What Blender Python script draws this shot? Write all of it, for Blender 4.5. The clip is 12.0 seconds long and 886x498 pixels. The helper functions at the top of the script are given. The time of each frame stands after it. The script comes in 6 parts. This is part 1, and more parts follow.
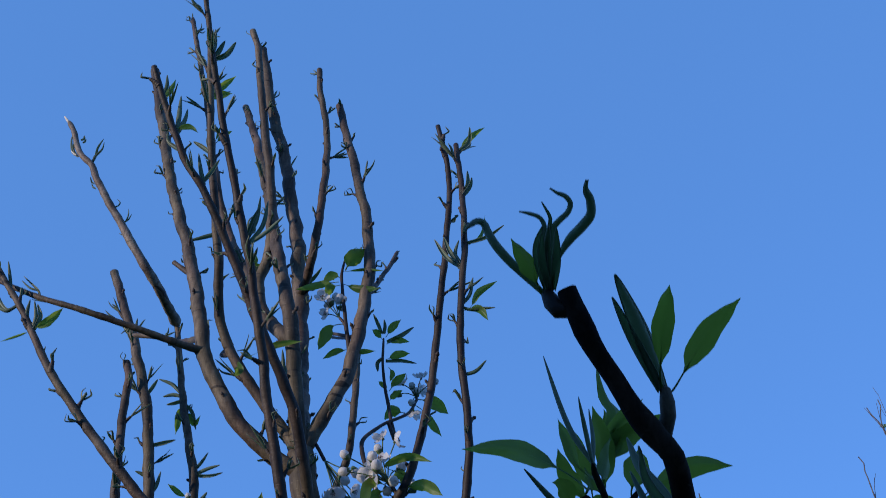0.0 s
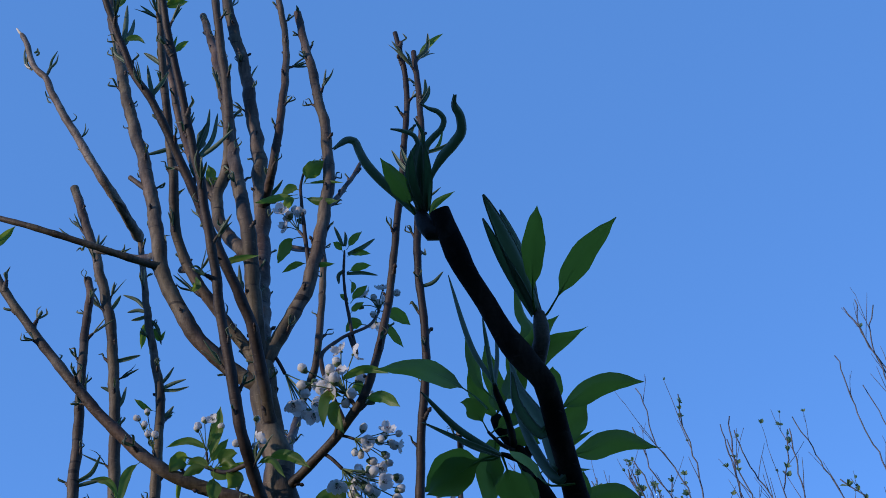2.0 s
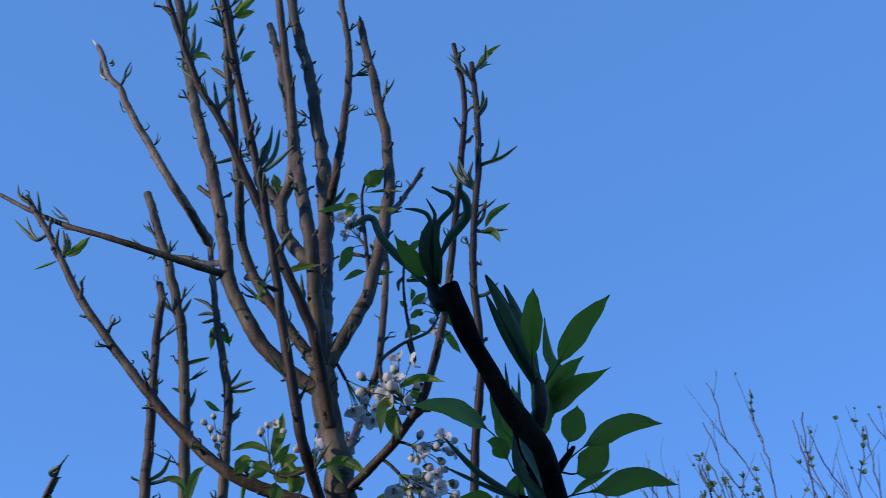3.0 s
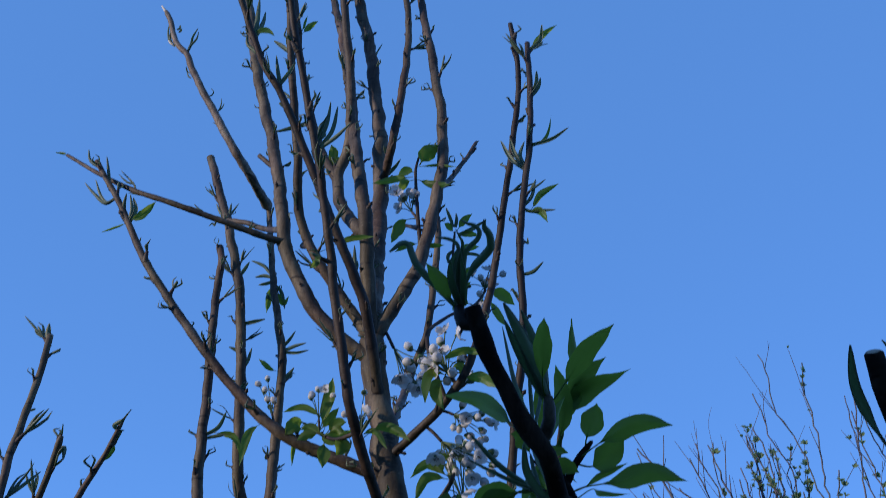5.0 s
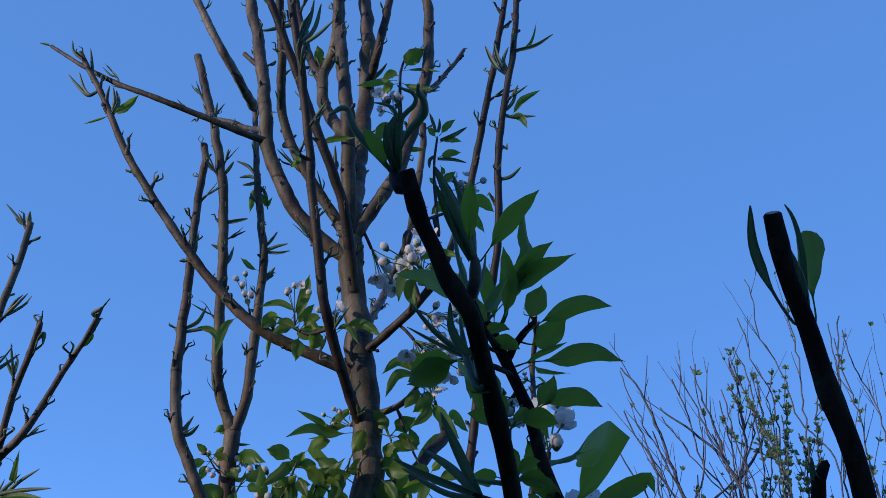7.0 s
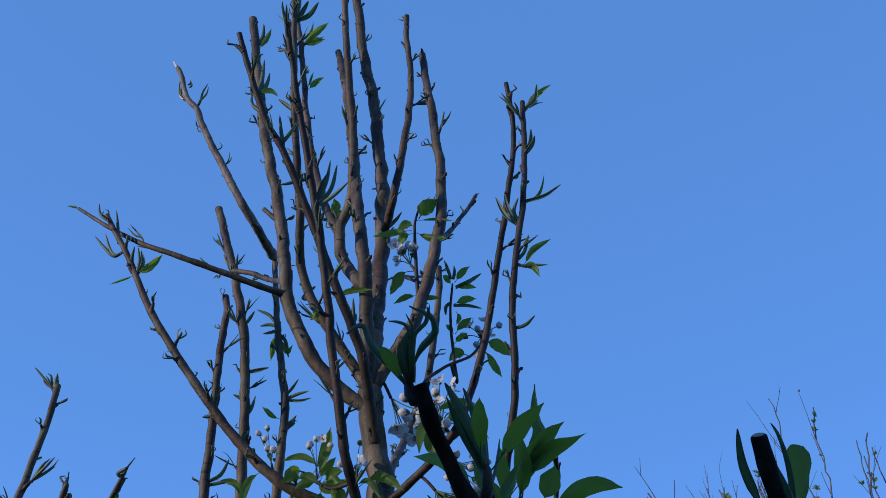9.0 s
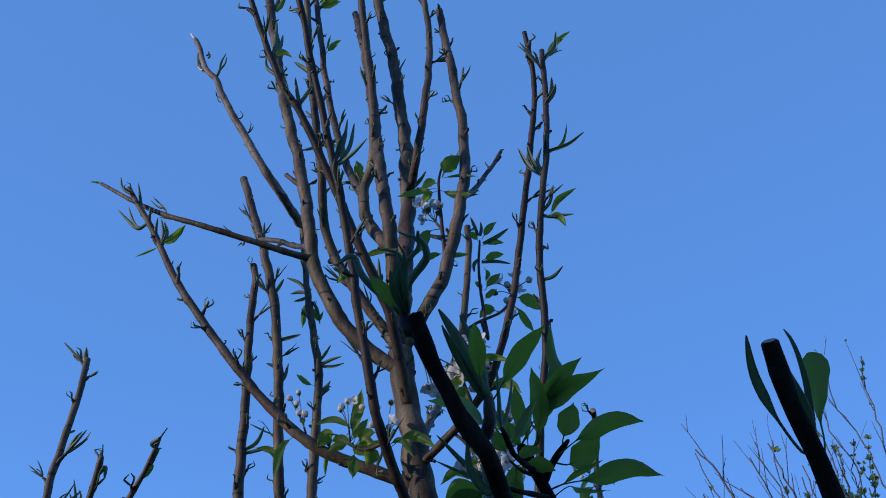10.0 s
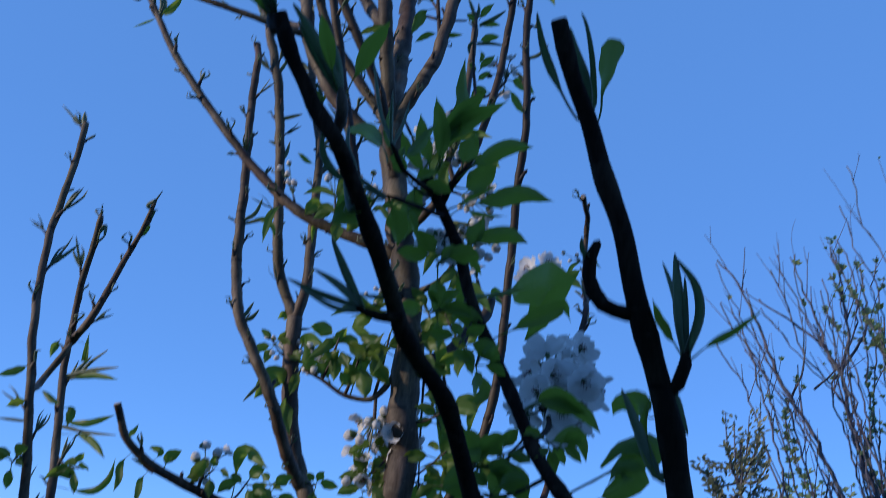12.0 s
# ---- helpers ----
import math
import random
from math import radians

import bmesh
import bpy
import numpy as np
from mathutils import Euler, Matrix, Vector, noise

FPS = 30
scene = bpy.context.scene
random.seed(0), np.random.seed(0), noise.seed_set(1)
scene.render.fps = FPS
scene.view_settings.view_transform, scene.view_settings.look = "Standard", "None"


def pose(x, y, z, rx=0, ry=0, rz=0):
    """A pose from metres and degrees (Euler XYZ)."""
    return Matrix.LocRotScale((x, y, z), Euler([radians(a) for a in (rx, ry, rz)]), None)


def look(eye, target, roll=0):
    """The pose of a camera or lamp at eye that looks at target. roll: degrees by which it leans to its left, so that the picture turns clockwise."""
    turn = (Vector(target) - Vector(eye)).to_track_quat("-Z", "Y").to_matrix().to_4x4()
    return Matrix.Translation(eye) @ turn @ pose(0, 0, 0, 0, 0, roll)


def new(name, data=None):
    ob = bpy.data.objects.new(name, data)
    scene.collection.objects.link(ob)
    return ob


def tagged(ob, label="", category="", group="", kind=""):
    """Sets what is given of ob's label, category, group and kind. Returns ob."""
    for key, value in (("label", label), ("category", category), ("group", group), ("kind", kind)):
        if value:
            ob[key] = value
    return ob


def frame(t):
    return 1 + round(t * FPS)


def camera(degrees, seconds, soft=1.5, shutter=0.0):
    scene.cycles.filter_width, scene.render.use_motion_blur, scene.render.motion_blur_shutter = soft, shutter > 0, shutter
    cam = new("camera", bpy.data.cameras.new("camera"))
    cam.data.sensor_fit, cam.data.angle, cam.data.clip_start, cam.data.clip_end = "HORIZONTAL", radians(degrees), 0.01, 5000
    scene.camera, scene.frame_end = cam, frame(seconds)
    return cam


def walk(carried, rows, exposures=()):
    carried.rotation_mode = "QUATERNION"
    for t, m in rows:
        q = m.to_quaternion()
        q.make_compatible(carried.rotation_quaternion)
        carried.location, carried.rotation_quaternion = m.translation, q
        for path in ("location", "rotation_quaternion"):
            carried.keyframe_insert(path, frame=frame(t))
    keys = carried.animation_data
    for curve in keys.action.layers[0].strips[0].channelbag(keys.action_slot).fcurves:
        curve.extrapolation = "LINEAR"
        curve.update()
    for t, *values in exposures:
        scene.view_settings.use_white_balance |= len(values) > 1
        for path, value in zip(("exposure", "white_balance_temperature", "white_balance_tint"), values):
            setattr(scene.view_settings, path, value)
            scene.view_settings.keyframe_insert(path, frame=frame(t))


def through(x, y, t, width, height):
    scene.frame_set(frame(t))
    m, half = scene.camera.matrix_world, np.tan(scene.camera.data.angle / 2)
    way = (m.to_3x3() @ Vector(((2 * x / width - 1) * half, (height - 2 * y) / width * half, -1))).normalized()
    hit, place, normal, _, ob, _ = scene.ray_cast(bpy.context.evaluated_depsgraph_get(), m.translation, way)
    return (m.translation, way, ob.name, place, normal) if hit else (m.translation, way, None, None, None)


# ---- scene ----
cam = camera(46.0, 12.0, soft=0.85, shutter=0.3)
PATH = [
    (0, (0.0557, 0.0526, 1.6551), (0.0244, 1.6449, 2.8650), 0.43),
    (0.5, (0.0499, 0.0296, 1.6604), (0.0229, 1.6015, 2.8967), -0.60),
    (1, (0.0586, 0.0291, 1.6456), (0.0222, 1.6194, 2.8579), 0.13),
    (1.5, (0.0867, 0.0528, 1.6470), (0.0400, 1.6991, 2.7817), -0.82),
    (2, (0.1048, 0.0668, 1.6717), (0.0972, 1.7603, 2.7356), -1.06),
    (2.5, (0.0938, 0.0164, 1.6694), (0.0822, 1.7110, 2.7316), -0.22),
    (3, (0.1340, 0.0167, 1.6834), (-0.0125, 1.7158, 2.7280), 1.42),
    (3.2, (0.1362, 0.0031, 1.6767), (-0.0548, 1.6977, 2.7216), 2.16),
    (4.8, (0.1486, -0.0504, 1.6868), (-0.0978, 1.6569, 2.6989), 5.04),
    (5, (0.1541, -0.0504, 1.6831), (-0.1013, 1.6811, 2.6508), 5.15),
    (5.5, (0.1543, -0.0403, 1.6715), (-0.1127, 1.7202, 2.5821), 5.78),
    (6, (0.1787, -0.0301, 1.6881), (-0.0875, 1.7521, 2.5557), 5.21),
    (6.5, (0.1886, -0.0305, 1.6768), (-0.0632, 1.7679, 2.5147), 5.93),
    (6.7, (0.1888, -0.0406, 1.6524), (-0.0504, 1.7630, 2.4829), 6.72),
    (8.3, (0.1937, -0.0608, 1.6608), (-0.0612, 1.7242, 2.5261), 6.77),
    (8.5, (0.1910, -0.0612, 1.6608), (-0.0763, 1.6876, 2.5938), 6.66),
    (9, (0.1973, -0.1095, 1.6789), (-0.0894, 1.5803, 2.7097), 5.90),
    (9.5, (0.1988, -0.1006, 1.6778), (-0.1035, 1.5827, 2.7146), 5.11),
    (10, (0.2177, -0.0652, 1.6751), (-0.1432, 1.6431, 2.6506), 4.22),
    (10.5, (0.2164, -0.0746, 1.6806), (-0.1701, 1.6364, 2.6415), 4.65),
    (11, (0.1857, -0.0620, 1.6641), (-0.1360, 1.6671, 2.6164), 4.53),
    (11.5, (0.2803, -0.0671, 1.6566), (-0.0705, 1.7101, 2.5043), 4.66),
    (12, (0.3285, -0.0596, 1.6087), (-0.1123, 1.7826, 2.2505), 6.84),
]
walk(cam, [(t, look(eye, target, roll)) for t, eye, target, roll in PATH], exposures=[(0.0, 0.64, 5350, 18), (1.0, 0.58, 5350, 18), (1.5, 0.62, 5350, 18), (2.0, 0.63, 5350, 18), (3.0, 0.67, 5350, 18), (5.0, 0.62, 5350, 18), (9.5, 0.60, 5350, 18), (11.0, 0.63, 5350, 18), (12.0, 0.63, 5350, 18)])

# ---- sky and sun: clear evening, the sun low behind the eye and to its left ----
SUN_HIGH, SUN_ROUND = 11.0, 240.0
world = bpy.data.worlds.new("sky")
scene.world = world
world.use_nodes = True
wn, wl = world.node_tree.nodes, world.node_tree.links
sky = wn.new("ShaderNodeTexSky")
sky.sky_type, sky.sun_disc = "NISHITA", False
sky.sun_elevation, sky.sun_rotation = radians(SUN_HIGH), radians(SUN_ROUND)
sky.altitude, sky.air_density, sky.dust_density, sky.ozone_density = 1500.0, 0.6, 0.0, 3.0
wn["Background"].inputs["Strength"].default_value = 0.19
# thin high haze evens out the clear blue from the horizon upwards
haze = wn.new("ShaderNodeMix")
haze.data_type = "RGBA"
haze.inputs[0].default_value, haze.inputs[7].default_value = 0.70, (0.470, 1.06, 2.10, 1)
wl.new(sky.outputs["Color"], haze.inputs[6])
wl.new(haze.outputs[2], wn["Background"].inputs["Color"])
sun = new("sun", bpy.data.lights.new("sun", "SUN"))
sun.data.energy, sun.data.angle, sun.data.color = 2.6, radians(1.0), (1.0, 0.76, 0.51)
sun_way = Vector((math.sin(radians(SUN_ROUND)) * math.cos(radians(SUN_HIGH)), math.cos(radians(SUN_ROUND)) * math.cos(radians(SUN_HIGH)), math.sin(radians(SUN_HIGH))))
sun.matrix_world = look(sun_way * 20, (0, 0, 0))


# ---- materials ----
def material(name):
    m = bpy.data.materials.new(name)
    m.use_nodes = True
    return m, m.node_tree.nodes, m.node_tree.links, m.node_tree.nodes["Principled BSDF"]


def ramp(nodes, links, fac, stops):
    r = nodes.new("ShaderNodeValToRGB")
    while len(r.color_ramp.elements) < len(stops):
        r.color_ramp.elements.new(0.5)
    for e, (at, c) in zip(r.color_ramp.elements, stops):
        e.position, e.color = at, (*c, 1)
    links.new(fac, r.inputs["Fac"])
    return r.outputs["Color"]


def noise_node(nodes, links, vector, scale, detail=4.0, rough=0.6):
    n = nodes.new("ShaderNodeTexNoise")
    n.inputs["Scale"].default_value, n.inputs["Detail"].default_value, n.inputs["Roughness"].default_value = scale, detail, rough
    links.new(vector, n.inputs["Vector"])
    return n.outputs["Fac"]


def mixed(nodes, links, fac, a, b, mode="MIX"):
    m = nodes.new("ShaderNodeMix")
    m.data_type, m.blend_type = "RGBA", mode
    for value, socket in ((fac, m.inputs[0]), (a, m.inputs[6]), (b, m.inputs[7])):
        if isinstance(value, (int, float)):
            socket.default_value = value
        elif isinstance(value, tuple):
            socket.default_value = (*value, 1)
        else:
            links.new(value, socket)
    return m.outputs[2]


def bark(name, dark, mid, light, lichen=0.15, scale=1.0, gloss=0.1):
    """Young pear bark: smooth skin in soft olive and reddish clouds, faint streaks, pale pores, a few dark scars and lichen."""
    m, n, l, b = material(name)
    co = n.new("ShaderNodeTexCoord").outputs["Object"]
    stretch = n.new("ShaderNodeMapping")
    stretch.inputs["Scale"].default_value = (1, 1, 0.22)
    l.new(co, stretch.inputs["Vector"])
    squash = n.new("ShaderNodeMapping")
    squash.inputs["Scale"].default_value = (0.35, 0.35, 1.6)
    l.new(co, squash.inputs["Vector"])
    broad = noise_node(n, l, stretch.outputs["Vector"], 26 * scale, 5, 0.62)
    cloud = noise_node(n, l, stretch.outputs["Vector"], 11 * scale, 3, 0.5)
    streak = noise_node(n, l, stretch.outputs["Vector"], 210 * scale, 4, 0.7)
    rings = noise_node(n, l, squash.outputs["Vector"], 170 * scale, 3, 0.6)
    col = ramp(n, l, broad, [(0.34, dark), (0.50, mid), (0.65, light)])
    tint = ramp(n, l, cloud, [(0.36, (0.92, 0.72, 0.66)), (0.50, (1, 1, 1)), (0.64, (0.94, 1.0, 0.70))])
    col = mixed(n, l, 0.75, col, tint, "MULTIPLY")
    col = mixed(n, l, 0.62, col, ramp(n, l, streak, [(0.34, (0.30, 0.27, 0.25)), (0.54, (0.9, 0.9, 0.9)), (0.70, (1, 1, 1))]), "MULTIPLY")
    col = mixed(n, l, 0.22, col, ramp(n, l, rings, [(0.36, (0.3, 0.28, 0.26)), (0.5, (1, 1, 1))]), "MULTIPLY")
    pores = n.new("ShaderNodeTexVoronoi")
    pores.inputs["Scale"].default_value = 120 * scale
    l.new(squash.outputs["Vector"], pores.inputs["Vector"])
    spot = ramp(n, l, pores.outputs["Distance"], [(0.06, (0.45, 0.45, 0.45)), (0.16, (0, 0, 0))])
    col = mixed(n, l, spot, col, tuple(min(1, c * 1.5) for c in light))
    patch = ramp(n, l, noise_node(n, l, co, 30 * scale, 4, 0.6), [(0.60, (0, 0, 0)), (0.68, (lichen, lichen, lichen))])
    col = mixed(n, l, patch, col, (0.30, 0.31, 0.24))
    scar = ramp(n, l, noise_node(n, l, squash.outputs["Vector"], 48 * scale, 3, 0.5), [(0.32, (0.9, 0.9, 0.9)), (0.36, (0, 0, 0))])
    col = mixed(n, l, scar, col, tuple(c * 0.45 for c in dark))
    l.new(col, b.inputs["Base Color"])
    b.inputs["Roughness"].default_value, b.inputs["Specular IOR Level"].default_value = 0.7 - gloss, 0.22 + gloss
    high = n.new("ShaderNodeMath")
    high.operation = "ADD"
    l.new(streak, high.inputs[0])
    l.new(rings, high.inputs[1])
    bump = n.new("ShaderNodeBump")
    bump.inputs["Strength"].default_value, bump.inputs["Distance"].default_value = 0.6, 0.0010 / scale
    l.new(high.outputs[0], bump.inputs["Height"])
    l.new(bump.outputs["Normal"], b.inputs["Normal"])
    return m


def foliage(name, low, high, back, through=0.35, rough=0.45):
    """A leaf: colour varies from leaf to leaf and across the blade, some light passes through."""
    m, n, l, b = material(name)
    info = n.new("ShaderNodeObjectInfo").outputs["Random"]
    co = n.new("ShaderNodeTexCoord").outputs["Object"]
    col = mixed(n, l, info, low, high)
    veins = noise_node(n, l, co, 160, 3, 0.6)
    col = mixed(n, l, 0.5, col, ramp(n, l, veins, [(0.3, (0.6, 0.66, 0.5)), (0.7, (1, 1, 1))]), "MULTIPLY")
    l.new(col, b.inputs["Base Color"])
    b.inputs["Roughness"].default_value, b.inputs["Specular IOR Level"].default_value = rough, 0.3
    trans = n.new("ShaderNodeBsdfTranslucent")
    trans.inputs["Color"].default_value = (*back, 1)
    blend = n.new("ShaderNodeMixShader")
    blend.inputs["Fac"].default_value = through
    l.new(b.outputs["BSDF"], blend.inputs[1])
    l.new(trans.outputs["BSDF"], blend.inputs[2])
    l.new(blend.outputs["Shader"], n["Material Output"].inputs["Surface"])
    bump = n.new("ShaderNodeBump")
    bump.inputs["Strength"].default_value, bump.inputs["Distance"].default_value = 0.35, 0.0006
    l.new(veins, bump.inputs["Height"])
    l.new(bump.outputs["Normal"], b.inputs["Normal"])
    return m


BARK = bark("pear_bark", (0.032, 0.024, 0.016), (0.083, 0.064, 0.044), (0.165, 0.131, 0.092), 0.10, 1.0, 0.08)
# twig bark, darkened: shadow on the front limbs is put into this colour
SHADED_TWIG_BARK = bark("shaded_twig_bark", (0.012, 0.008, 0.006), (0.031, 0.022, 0.016), (0.074, 0.054, 0.037), 0.06, 1.0, 0.1)
# near shoots' bark, blackened: their silhouette and shade sit in the colour
SHADED_SHOOT_BARK = bark("shaded_shoot_bark", (0.008, 0.006, 0.005), (0.016, 0.012, 0.009), (0.042, 0.032, 0.023), 0.03, 2.0, -0.14)
# lighter bark copy: sun on the leaning branch, painted into its base colour
SUNLIT_BARK = bark("sunlit_bark", (0.075, 0.060, 0.044), (0.175, 0.145, 0.108), (0.30, 0.26, 0.20), 0.2)
# far bark tinted blue-grey: the haze of distance is mixed into its colour
HAZY_FAR_BARK = bark("hazy_far_bark", (0.058, 0.058, 0.076), (0.104, 0.104, 0.132), (0.155, 0.155, 0.185), 0.1)
CUT = foliage("cut_wood", (0.30, 0.25, 0.19), (0.36, 0.30, 0.23), (0.3, 0.25, 0.2), 0.0, 0.8)
SPUR = bark("bud_scale", (0.022, 0.016, 0.013), (0.048, 0.036, 0.028), (0.10, 0.078, 0.06), 0.05, 3.0)
LEAF = foliage("leaf_green", (0.050, 0.096, 0.018), (0.116, 0.172, 0.032), (0.28, 0.42, 0.045), 0.46)
RIB = foliage("midrib_green", (0.10, 0.17, 0.05), (0.15, 0.22, 0.06), (0.34, 0.50, 0.10), 0.5)
YOUNG = foliage("young_leaf_green", (0.042, 0.070, 0.042), (0.165, 0.21, 0.145), (0.14, 0.24, 0.08), 0.25)
MARGIN = foliage("leaf_margin", (0.15, 0.19, 0.14), (0.22, 0.26, 0.19), (0.2, 0.25, 0.12), 0.15)
PEELED = foliage("peeled_wood", (0.58, 0.53, 0.45), (0.66, 0.61, 0.52), (0.5, 0.45, 0.4), 0.0, 0.7)
STALK = foliage("stalk_green", (0.08, 0.13, 0.05), (0.12, 0.17, 0.07), (0.12, 0.2, 0.05), 0.15)
PETAL = foliage("white_petal", (0.70, 0.69, 0.70), (0.80, 0.79, 0.78), (0.8, 0.78, 0.76), 0.4, 0.6)
ANTHER = foliage("anther", (0.12, 0.05, 0.06), (0.16, 0.07, 0.07), (0.1, 0.05, 0.05), 0.0, 0.7)
SHRUB = foliage("shrub_leaf", (0.075, 0.095, 0.055), (0.19, 0.20, 0.115), (0.16, 0.2, 0.08), 0.25)
FAR_LEAF = foliage("far_leaf", (0.17, 0.24, 0.11), (0.30, 0.37, 0.19), (0.36, 0.48, 0.20), 0.45)


# ---- builders ----
def mesh_of(name, verts, faces, mats, index=None, smooth=True):
    me = bpy.data.meshes.new(name)
    me.from_pydata([tuple(v) for v in verts], [], faces)
    for m in mats:
        me.materials.append(m)
    if index is not None:
        me.polygons.foreach_set("material_index", index)
    if smooth:
        me.polygons.foreach_set("use_smooth", [True] * len(me.polygons))
    me.update()
    return me


def part(name, me, parent, label="", m=None):
    ob = new(name, me)
    ob.parent = parent
    ob.matrix_basis = m if m is not None else Matrix()
    if label:
        tagged(ob, label)
    return ob


def thing(name, place, label, category, group="", kind=""):
    ob = new(name)
    ob.location = place
    ob.empty_display_size = 0.05
    return tagged(ob, label, category, group, kind)


def spline(points, step):
    """Points at even steps along a smooth line through the given ones."""
    p = [Vector(q) for q in points]
    p = [p[0] * 2 - p[1]] + p + [p[-1] * 2 - p[-2]]
    out = []
    for a, b, c, d in zip(p, p[1:], p[2:], p[3:]):
        ta, tc = (c - a) * 0.5, (d - b) * 0.5
        la, lb, lc = max((b - a).length, 1e-6), max((c - b).length, 1e-6), max((d - c).length, 1e-6)
        ta, tc = (c - a) * (lb / (la + lb)), (d - b) * (lb / (lb + lc))
        n = max(1, round(lb / step))
        for k in range(n):
            t = k / n
            out.append(b * (2 * t**3 - 3 * t**2 + 1) + ta * (t**3 - 2 * t**2 + t) + c * (-2 * t**3 + 3 * t**2) + tc * (t**3 - t**2))
    return out + [p[-2]]


def frames(line):
    """A turning-free frame at every point of a line: tangent, side, other side."""
    out, side = [], None
    for i, q in enumerate(line):
        t = (line[min(i + 1, len(line) - 1)] - line[max(i - 1, 0)]).normalized()
        side = t.orthogonal() if side is None else side - t * side.dot(t)
        side.normalize()
        out.append((t, side.copy(), t.cross(side)))
    return out


def sweep(verts, faces, index, line, radii, sides, slot, cap=-1, uneven=0.0, seed=0.0, worn=False):
    """Adds a round tube along line; cap: the slot of its flat end, or -1 for a rounded point."""
    start = len(verts)
    fr = frames(line)
    for q, r, (t, a, b) in zip(line, radii, fr):
        for k in range(sides):
            w = 2 * math.pi * k / sides
            d = a * math.cos(w) + b * math.sin(w)
            k2 = 1 + uneven * noise.noise((q + d * r) * 55 + Vector((seed, 0, 0))) if uneven else 1
            verts.append(q + d * r * k2)
    for i in range(len(line) - 1):
        for k in range(sides):
            a, b = start + i * sides + k, start + i * sides + (k + 1) % sides
            faces.append((a, b, b + sides, a + sides))
            index.append(slot)
    end = start + (len(line) - 1) * sides
    t = fr[-1][0]
    if cap >= 0:
        # the cut's edge is worn round, and the cut itself lies a little askew
        skew = fr[-1][1] * 0.3 + fr[-1][2] * 0.2
        for inner, rise in ((0.92, 0.14), (0.72, 0.28)) if worn else ((0.97, 0.07), (0.86, 0.13)):
            rim = len(verts)
            for k in range(sides):
                d = verts[end + k] - line[-1]
                verts.append(line[-1] + (d - t * d.dot(t)) * inner + t * (radii[-1] * rise + d.dot(skew) * rise * 2))
            low = end if inner > 0.9 else rim - sides
            for k in range(sides):
                faces.append((low + k, low + (k + 1) % sides, rim + (k + 1) % sides, rim + k))
                index.append(slot)
        faces.append(tuple(rim + k for k in range(sides)))
        index.append(cap)
    else:
        verts.append(line[-1] + t * radii[-1] * 0.9)
        for k in range(sides):
            faces.append((end + k, end + (k + 1) % sides, len(verts) - 1))
            index.append(slot)


def blade(verts, faces, index, line, width, roll, up, slot, across=4, stem=0.12, blunt=False, twist=0.0, phase=0.0):
    """Adds a leaf blade along line: flat and slightly folded where roll is small, rolled into a tube where it is large."""
    start, n = len(verts), len(line)
    up = Vector(up)
    for i, q in enumerate(line):
        u = i / (n - 1)
        t = (line[min(i + 1, n - 1)] - line[max(i - 1, 0)]).normalized()
        side = t.cross(Matrix.Rotation(twist * (u - 0.4), 3, t) @ up if twist else up)
        side = side.normalized() if side.length > 1e-4 else t.orthogonal().normalized()
        nor = side.cross(t)
        v = max(0.0, (u - stem) / (1 - stem))
        half = width * 0.5 * (max(0.0, math.sin(math.pi * min(1, v**0.85)))**0.72 * (1.08 - 0.28 * v) * (1 if v < 0.82 else 1 - 0.55 * ((v - 0.82) / 0.18) ** 0.7) + 0.012) if v > 0 else width * 0.02
        if blunt:
            half = width * 0.5 * (math.sin(math.pi * min(1, 0.62 * v)) * math.sqrt(max(0.02, 1 - max(0.0, (v - 0.9) / 0.1) ** 2 * 0.7)) + 0.012)
        if roll > 1.2:
            half = width * 0.5 * (0.34 * math.sqrt(1 - v) + 0.70 * math.sin(math.pi * min(1, 0.12 + 0.88 * v)) ** 0.8) + width * 0.03
            if blunt:
                half = width * 0.5 * (0.62 + 0.38 * math.sin(math.pi * min(1, v * 1.05))) * min(1, 0.4 + (1 - v) * 5)
            half *= min(1, 0.28 + 2.6 * v) if stem > 0.1 else 1
        for k in range(across + 1):
            s = 2 * k / across - 1
            if roll > 1.2:
                ang = s * roll
                verts.append(q + side * (math.sin(ang) * half) + nor * (half - math.cos(ang) * half) * 0.9)
            else:
                wave = 0.055 * width * (math.sin(9 * u + 2.2 * s + phase) + 0.7 * math.sin(17 * u - 3.1 * s + 2 * phase)) * abs(s)
                edge = s * half * (1 + 0.05 * abs(s) * math.sin(23 * u + 5 * phase * s))
                verts.append(q + side * (edge * math.cos(roll * 0.7)) + nor * (abs(s) * half * math.sin(roll * 0.7) + wave))
    row = across + 1
    for i in range(n - 1):
        for k in range(across):
            a = start + i * row + k
            faces.append((a, a + 1, a + row + 1, a + row))
            index.append(slot)


tally = {"leaf": 0, "limb": 0}


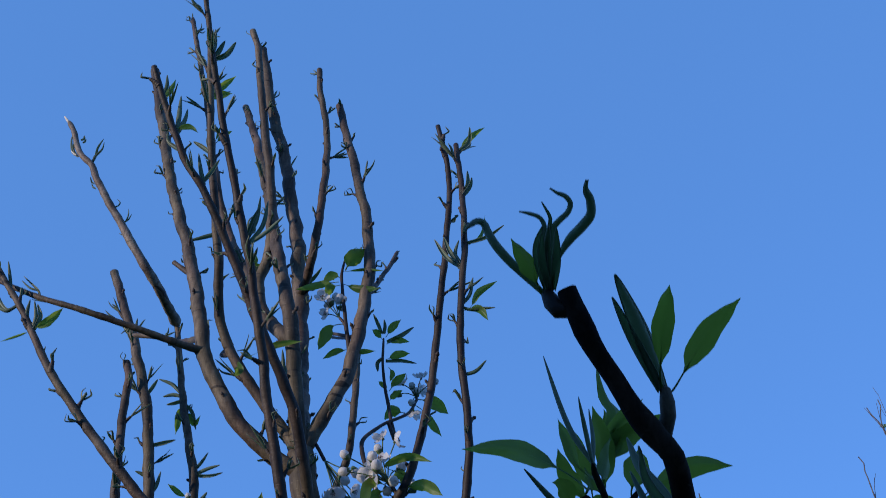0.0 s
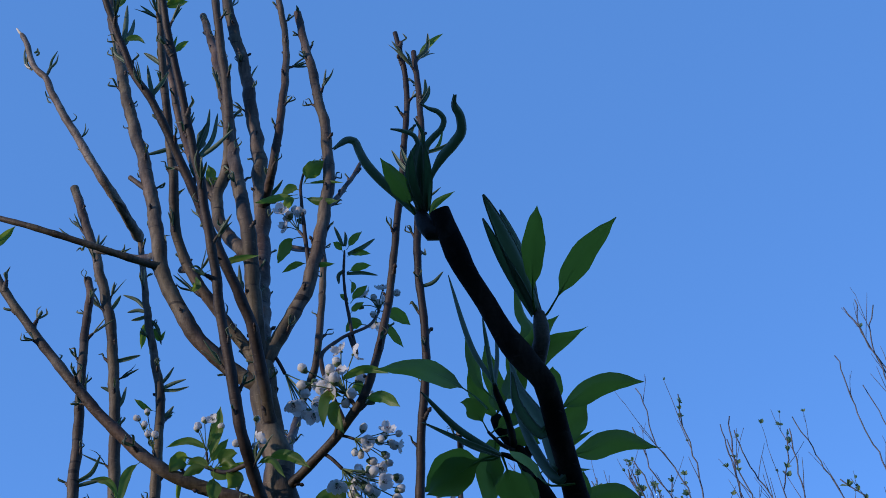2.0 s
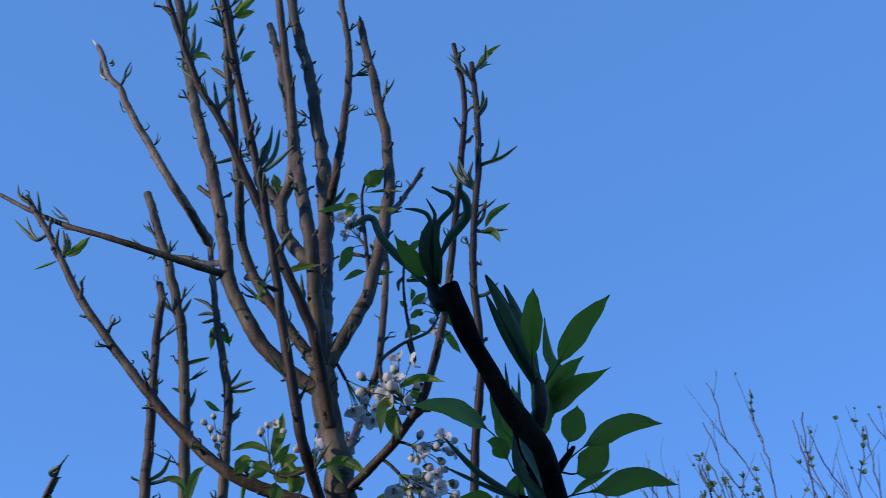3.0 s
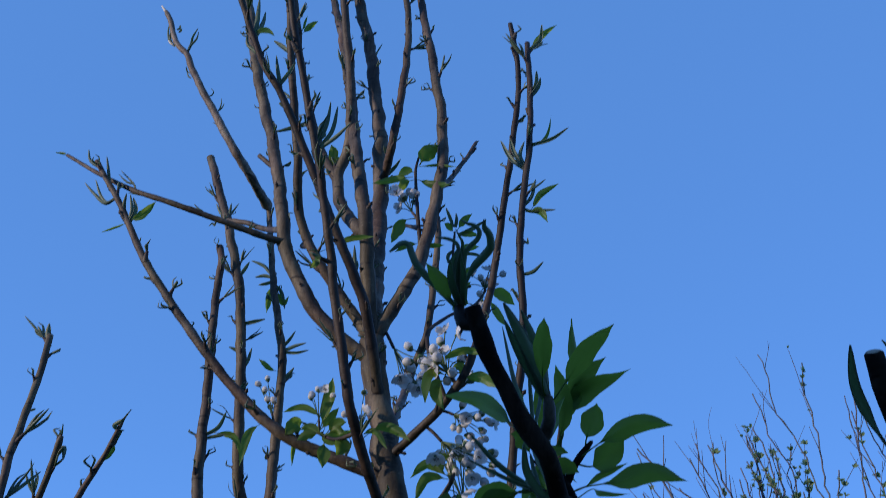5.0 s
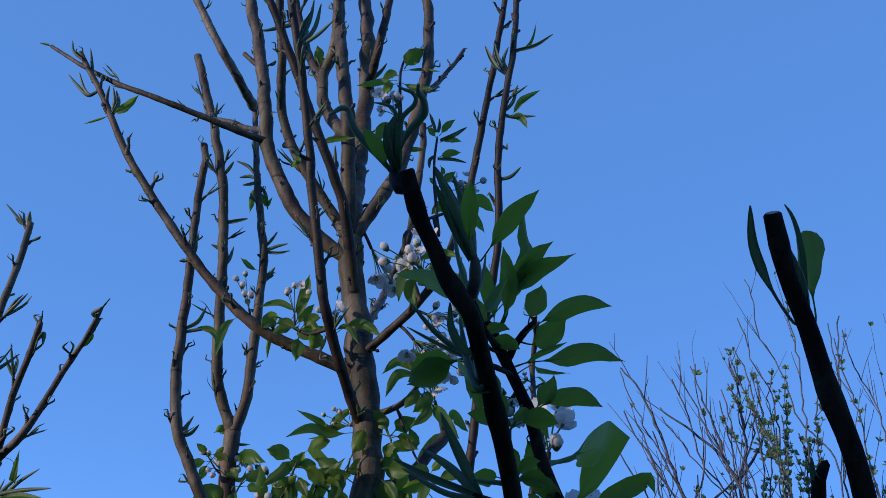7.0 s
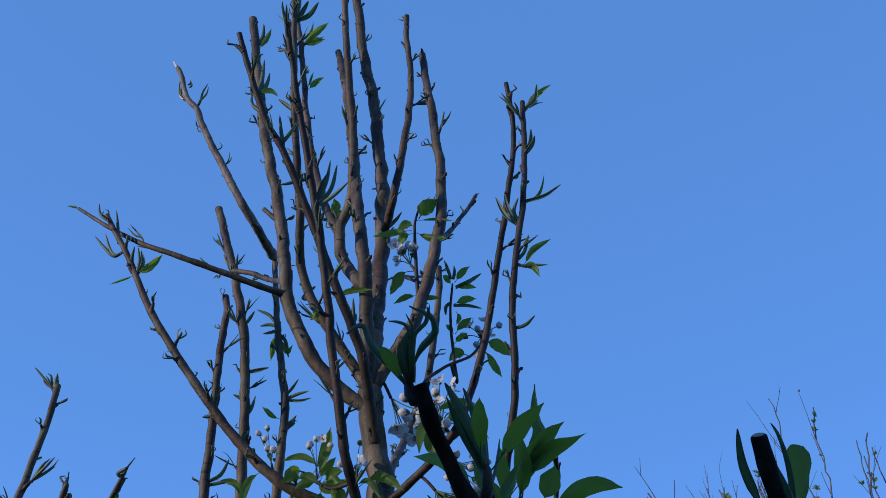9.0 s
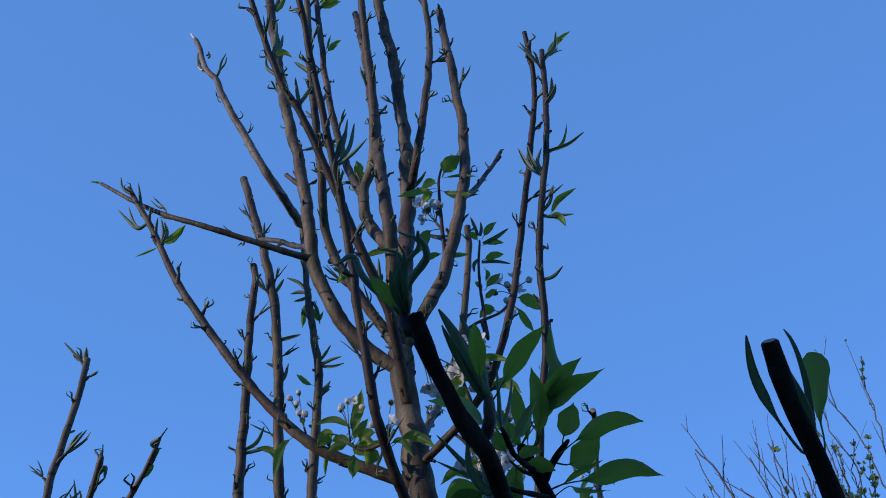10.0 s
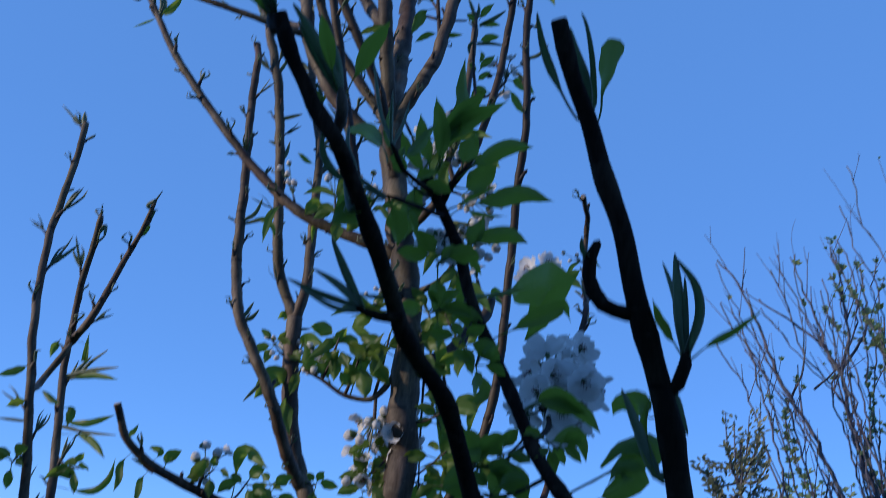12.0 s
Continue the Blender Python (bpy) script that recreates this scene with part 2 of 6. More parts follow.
def leaf(owner, points, width, roll, blunt=False, stalk=0.0):
    """One leaf, from its foot on the owner's wood to its tip."""
    tally["leaf"] += 1
    rng = random.Random(tally["leaf"])
    home = Vector(owner["root"])
    line = [q - home for q in spline(points, max(0.0008 if blunt else 0.0015, sum((Vector(b) - Vector(a)).length for a, b in zip(points, points[1:])) / (40 if blunt and roll > 1.2 else 16)))]
    verts, faces, index = [], [], []
    n = len(line)
    rolled = roll > 1.2
    stem = stalk or 0.02 if rolled else (0.3 if len(points) > 3 else 0.18)
    # the blade turns its face or its back to the low side, and sags a little
    along = (line[-1] - line[0]).normalized()
    up = (Vector((0.15, -0.1, 1.6)) - home - line[n // 2]).normalized() + Vector((rng.uniform(-0.4, 0.4), rng.uniform(-0.3, 0.3), rng.uniform(-0.4, 0.4)))
    if rng.random() < 0.5 or (rolled and blunt):
        up = -up
    foot = max(1, int(stem * n))
    blade(verts, faces, index, line, width, roll, up, 0, 6, stem, blunt, 0.0 if rolled else rng.uniform(-1.1, 1.1), rng.uniform(0, 6))
    if rolled:
        # pale rolled margins
        for k in (0, 6):
            rim = [verts[7 * i + k].copy() for i in range(n)]
            sweep(verts, faces, index, rim, [max(0.0002, width * 0.07)] * n, 4, 2)
    thick = max(0.0005, width * 0.04)
    # the stalk runs on a little way into the blade
    reach = max(3, foot + 2) if rolled else max(3, foot + 4)
    sweep(verts, faces, index, line[:reach], [thick * (1.1 - 0.8 * i / reach) * (1 if i <= foot else 0.3) for i in range(reach)], 5, 1)
    me = mesh_of("leaf", verts, faces, [YOUNG if rolled else LEAF, STALK if rolled else RIB, MARGIN], index)
    return part("young_leaf" if rolled else "leaf", me, owner)


def spur_meshes():
    """Short bud spurs, in three kinds: bare buds, claws of first leaves and tufts of rolled leaves. They grow along +Z."""
    rng = random.Random(5)
    kinds = {"bud": [], "hook": [], "tuft": [], "tip": []}
    for kind, many in (("bud", 5), ("hook", 12), ("tuft", 10), ("tip", 4)):
        for i in range(many):
            verts, faces, index = [], [], []
            tall = {"bud": rng.uniform(0.003, 0.006), "hook": rng.uniform(0.004, 0.009), "tuft": rng.uniform(0.006, 0.011), "tip": 0.006}[kind]
            lean = Vector((rng.uniform(-0.3, 0.3), rng.uniform(-0.3, 0.3), 1)).normalized()
            line = spline([(0, 0, -0.005), (0, 0, 0.001), lean * tall * 0.7, lean * tall], 0.0012)
            r = rng.uniform(0.0021, 0.0029)
            sweep(verts, faces, index, line, [r * (1.45 - 0.8 * k / len(line) + 0.12 * math.sin(k * 2.4 + i)) for k in range(len(line))], 8, 0)
            if kind == "bud":
                tip = [lean * (tall + d) for d in (0, 0.002, 0.004, 0.006)]
                sweep(verts, faces, index, tip, [r * 0.9, r * 1.1, r * 0.7, r * 0.12], 8, 0)
            blades = {"bud": 0, "hook": rng.choice([1, 1, 2, 3]), "tuft": rng.randint(3, 5), "tip": 2}[kind]
            turn = rng.uniform(0, 6.283)
            for k in range(blades):
                w = turn + k * 2.5 + rng.uniform(-0.5, 0.5)
                out = Vector((math.cos(w), math.sin(w), 0))
                size = rng.uniform(0.008, 0.017) if kind == "hook" else rng.uniform(0.016, 0.036)
                open_ = {"hook": rng.uniform(0.5, 0.95), "tip": rng.uniform(0.05, 0.16)}.get(kind, rng.uniform(0.18, 0.5))
                top = lean * tall
                hook = rng.uniform(0.2, 1.0) if kind == "hook" else rng.uniform(-0.25, 0.25)
                path = [top * 0.85, top + (out * open_ * 0.9 + lean * 0.5) * size * 0.4, top + (out * open_ * 1.2 + lean * 1.2) * size * 0.65, top + (out * (open_ * 1.15 - hook) + lean * 1.9) * size * 0.6]
                wide = rng.uniform(0.0026, 0.0038) if kind == "hook" else rng.uniform(0.0024, 0.0046)
                at, line = len(verts), spline(path, size / 8)
                blade(verts, faces, index, line, wide, rng.uniform(1.4, 2.3), out * -1, 1, 4, 0.02)
                for j in (0, 4):
                    sweep(verts, faces, index, [verts[at + 5 * i + j].copy() for i in range(len(line))], [0.0003] * len(line), 3, 2)
            kinds[kind].append(mesh_of("spur", verts, faces, [SPUR, YOUNG, MARGIN], index))
    return kinds


SPURS = spur_meshes()


def limb(name, tree, points, r0, r1, cut=False, spurs=1, tufts=0.1, skin=None):
    """A tapering, slightly crooked piece of wood with its bud spurs."""
    tally["limb"] += 1
    seed = tally["limb"]
    rng = random.Random(seed * 7 + 1)
    home = tree.location.copy()
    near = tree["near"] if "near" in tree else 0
    step = 0.006 if near else 0.011
    line = [q - home for q in spline(points, step)]
    n = len(line)
    long = sum((b - a).length for a, b in zip(line, line[1:]))
    crook = min(r0, r1) * (0.16 if near else 0.42)
    for i in range(1, n - 1):
        fade = min(1, i / 6, (n - 1 - i) / 6)
        line[i] = line[i] + Vector((noise.noise(line[i] * 22 + Vector((seed, 0, 0))), noise.noise(line[i] * 22 + Vector((0, seed, 0))), 0)) * crook * fade
    radii = []
    nodes = []
    gap = 0.055 if near else 0.042
    s = rng.uniform(0.4, 1.0) * gap
    while (spurs or name != "trunk") and s < long - 0.004:
        nodes.append(s)
        s += gap * rng.uniform(0.7, 1.5)
    run = 0.0
    for i in range(n):
        u = i / (n - 1)
        run += (line[i] - line[i - 1]).length if i else 0
        r = r0 + (r1 - r0) * u
        # the foot swells round its seat and starts narrow inside the parent wood
        r *= 1 + (0.30 * max(0, 1 - run / (r0 * 3)) * min(1, run / r0) - 0.15 * max(0, 1 - run / r0)) * (name != "trunk")
        r *= 1 + sum((0.20 if near else 0.11) * math.exp(-(((run - q) / 0.008) ** 2)) for q in nodes)
        r *= 1 + 0.05 * noise.noise(Vector((run * 16, seed * 3.1, 0)))
        radii.append(r)
    if cut:
        radii[-1] *= 1.04
    elif name != "trunk":
        radii[-1] *= 0.7
    verts, faces, index = [], [], []
    sides = 16 if r0 > 0.018 or near else 10
    skin = skin or (SHADED_SHOOT_BARK if near else BARK if r0 > 0.0045 else SHADED_TWIG_BARK)
    sweep(verts, faces, index, line, radii, sides, 0, 1 if cut else -1, 0.035, seed, near)
    ob = part(name, mesh_of(name, verts, faces, [skin, CUT], index), tree)
    ob["root"] = tuple(home)
    fr = frames(line)
    turn = rng.uniform(0, 6.283)
    cuml = [0.0]
    for a, b in zip(line, line[1:]):
        cuml.append(cuml[-1] + (b - a).length)
    for q in nodes if spurs else ():
        i = max(0, min(n - 2, next(k for k, c in enumerate(cuml) if c >= q)))
        t, a, b = fr[i]
        turn += 2.4 + rng.uniform(-0.4, 0.4)
        d = a * math.cos(turn) + b * math.sin(turn)
        grow = (d * 0.75 + t * rng.uniform(0.3, 1.0) + Vector((0, 0, rng.uniform(0.2, 0.7)))).normalized()
        toss = rng.random()
        kind = "tuft" if toss < tufts * (0.5 + q / long) else ("hook" if toss < tufts + 0.62 else "bud")
        m = Matrix.Translation(line[i] + d * radii[i] * 0.85) @ grow.to_track_quat("Z", "Y").to_matrix().to_4x4() @ Matrix.Rotation(rng.uniform(0, 6.28), 4, "Z") @ Matrix.Scale(rng.uniform(0.95, 1.5), 4)
        part("bud_spur" if kind != "tuft" else "leaf_tuft", rng.choice(SPURS[kind]), ob, "", m)
    if spurs and not cut:
        m = Matrix.Translation(line[-1]) @ fr[-1][0].to_track_quat("Z", "Y").to_matrix().to_4x4() @ Matrix.Rotation(rng.uniform(0, 6.28), 4, "Z") @ Matrix.Scale(0.75, 4)
        part("leaf_tuft", rng.choice(SPURS["tip"]), ob, "", m)
    return ob


def blossom_mesh(rng):
    """An open pear flower, one unit across, that faces +Z: five cupped petals, a ring of dark anthers."""
    verts, faces, index = [], [], []
    for k in range(5):
        w = k * 1.2566 + rng.uniform(-0.12, 0.12)
        out, side, up = Vector((math.cos(w), math.sin(w), 0)), Vector((-math.sin(w), math.cos(w), 0)), Vector((0, 0, 1))
        cup = rng.uniform(0.05, 0.42)
        start, n = len(verts), 9
        for i in range(n):
            u = i / (n - 1)
            half = (0.05 + 0.21 * math.sin(0.5 * math.pi * min(1, u / 0.62)) ** 1.2) * (1 if u < 0.62 else math.sqrt(max(0.0, 1 - ((u - 0.62) / 0.40) ** 2)))
            for j in range(5):
                s = j / 2 - 1
                verts.append(out * (0.06 + 0.44 * u * (1 - 0.06 * s * s)) + side * (s * half) + up * (cup * u * u + 0.07 * s * s * (0.3 + u) + 0.015 * math.sin(8 * u + 3 * s + k)))
        for i in range(n - 1):
            for j in range(4):
                a = start + i * 5 + j
                faces.append((a, a + 1, a + 6, a + 5))
                index.append(0)
    for k in range(14):
        w = k * 2.4
        tip = Vector((math.cos(w) * 0.05 * (1 + k % 3), math.sin(w) * 0.05 * (1 + k % 3), 0.20 + 0.03 * (k % 2)))
        foot = Vector((tip.x * 0.4, tip.y * 0.4, 0.0))
        sweep(verts, faces, index, [foot, (foot + tip) * 0.5, tip], [0.007] * 3, 4, 1)
        sweep(verts, faces, index, [tip, tip + Vector((0, 0, 0.03)), tip + Vector((0, 0, 0.05))], [0.014, 0.02, 0.008], 5, 2)
    sweep(verts, faces, index, [Vector((0, 0, -0.12)), Vector((0, 0, -0.06)), Vector((0, 0, 0.02))], [0.04, 0.07, 0.06], 7, 1)
    return mesh_of("blossom", verts, faces, [PETAL, STALK, ANTHER], index)


def bud_mesh(rng):
    """A closed flower bud, one unit across: a white ball of folded petals in a green cup, that faces +Z."""
    verts, faces, index = [], [], []
    rows, cols, k2 = 10, 15, rng.uniform(0, 6)
    for i in range(rows + 1):
        a = math.pi * i / rows
        for j in range(cols):
            w = 2 * math.pi * j / cols
            r = 0.47 * math.sin(a) * (1 + 0.10 * math.sin(5 * w + a * 2.6) + 0.05 * math.sin(2 * w + k2))
            verts.append((r * math.cos(w), r * math.sin(w), (-0.52 + 0.05 * math.sin(3 * w + 1)) * math.cos(a) + 0.12))
    for i in range(rows):
        for j in range(cols):
            faces.append((i * cols + j, i * cols + (j + 1) % cols, (i + 1) * cols + (j + 1) % cols, (i + 1) * cols + j))
            index.append(0)
    sweep(verts, faces, index, [Vector((0, 0, -0.62)), Vector((0, 0, -0.48)), Vector((0, 0, -0.3)), Vector((0, 0, -0.16))], [0.12, 0.24, 0.36, 0.44], 9, 1)
    return mesh_of("flower_bud", verts, faces, [PETAL, STALK], index)


BLOSSOMS = [blossom_mesh(random.Random(k)) for k in range(4)]
FLOWER_BUDS = [bud_mesh(random.Random(k)) for k in range(3)]


def blossoms(owner, foot, middle, radius, opened, closed, size):
    """A cluster of flowers on thin stalks, from their foot on the owner's wood."""
    tally["leaf"] += 1
    rng = random.Random(900 + tally["leaf"])
    home = Vector(owner["root"])
    foot, middle = Vector(foot) - home, Vector(middle) - home
    out = (middle - foot)
    out = out.normalized() if out.length > 1e-4 else Vector((0, 0, 1))
    # the wood of the short spur that carries the cluster
    crown = foot + (middle - foot) * 0.45
    verts, faces, index = [], [], []
    spots = []
    for k in range(opened + closed):
        d = Vector((rng.gauss(0, 0.62), rng.gauss(0, 0.45), rng.gauss(0, 0.5)))
        d *= 1 if d.length < 1.25 else 1.25 / d.length
        p = middle + d * radius * 1.15
        for _ in range(12):
            close = [q for q, _ in spots if (q - p).length < size * 0.55]
            if not close:
                break
            p = p + (p - close[0] + Vector((rng.gauss(0, 0.2), rng.gauss(0, 0.2), rng.gauss(0, 0.2))) * size).normalized() * size * 0.3
        spots.append((p, k < opened))
        bend = crown + (p - crown) * 0.5 + out * radius * 0.15
        stalk = spline([crown, bend, p], 0.004)
        sweep(verts, faces, index, stalk, [max(0.0006, size * 0.032)] * len(stalk), 5, 0)
    line = spline([foot, foot + (crown - foot) * 0.5 + Vector((0, 0, 0.002)), crown], 0.004)
    sweep(verts, faces, index, line, [size * 0.09] * len(line), 6, 1)
    stem = part("flower_stalk", mesh_of("flower_stalk", verts, faces, [STALK, SPUR], index), owner)
    for p, is_open in spots:
        face = ((p - crown).normalized() + Vector((0, -0.35, -0.1)) + Vector((rng.uniform(-0.8, 0.8), rng.uniform(-0.8, 0.8), rng.uniform(-0.8, 0.8)))).normalized()
        s = size * rng.uniform(0.85, 1.1) * (1 if is_open else 0.50)
        m = Matrix.Translation(p) @ face.to_track_quat("Z", "Y").to_matrix().to_4x4() @ Matrix.Rotation(rng.uniform(0, 6.28), 4, "Z") @ Matrix.Scale(s, 4)
        part("blossom" if is_open else "flower_bud", rng.choice(BLOSSOMS if is_open else FLOWER_BUDS), owner, "", m)


def cluster(owner, foot, middle, many, long):
    """A handful of open leaves on one short stem, spread round its end."""
    tally["leaf"] += 1
    rng = random.Random(300 + tally["leaf"])
    home = Vector(owner["root"])
    foot, middle = Vector(foot), Vector(middle)
    bend = foot.lerp(middle, 0.5) + Vector((0, 0, -0.1 * (middle - foot).length))
    line = [q - home for q in spline([foot, bend, middle], 0.004)]
    verts, faces, index = [], [], []
    sweep(verts, faces, index, line, [long * 0.05 * (1 - 0.5 * i / len(line)) for i in range(len(line))], 7, 0)
    part("shoot", mesh_of("shoot", verts, faces, [SPUR], index), owner)
    for k in range(many):
        w = k * 2.4 + rng.uniform(-0.4, 0.4)
        out = Vector((math.cos(w), rng.uniform(-0.5, 0.35), math.sin(w) * 0.9 + 0.05)).normalized()
        at = bend.lerp(middle, rng.uniform(0.5, 1.0))
        size = long * rng.uniform(0.7, 1.15)
        sag = Vector((0, 0, -rng.uniform(0.05, 0.3) * size))
        leaf(owner, [at, at + out * size * 0.3 + Vector((0, 0, 0.06 * size)), at + out * size * 0.65, at + out * size + sag], size * rng.uniform(0.38, 0.5), rng.uniform(0.3, 0.7))


# ---- the ground ----
def ground():
    m, n, l, b = material("garden_grass")
    co = n.new("ShaderNodeTexCoord").outputs["Object"]
    broad = noise_node(n, l, co, 0.6, 6, 0.6)
    fine = noise_node(n, l, co, 60, 4, 0.7)
    col = ramp(n, l, broad, [(0.3, (0.05, 0.075, 0.02)), (0.55, (0.075, 0.10, 0.03)), (0.75, (0.14, 0.12, 0.07))])
    l.new(mixed(n, l, 0.6, col, ramp(n, l, fine, [(0.3, (0.4, 0.4, 0.35)), (0.7, (1, 1, 1))]), "MULTIPLY"), b.inputs["Base Color"])
    b.inputs["Roughness"].default_value = 0.95
    verts, faces, rings, spokes = [(0, 0, 0)], [], [0.5, 1, 2, 3.5, 6, 10, 18, 40, 120, 400, 1500, 4000], 32
    for r in rings:
        for k in range(spokes):
            w = 2 * math.pi * k / spokes
            verts.append((r * math.cos(w), r * math.sin(w), 0.03 * noise.noise(Vector((r * math.cos(w), r * math.sin(w), 0)) * 0.7) if 1 < r < 60 else 0))
    for k in range(spokes):
        faces.append((0, 1 + k, 1 + (k + 1) % spokes))
    for i in range(len(rings) - 1):
        for k in range(spokes):
            a, c = 1 + i * spokes + k, 1 + i * spokes + (k + 1) % spokes
            faces.append((a, a + spokes, c + spokes, c))
    tagged(new("ground", mesh_of("ground", verts, faces, [m])), "rough green garden grass under the pear trees", "ground", kind="structure")


ground()

# ---- the pear trees ----
pear = thing("pear_tree", (-0.119, 1.680, 0.0), "pruned pear tree with upright cut shoots, young leaves and white blossom", "tree", "pear trees")
slim = thing("pear_tree", (-0.338, 2.050, 0.0), "slender pear tree with three cut upright stems and few buds", "tree", "pear trees")
left = thing("pear_tree", (-0.642, 1.516, 0.0), "small pear tree with thin dark shoots and opening leaf buds", "tree", "pear trees")
near = thing("pear_tree", (0.330, 0.520, 0.0), "pear tree with dark pruned shoots, fresh leaves and open white blossom", "tree", "pear trees")
near["near"] = 1
near_trunk = limb("trunk", near, [(0.335, 0.530, -0.03), (0.345, 0.525, 0.4), (0.335, 0.515, 0.75), (0.33, 0.52, 0.965)], 0.03, 0.02, spurs=0)
# limbs of the pear tree
trunk = limb("trunk", pear, [(-0.094, 1.655, -0.030), (-0.084, 1.645, 0.600), (-0.114, 1.625, 2.005), (-0.171, 1.658, 2.261), (-0.217, 1.674, 2.452)], 0.0342, 0.0227, cut=False, spurs=0, tufts=0.06)
stemB = limb("branch", pear, [(-0.217, 1.674, 2.452), (-0.244, 1.760, 2.610), (-0.264, 1.830, 2.751), (-0.279, 1.878, 2.868), (-0.290, 1.896, 2.951), (-0.316, 1.922, 3.120), (-0.352, 1.935, 3.293), (-0.374, 1.937, 3.380), (-0.422, 1.931, 3.555), (-0.460, 1.912, 3.731)], 0.0197, 0.0115, cut=True, spurs=1, tufts=0.06)
stemA = limb("branch", pear, [(-0.217, 1.674, 2.452), (-0.230, 1.654, 2.548), (-0.244, 1.643, 2.646), (-0.262, 1.644, 2.740), (-0.308, 1.693, 2.913), (-0.358, 1.761, 3.118), (-0.428, 1.849, 3.364), (-0.474, 1.900, 3.504)], 0.0147, 0.0083, cut=True, spurs=1, tufts=0.06)
stemP = limb("branch", pear, [(-0.247, 1.643, 2.657), (-0.294, 1.679, 2.717), (-0.328, 1.707, 2.782), (-0.339, 1.723, 2.846), (-0.328, 1.718, 2.895), (-0.324, 1.708, 2.947), (-0.332, 1.688, 3.053), (-0.380, 1.635, 3.337), (-0.385, 1.624, 3.397), (-0.405, 1.612, 3.457)], 0.0131, 0.0068, cut=True, spurs=1, tufts=0.06)
stemC = limb("branch", pear, [(-0.287, 1.890, 2.923), (-0.266, 1.841, 2.943), (-0.253, 1.804, 2.974), (-0.247, 1.796, 3.024), (-0.244, 1.808, 3.209), (-0.251, 1.811, 3.339), (-0.276, 1.811, 3.472), (-0.283, 1.809, 3.540)], 0.0097, 0.0067, cut=True, spurs=1, tufts=0.06)
limbD = limb("branch", pear, [(-0.217, 1.674, 2.452), (-0.180, 1.676, 2.529), (-0.145, 1.680, 2.618), (-0.120, 1.687, 2.834), (-0.127, 1.693, 2.949), (-0.146, 1.699, 3.048), (-0.216, 1.745, 3.352)], 0.0136, 0.0081, cut=True, spurs=1, tufts=0.06)
twigD = limb("twig", pear, [(-0.124, 1.686, 2.791), (-0.124, 1.826, 2.901), (-0.104, 1.896, 2.996), (-0.086, 1.960, 3.097)], 0.0063, 0.0044, cut=False, spurs=1, tufts=0.06)
limbL1 = limb("branch", pear, [(-0.188, 1.671, 2.400), (-0.261, 1.661, 2.440), (-0.309, 1.651, 2.481), (-0.343, 1.644, 2.528), (-0.375, 1.642, 2.576), (-0.403, 1.651, 2.631), (-0.421, 1.663, 2.700), (-0.460, 1.687, 2.837), (-0.568, 1.734, 3.144), (-0.674, 1.781, 3.510)], 0.0141, 0.0101, cut=True, spurs=1, tufts=0.06)
limbE = limb("branch", pear, [(-0.187, 1.664, 2.329), (-0.215, 1.579, 2.473), (-0.236, 1.552, 2.520), (-0.259, 1.528, 2.567), (-0.384, 1.420, 2.821), (-0.418, 1.398, 2.870), (-0.444, 1.376, 2.924), (-0.488, 1.331, 3.039)], 0.0102, 0.0051, cut=True, spurs=1, tufts=0.3, skin=SHADED_TWIG_BARK)
limbF = limb("branch", pear, [(-0.129, 1.637, 2.084), (-0.146, 1.596, 2.113), (-0.163, 1.552, 2.153), (-0.182, 1.507, 2.202), (-0.196, 1.467, 2.254), (-0.233, 1.423, 2.420), (-0.246, 1.395, 2.500), (-0.267, 1.366, 2.595), (-0.273, 1.352, 2.626), (-0.332, 1.267, 2.863), (-0.353, 1.225, 2.961)], 0.0094, 0.0052, cut=True, spurs=1, tufts=0.35, skin=SHADED_TWIG_BARK)
limbQ = limb("branch", pear, [(-0.217, 1.674, 2.452), (-0.263, 1.669, 2.512), (-0.336, 1.649, 2.606), (-0.361, 1.635, 2.649), (-0.378, 1.620, 2.698), (-0.385, 1.580, 2.788), (-0.408, 1.508, 2.967), (-0.432, 1.436, 3.210), (-0.446, 1.412, 3.298), (-0.453, 1.387, 3.343)], 0.0104, 0.0048, cut=False, spurs=1, tufts=0.45)
stemH = limb("branch", pear, [(-0.336, 1.719, 2.829), (-0.361, 1.733, 2.866), (-0.400, 1.772, 2.943), (-0.437, 1.812, 3.032), (-0.468, 1.836, 3.117), (-0.507, 1.832, 3.261), (-0.548, 1.845, 3.438), (-0.622, 1.858, 3.716), (-0.648, 1.875, 3.812)], 0.0091, 0.0056, cut=False, spurs=1, tufts=0.4)
arm = limb("branch", pear, [(-0.400, 1.652, 2.640), (-0.446, 1.627, 2.643), (-0.531, 1.588, 2.657), (-0.573, 1.575, 2.666), (-0.617, 1.567, 2.678), (-0.666, 1.567, 2.694), (-0.719, 1.573, 2.717), (-0.776, 1.586, 2.749), (-0.837, 1.605, 2.790), (-0.881, 1.621, 2.820)], 0.0068, 0.0034, cut=True, spurs=0, tufts=0.3)
arm2 = limb("branch", pear, [(-0.412, 1.658, 2.674), (-0.513, 1.852, 2.787), (-0.550, 1.885, 2.812), (-0.580, 1.900, 2.830), (-0.644, 1.937, 2.859)], 0.0070, 0.0056, cut=False, spurs=0, tufts=0.06)
limbL2 = limb("branch", pear, [(-0.154, 1.650, 2.187), (-0.310, 1.610, 2.232), (-0.356, 1.601, 2.256), (-0.397, 1.594, 2.287), (-0.475, 1.583, 2.363), (-0.628, 1.566, 2.542), (-0.698, 1.561, 2.651), (-0.777, 1.557, 2.763)], 0.0114, 0.0049, cut=True, spurs=1, tufts=0.12)
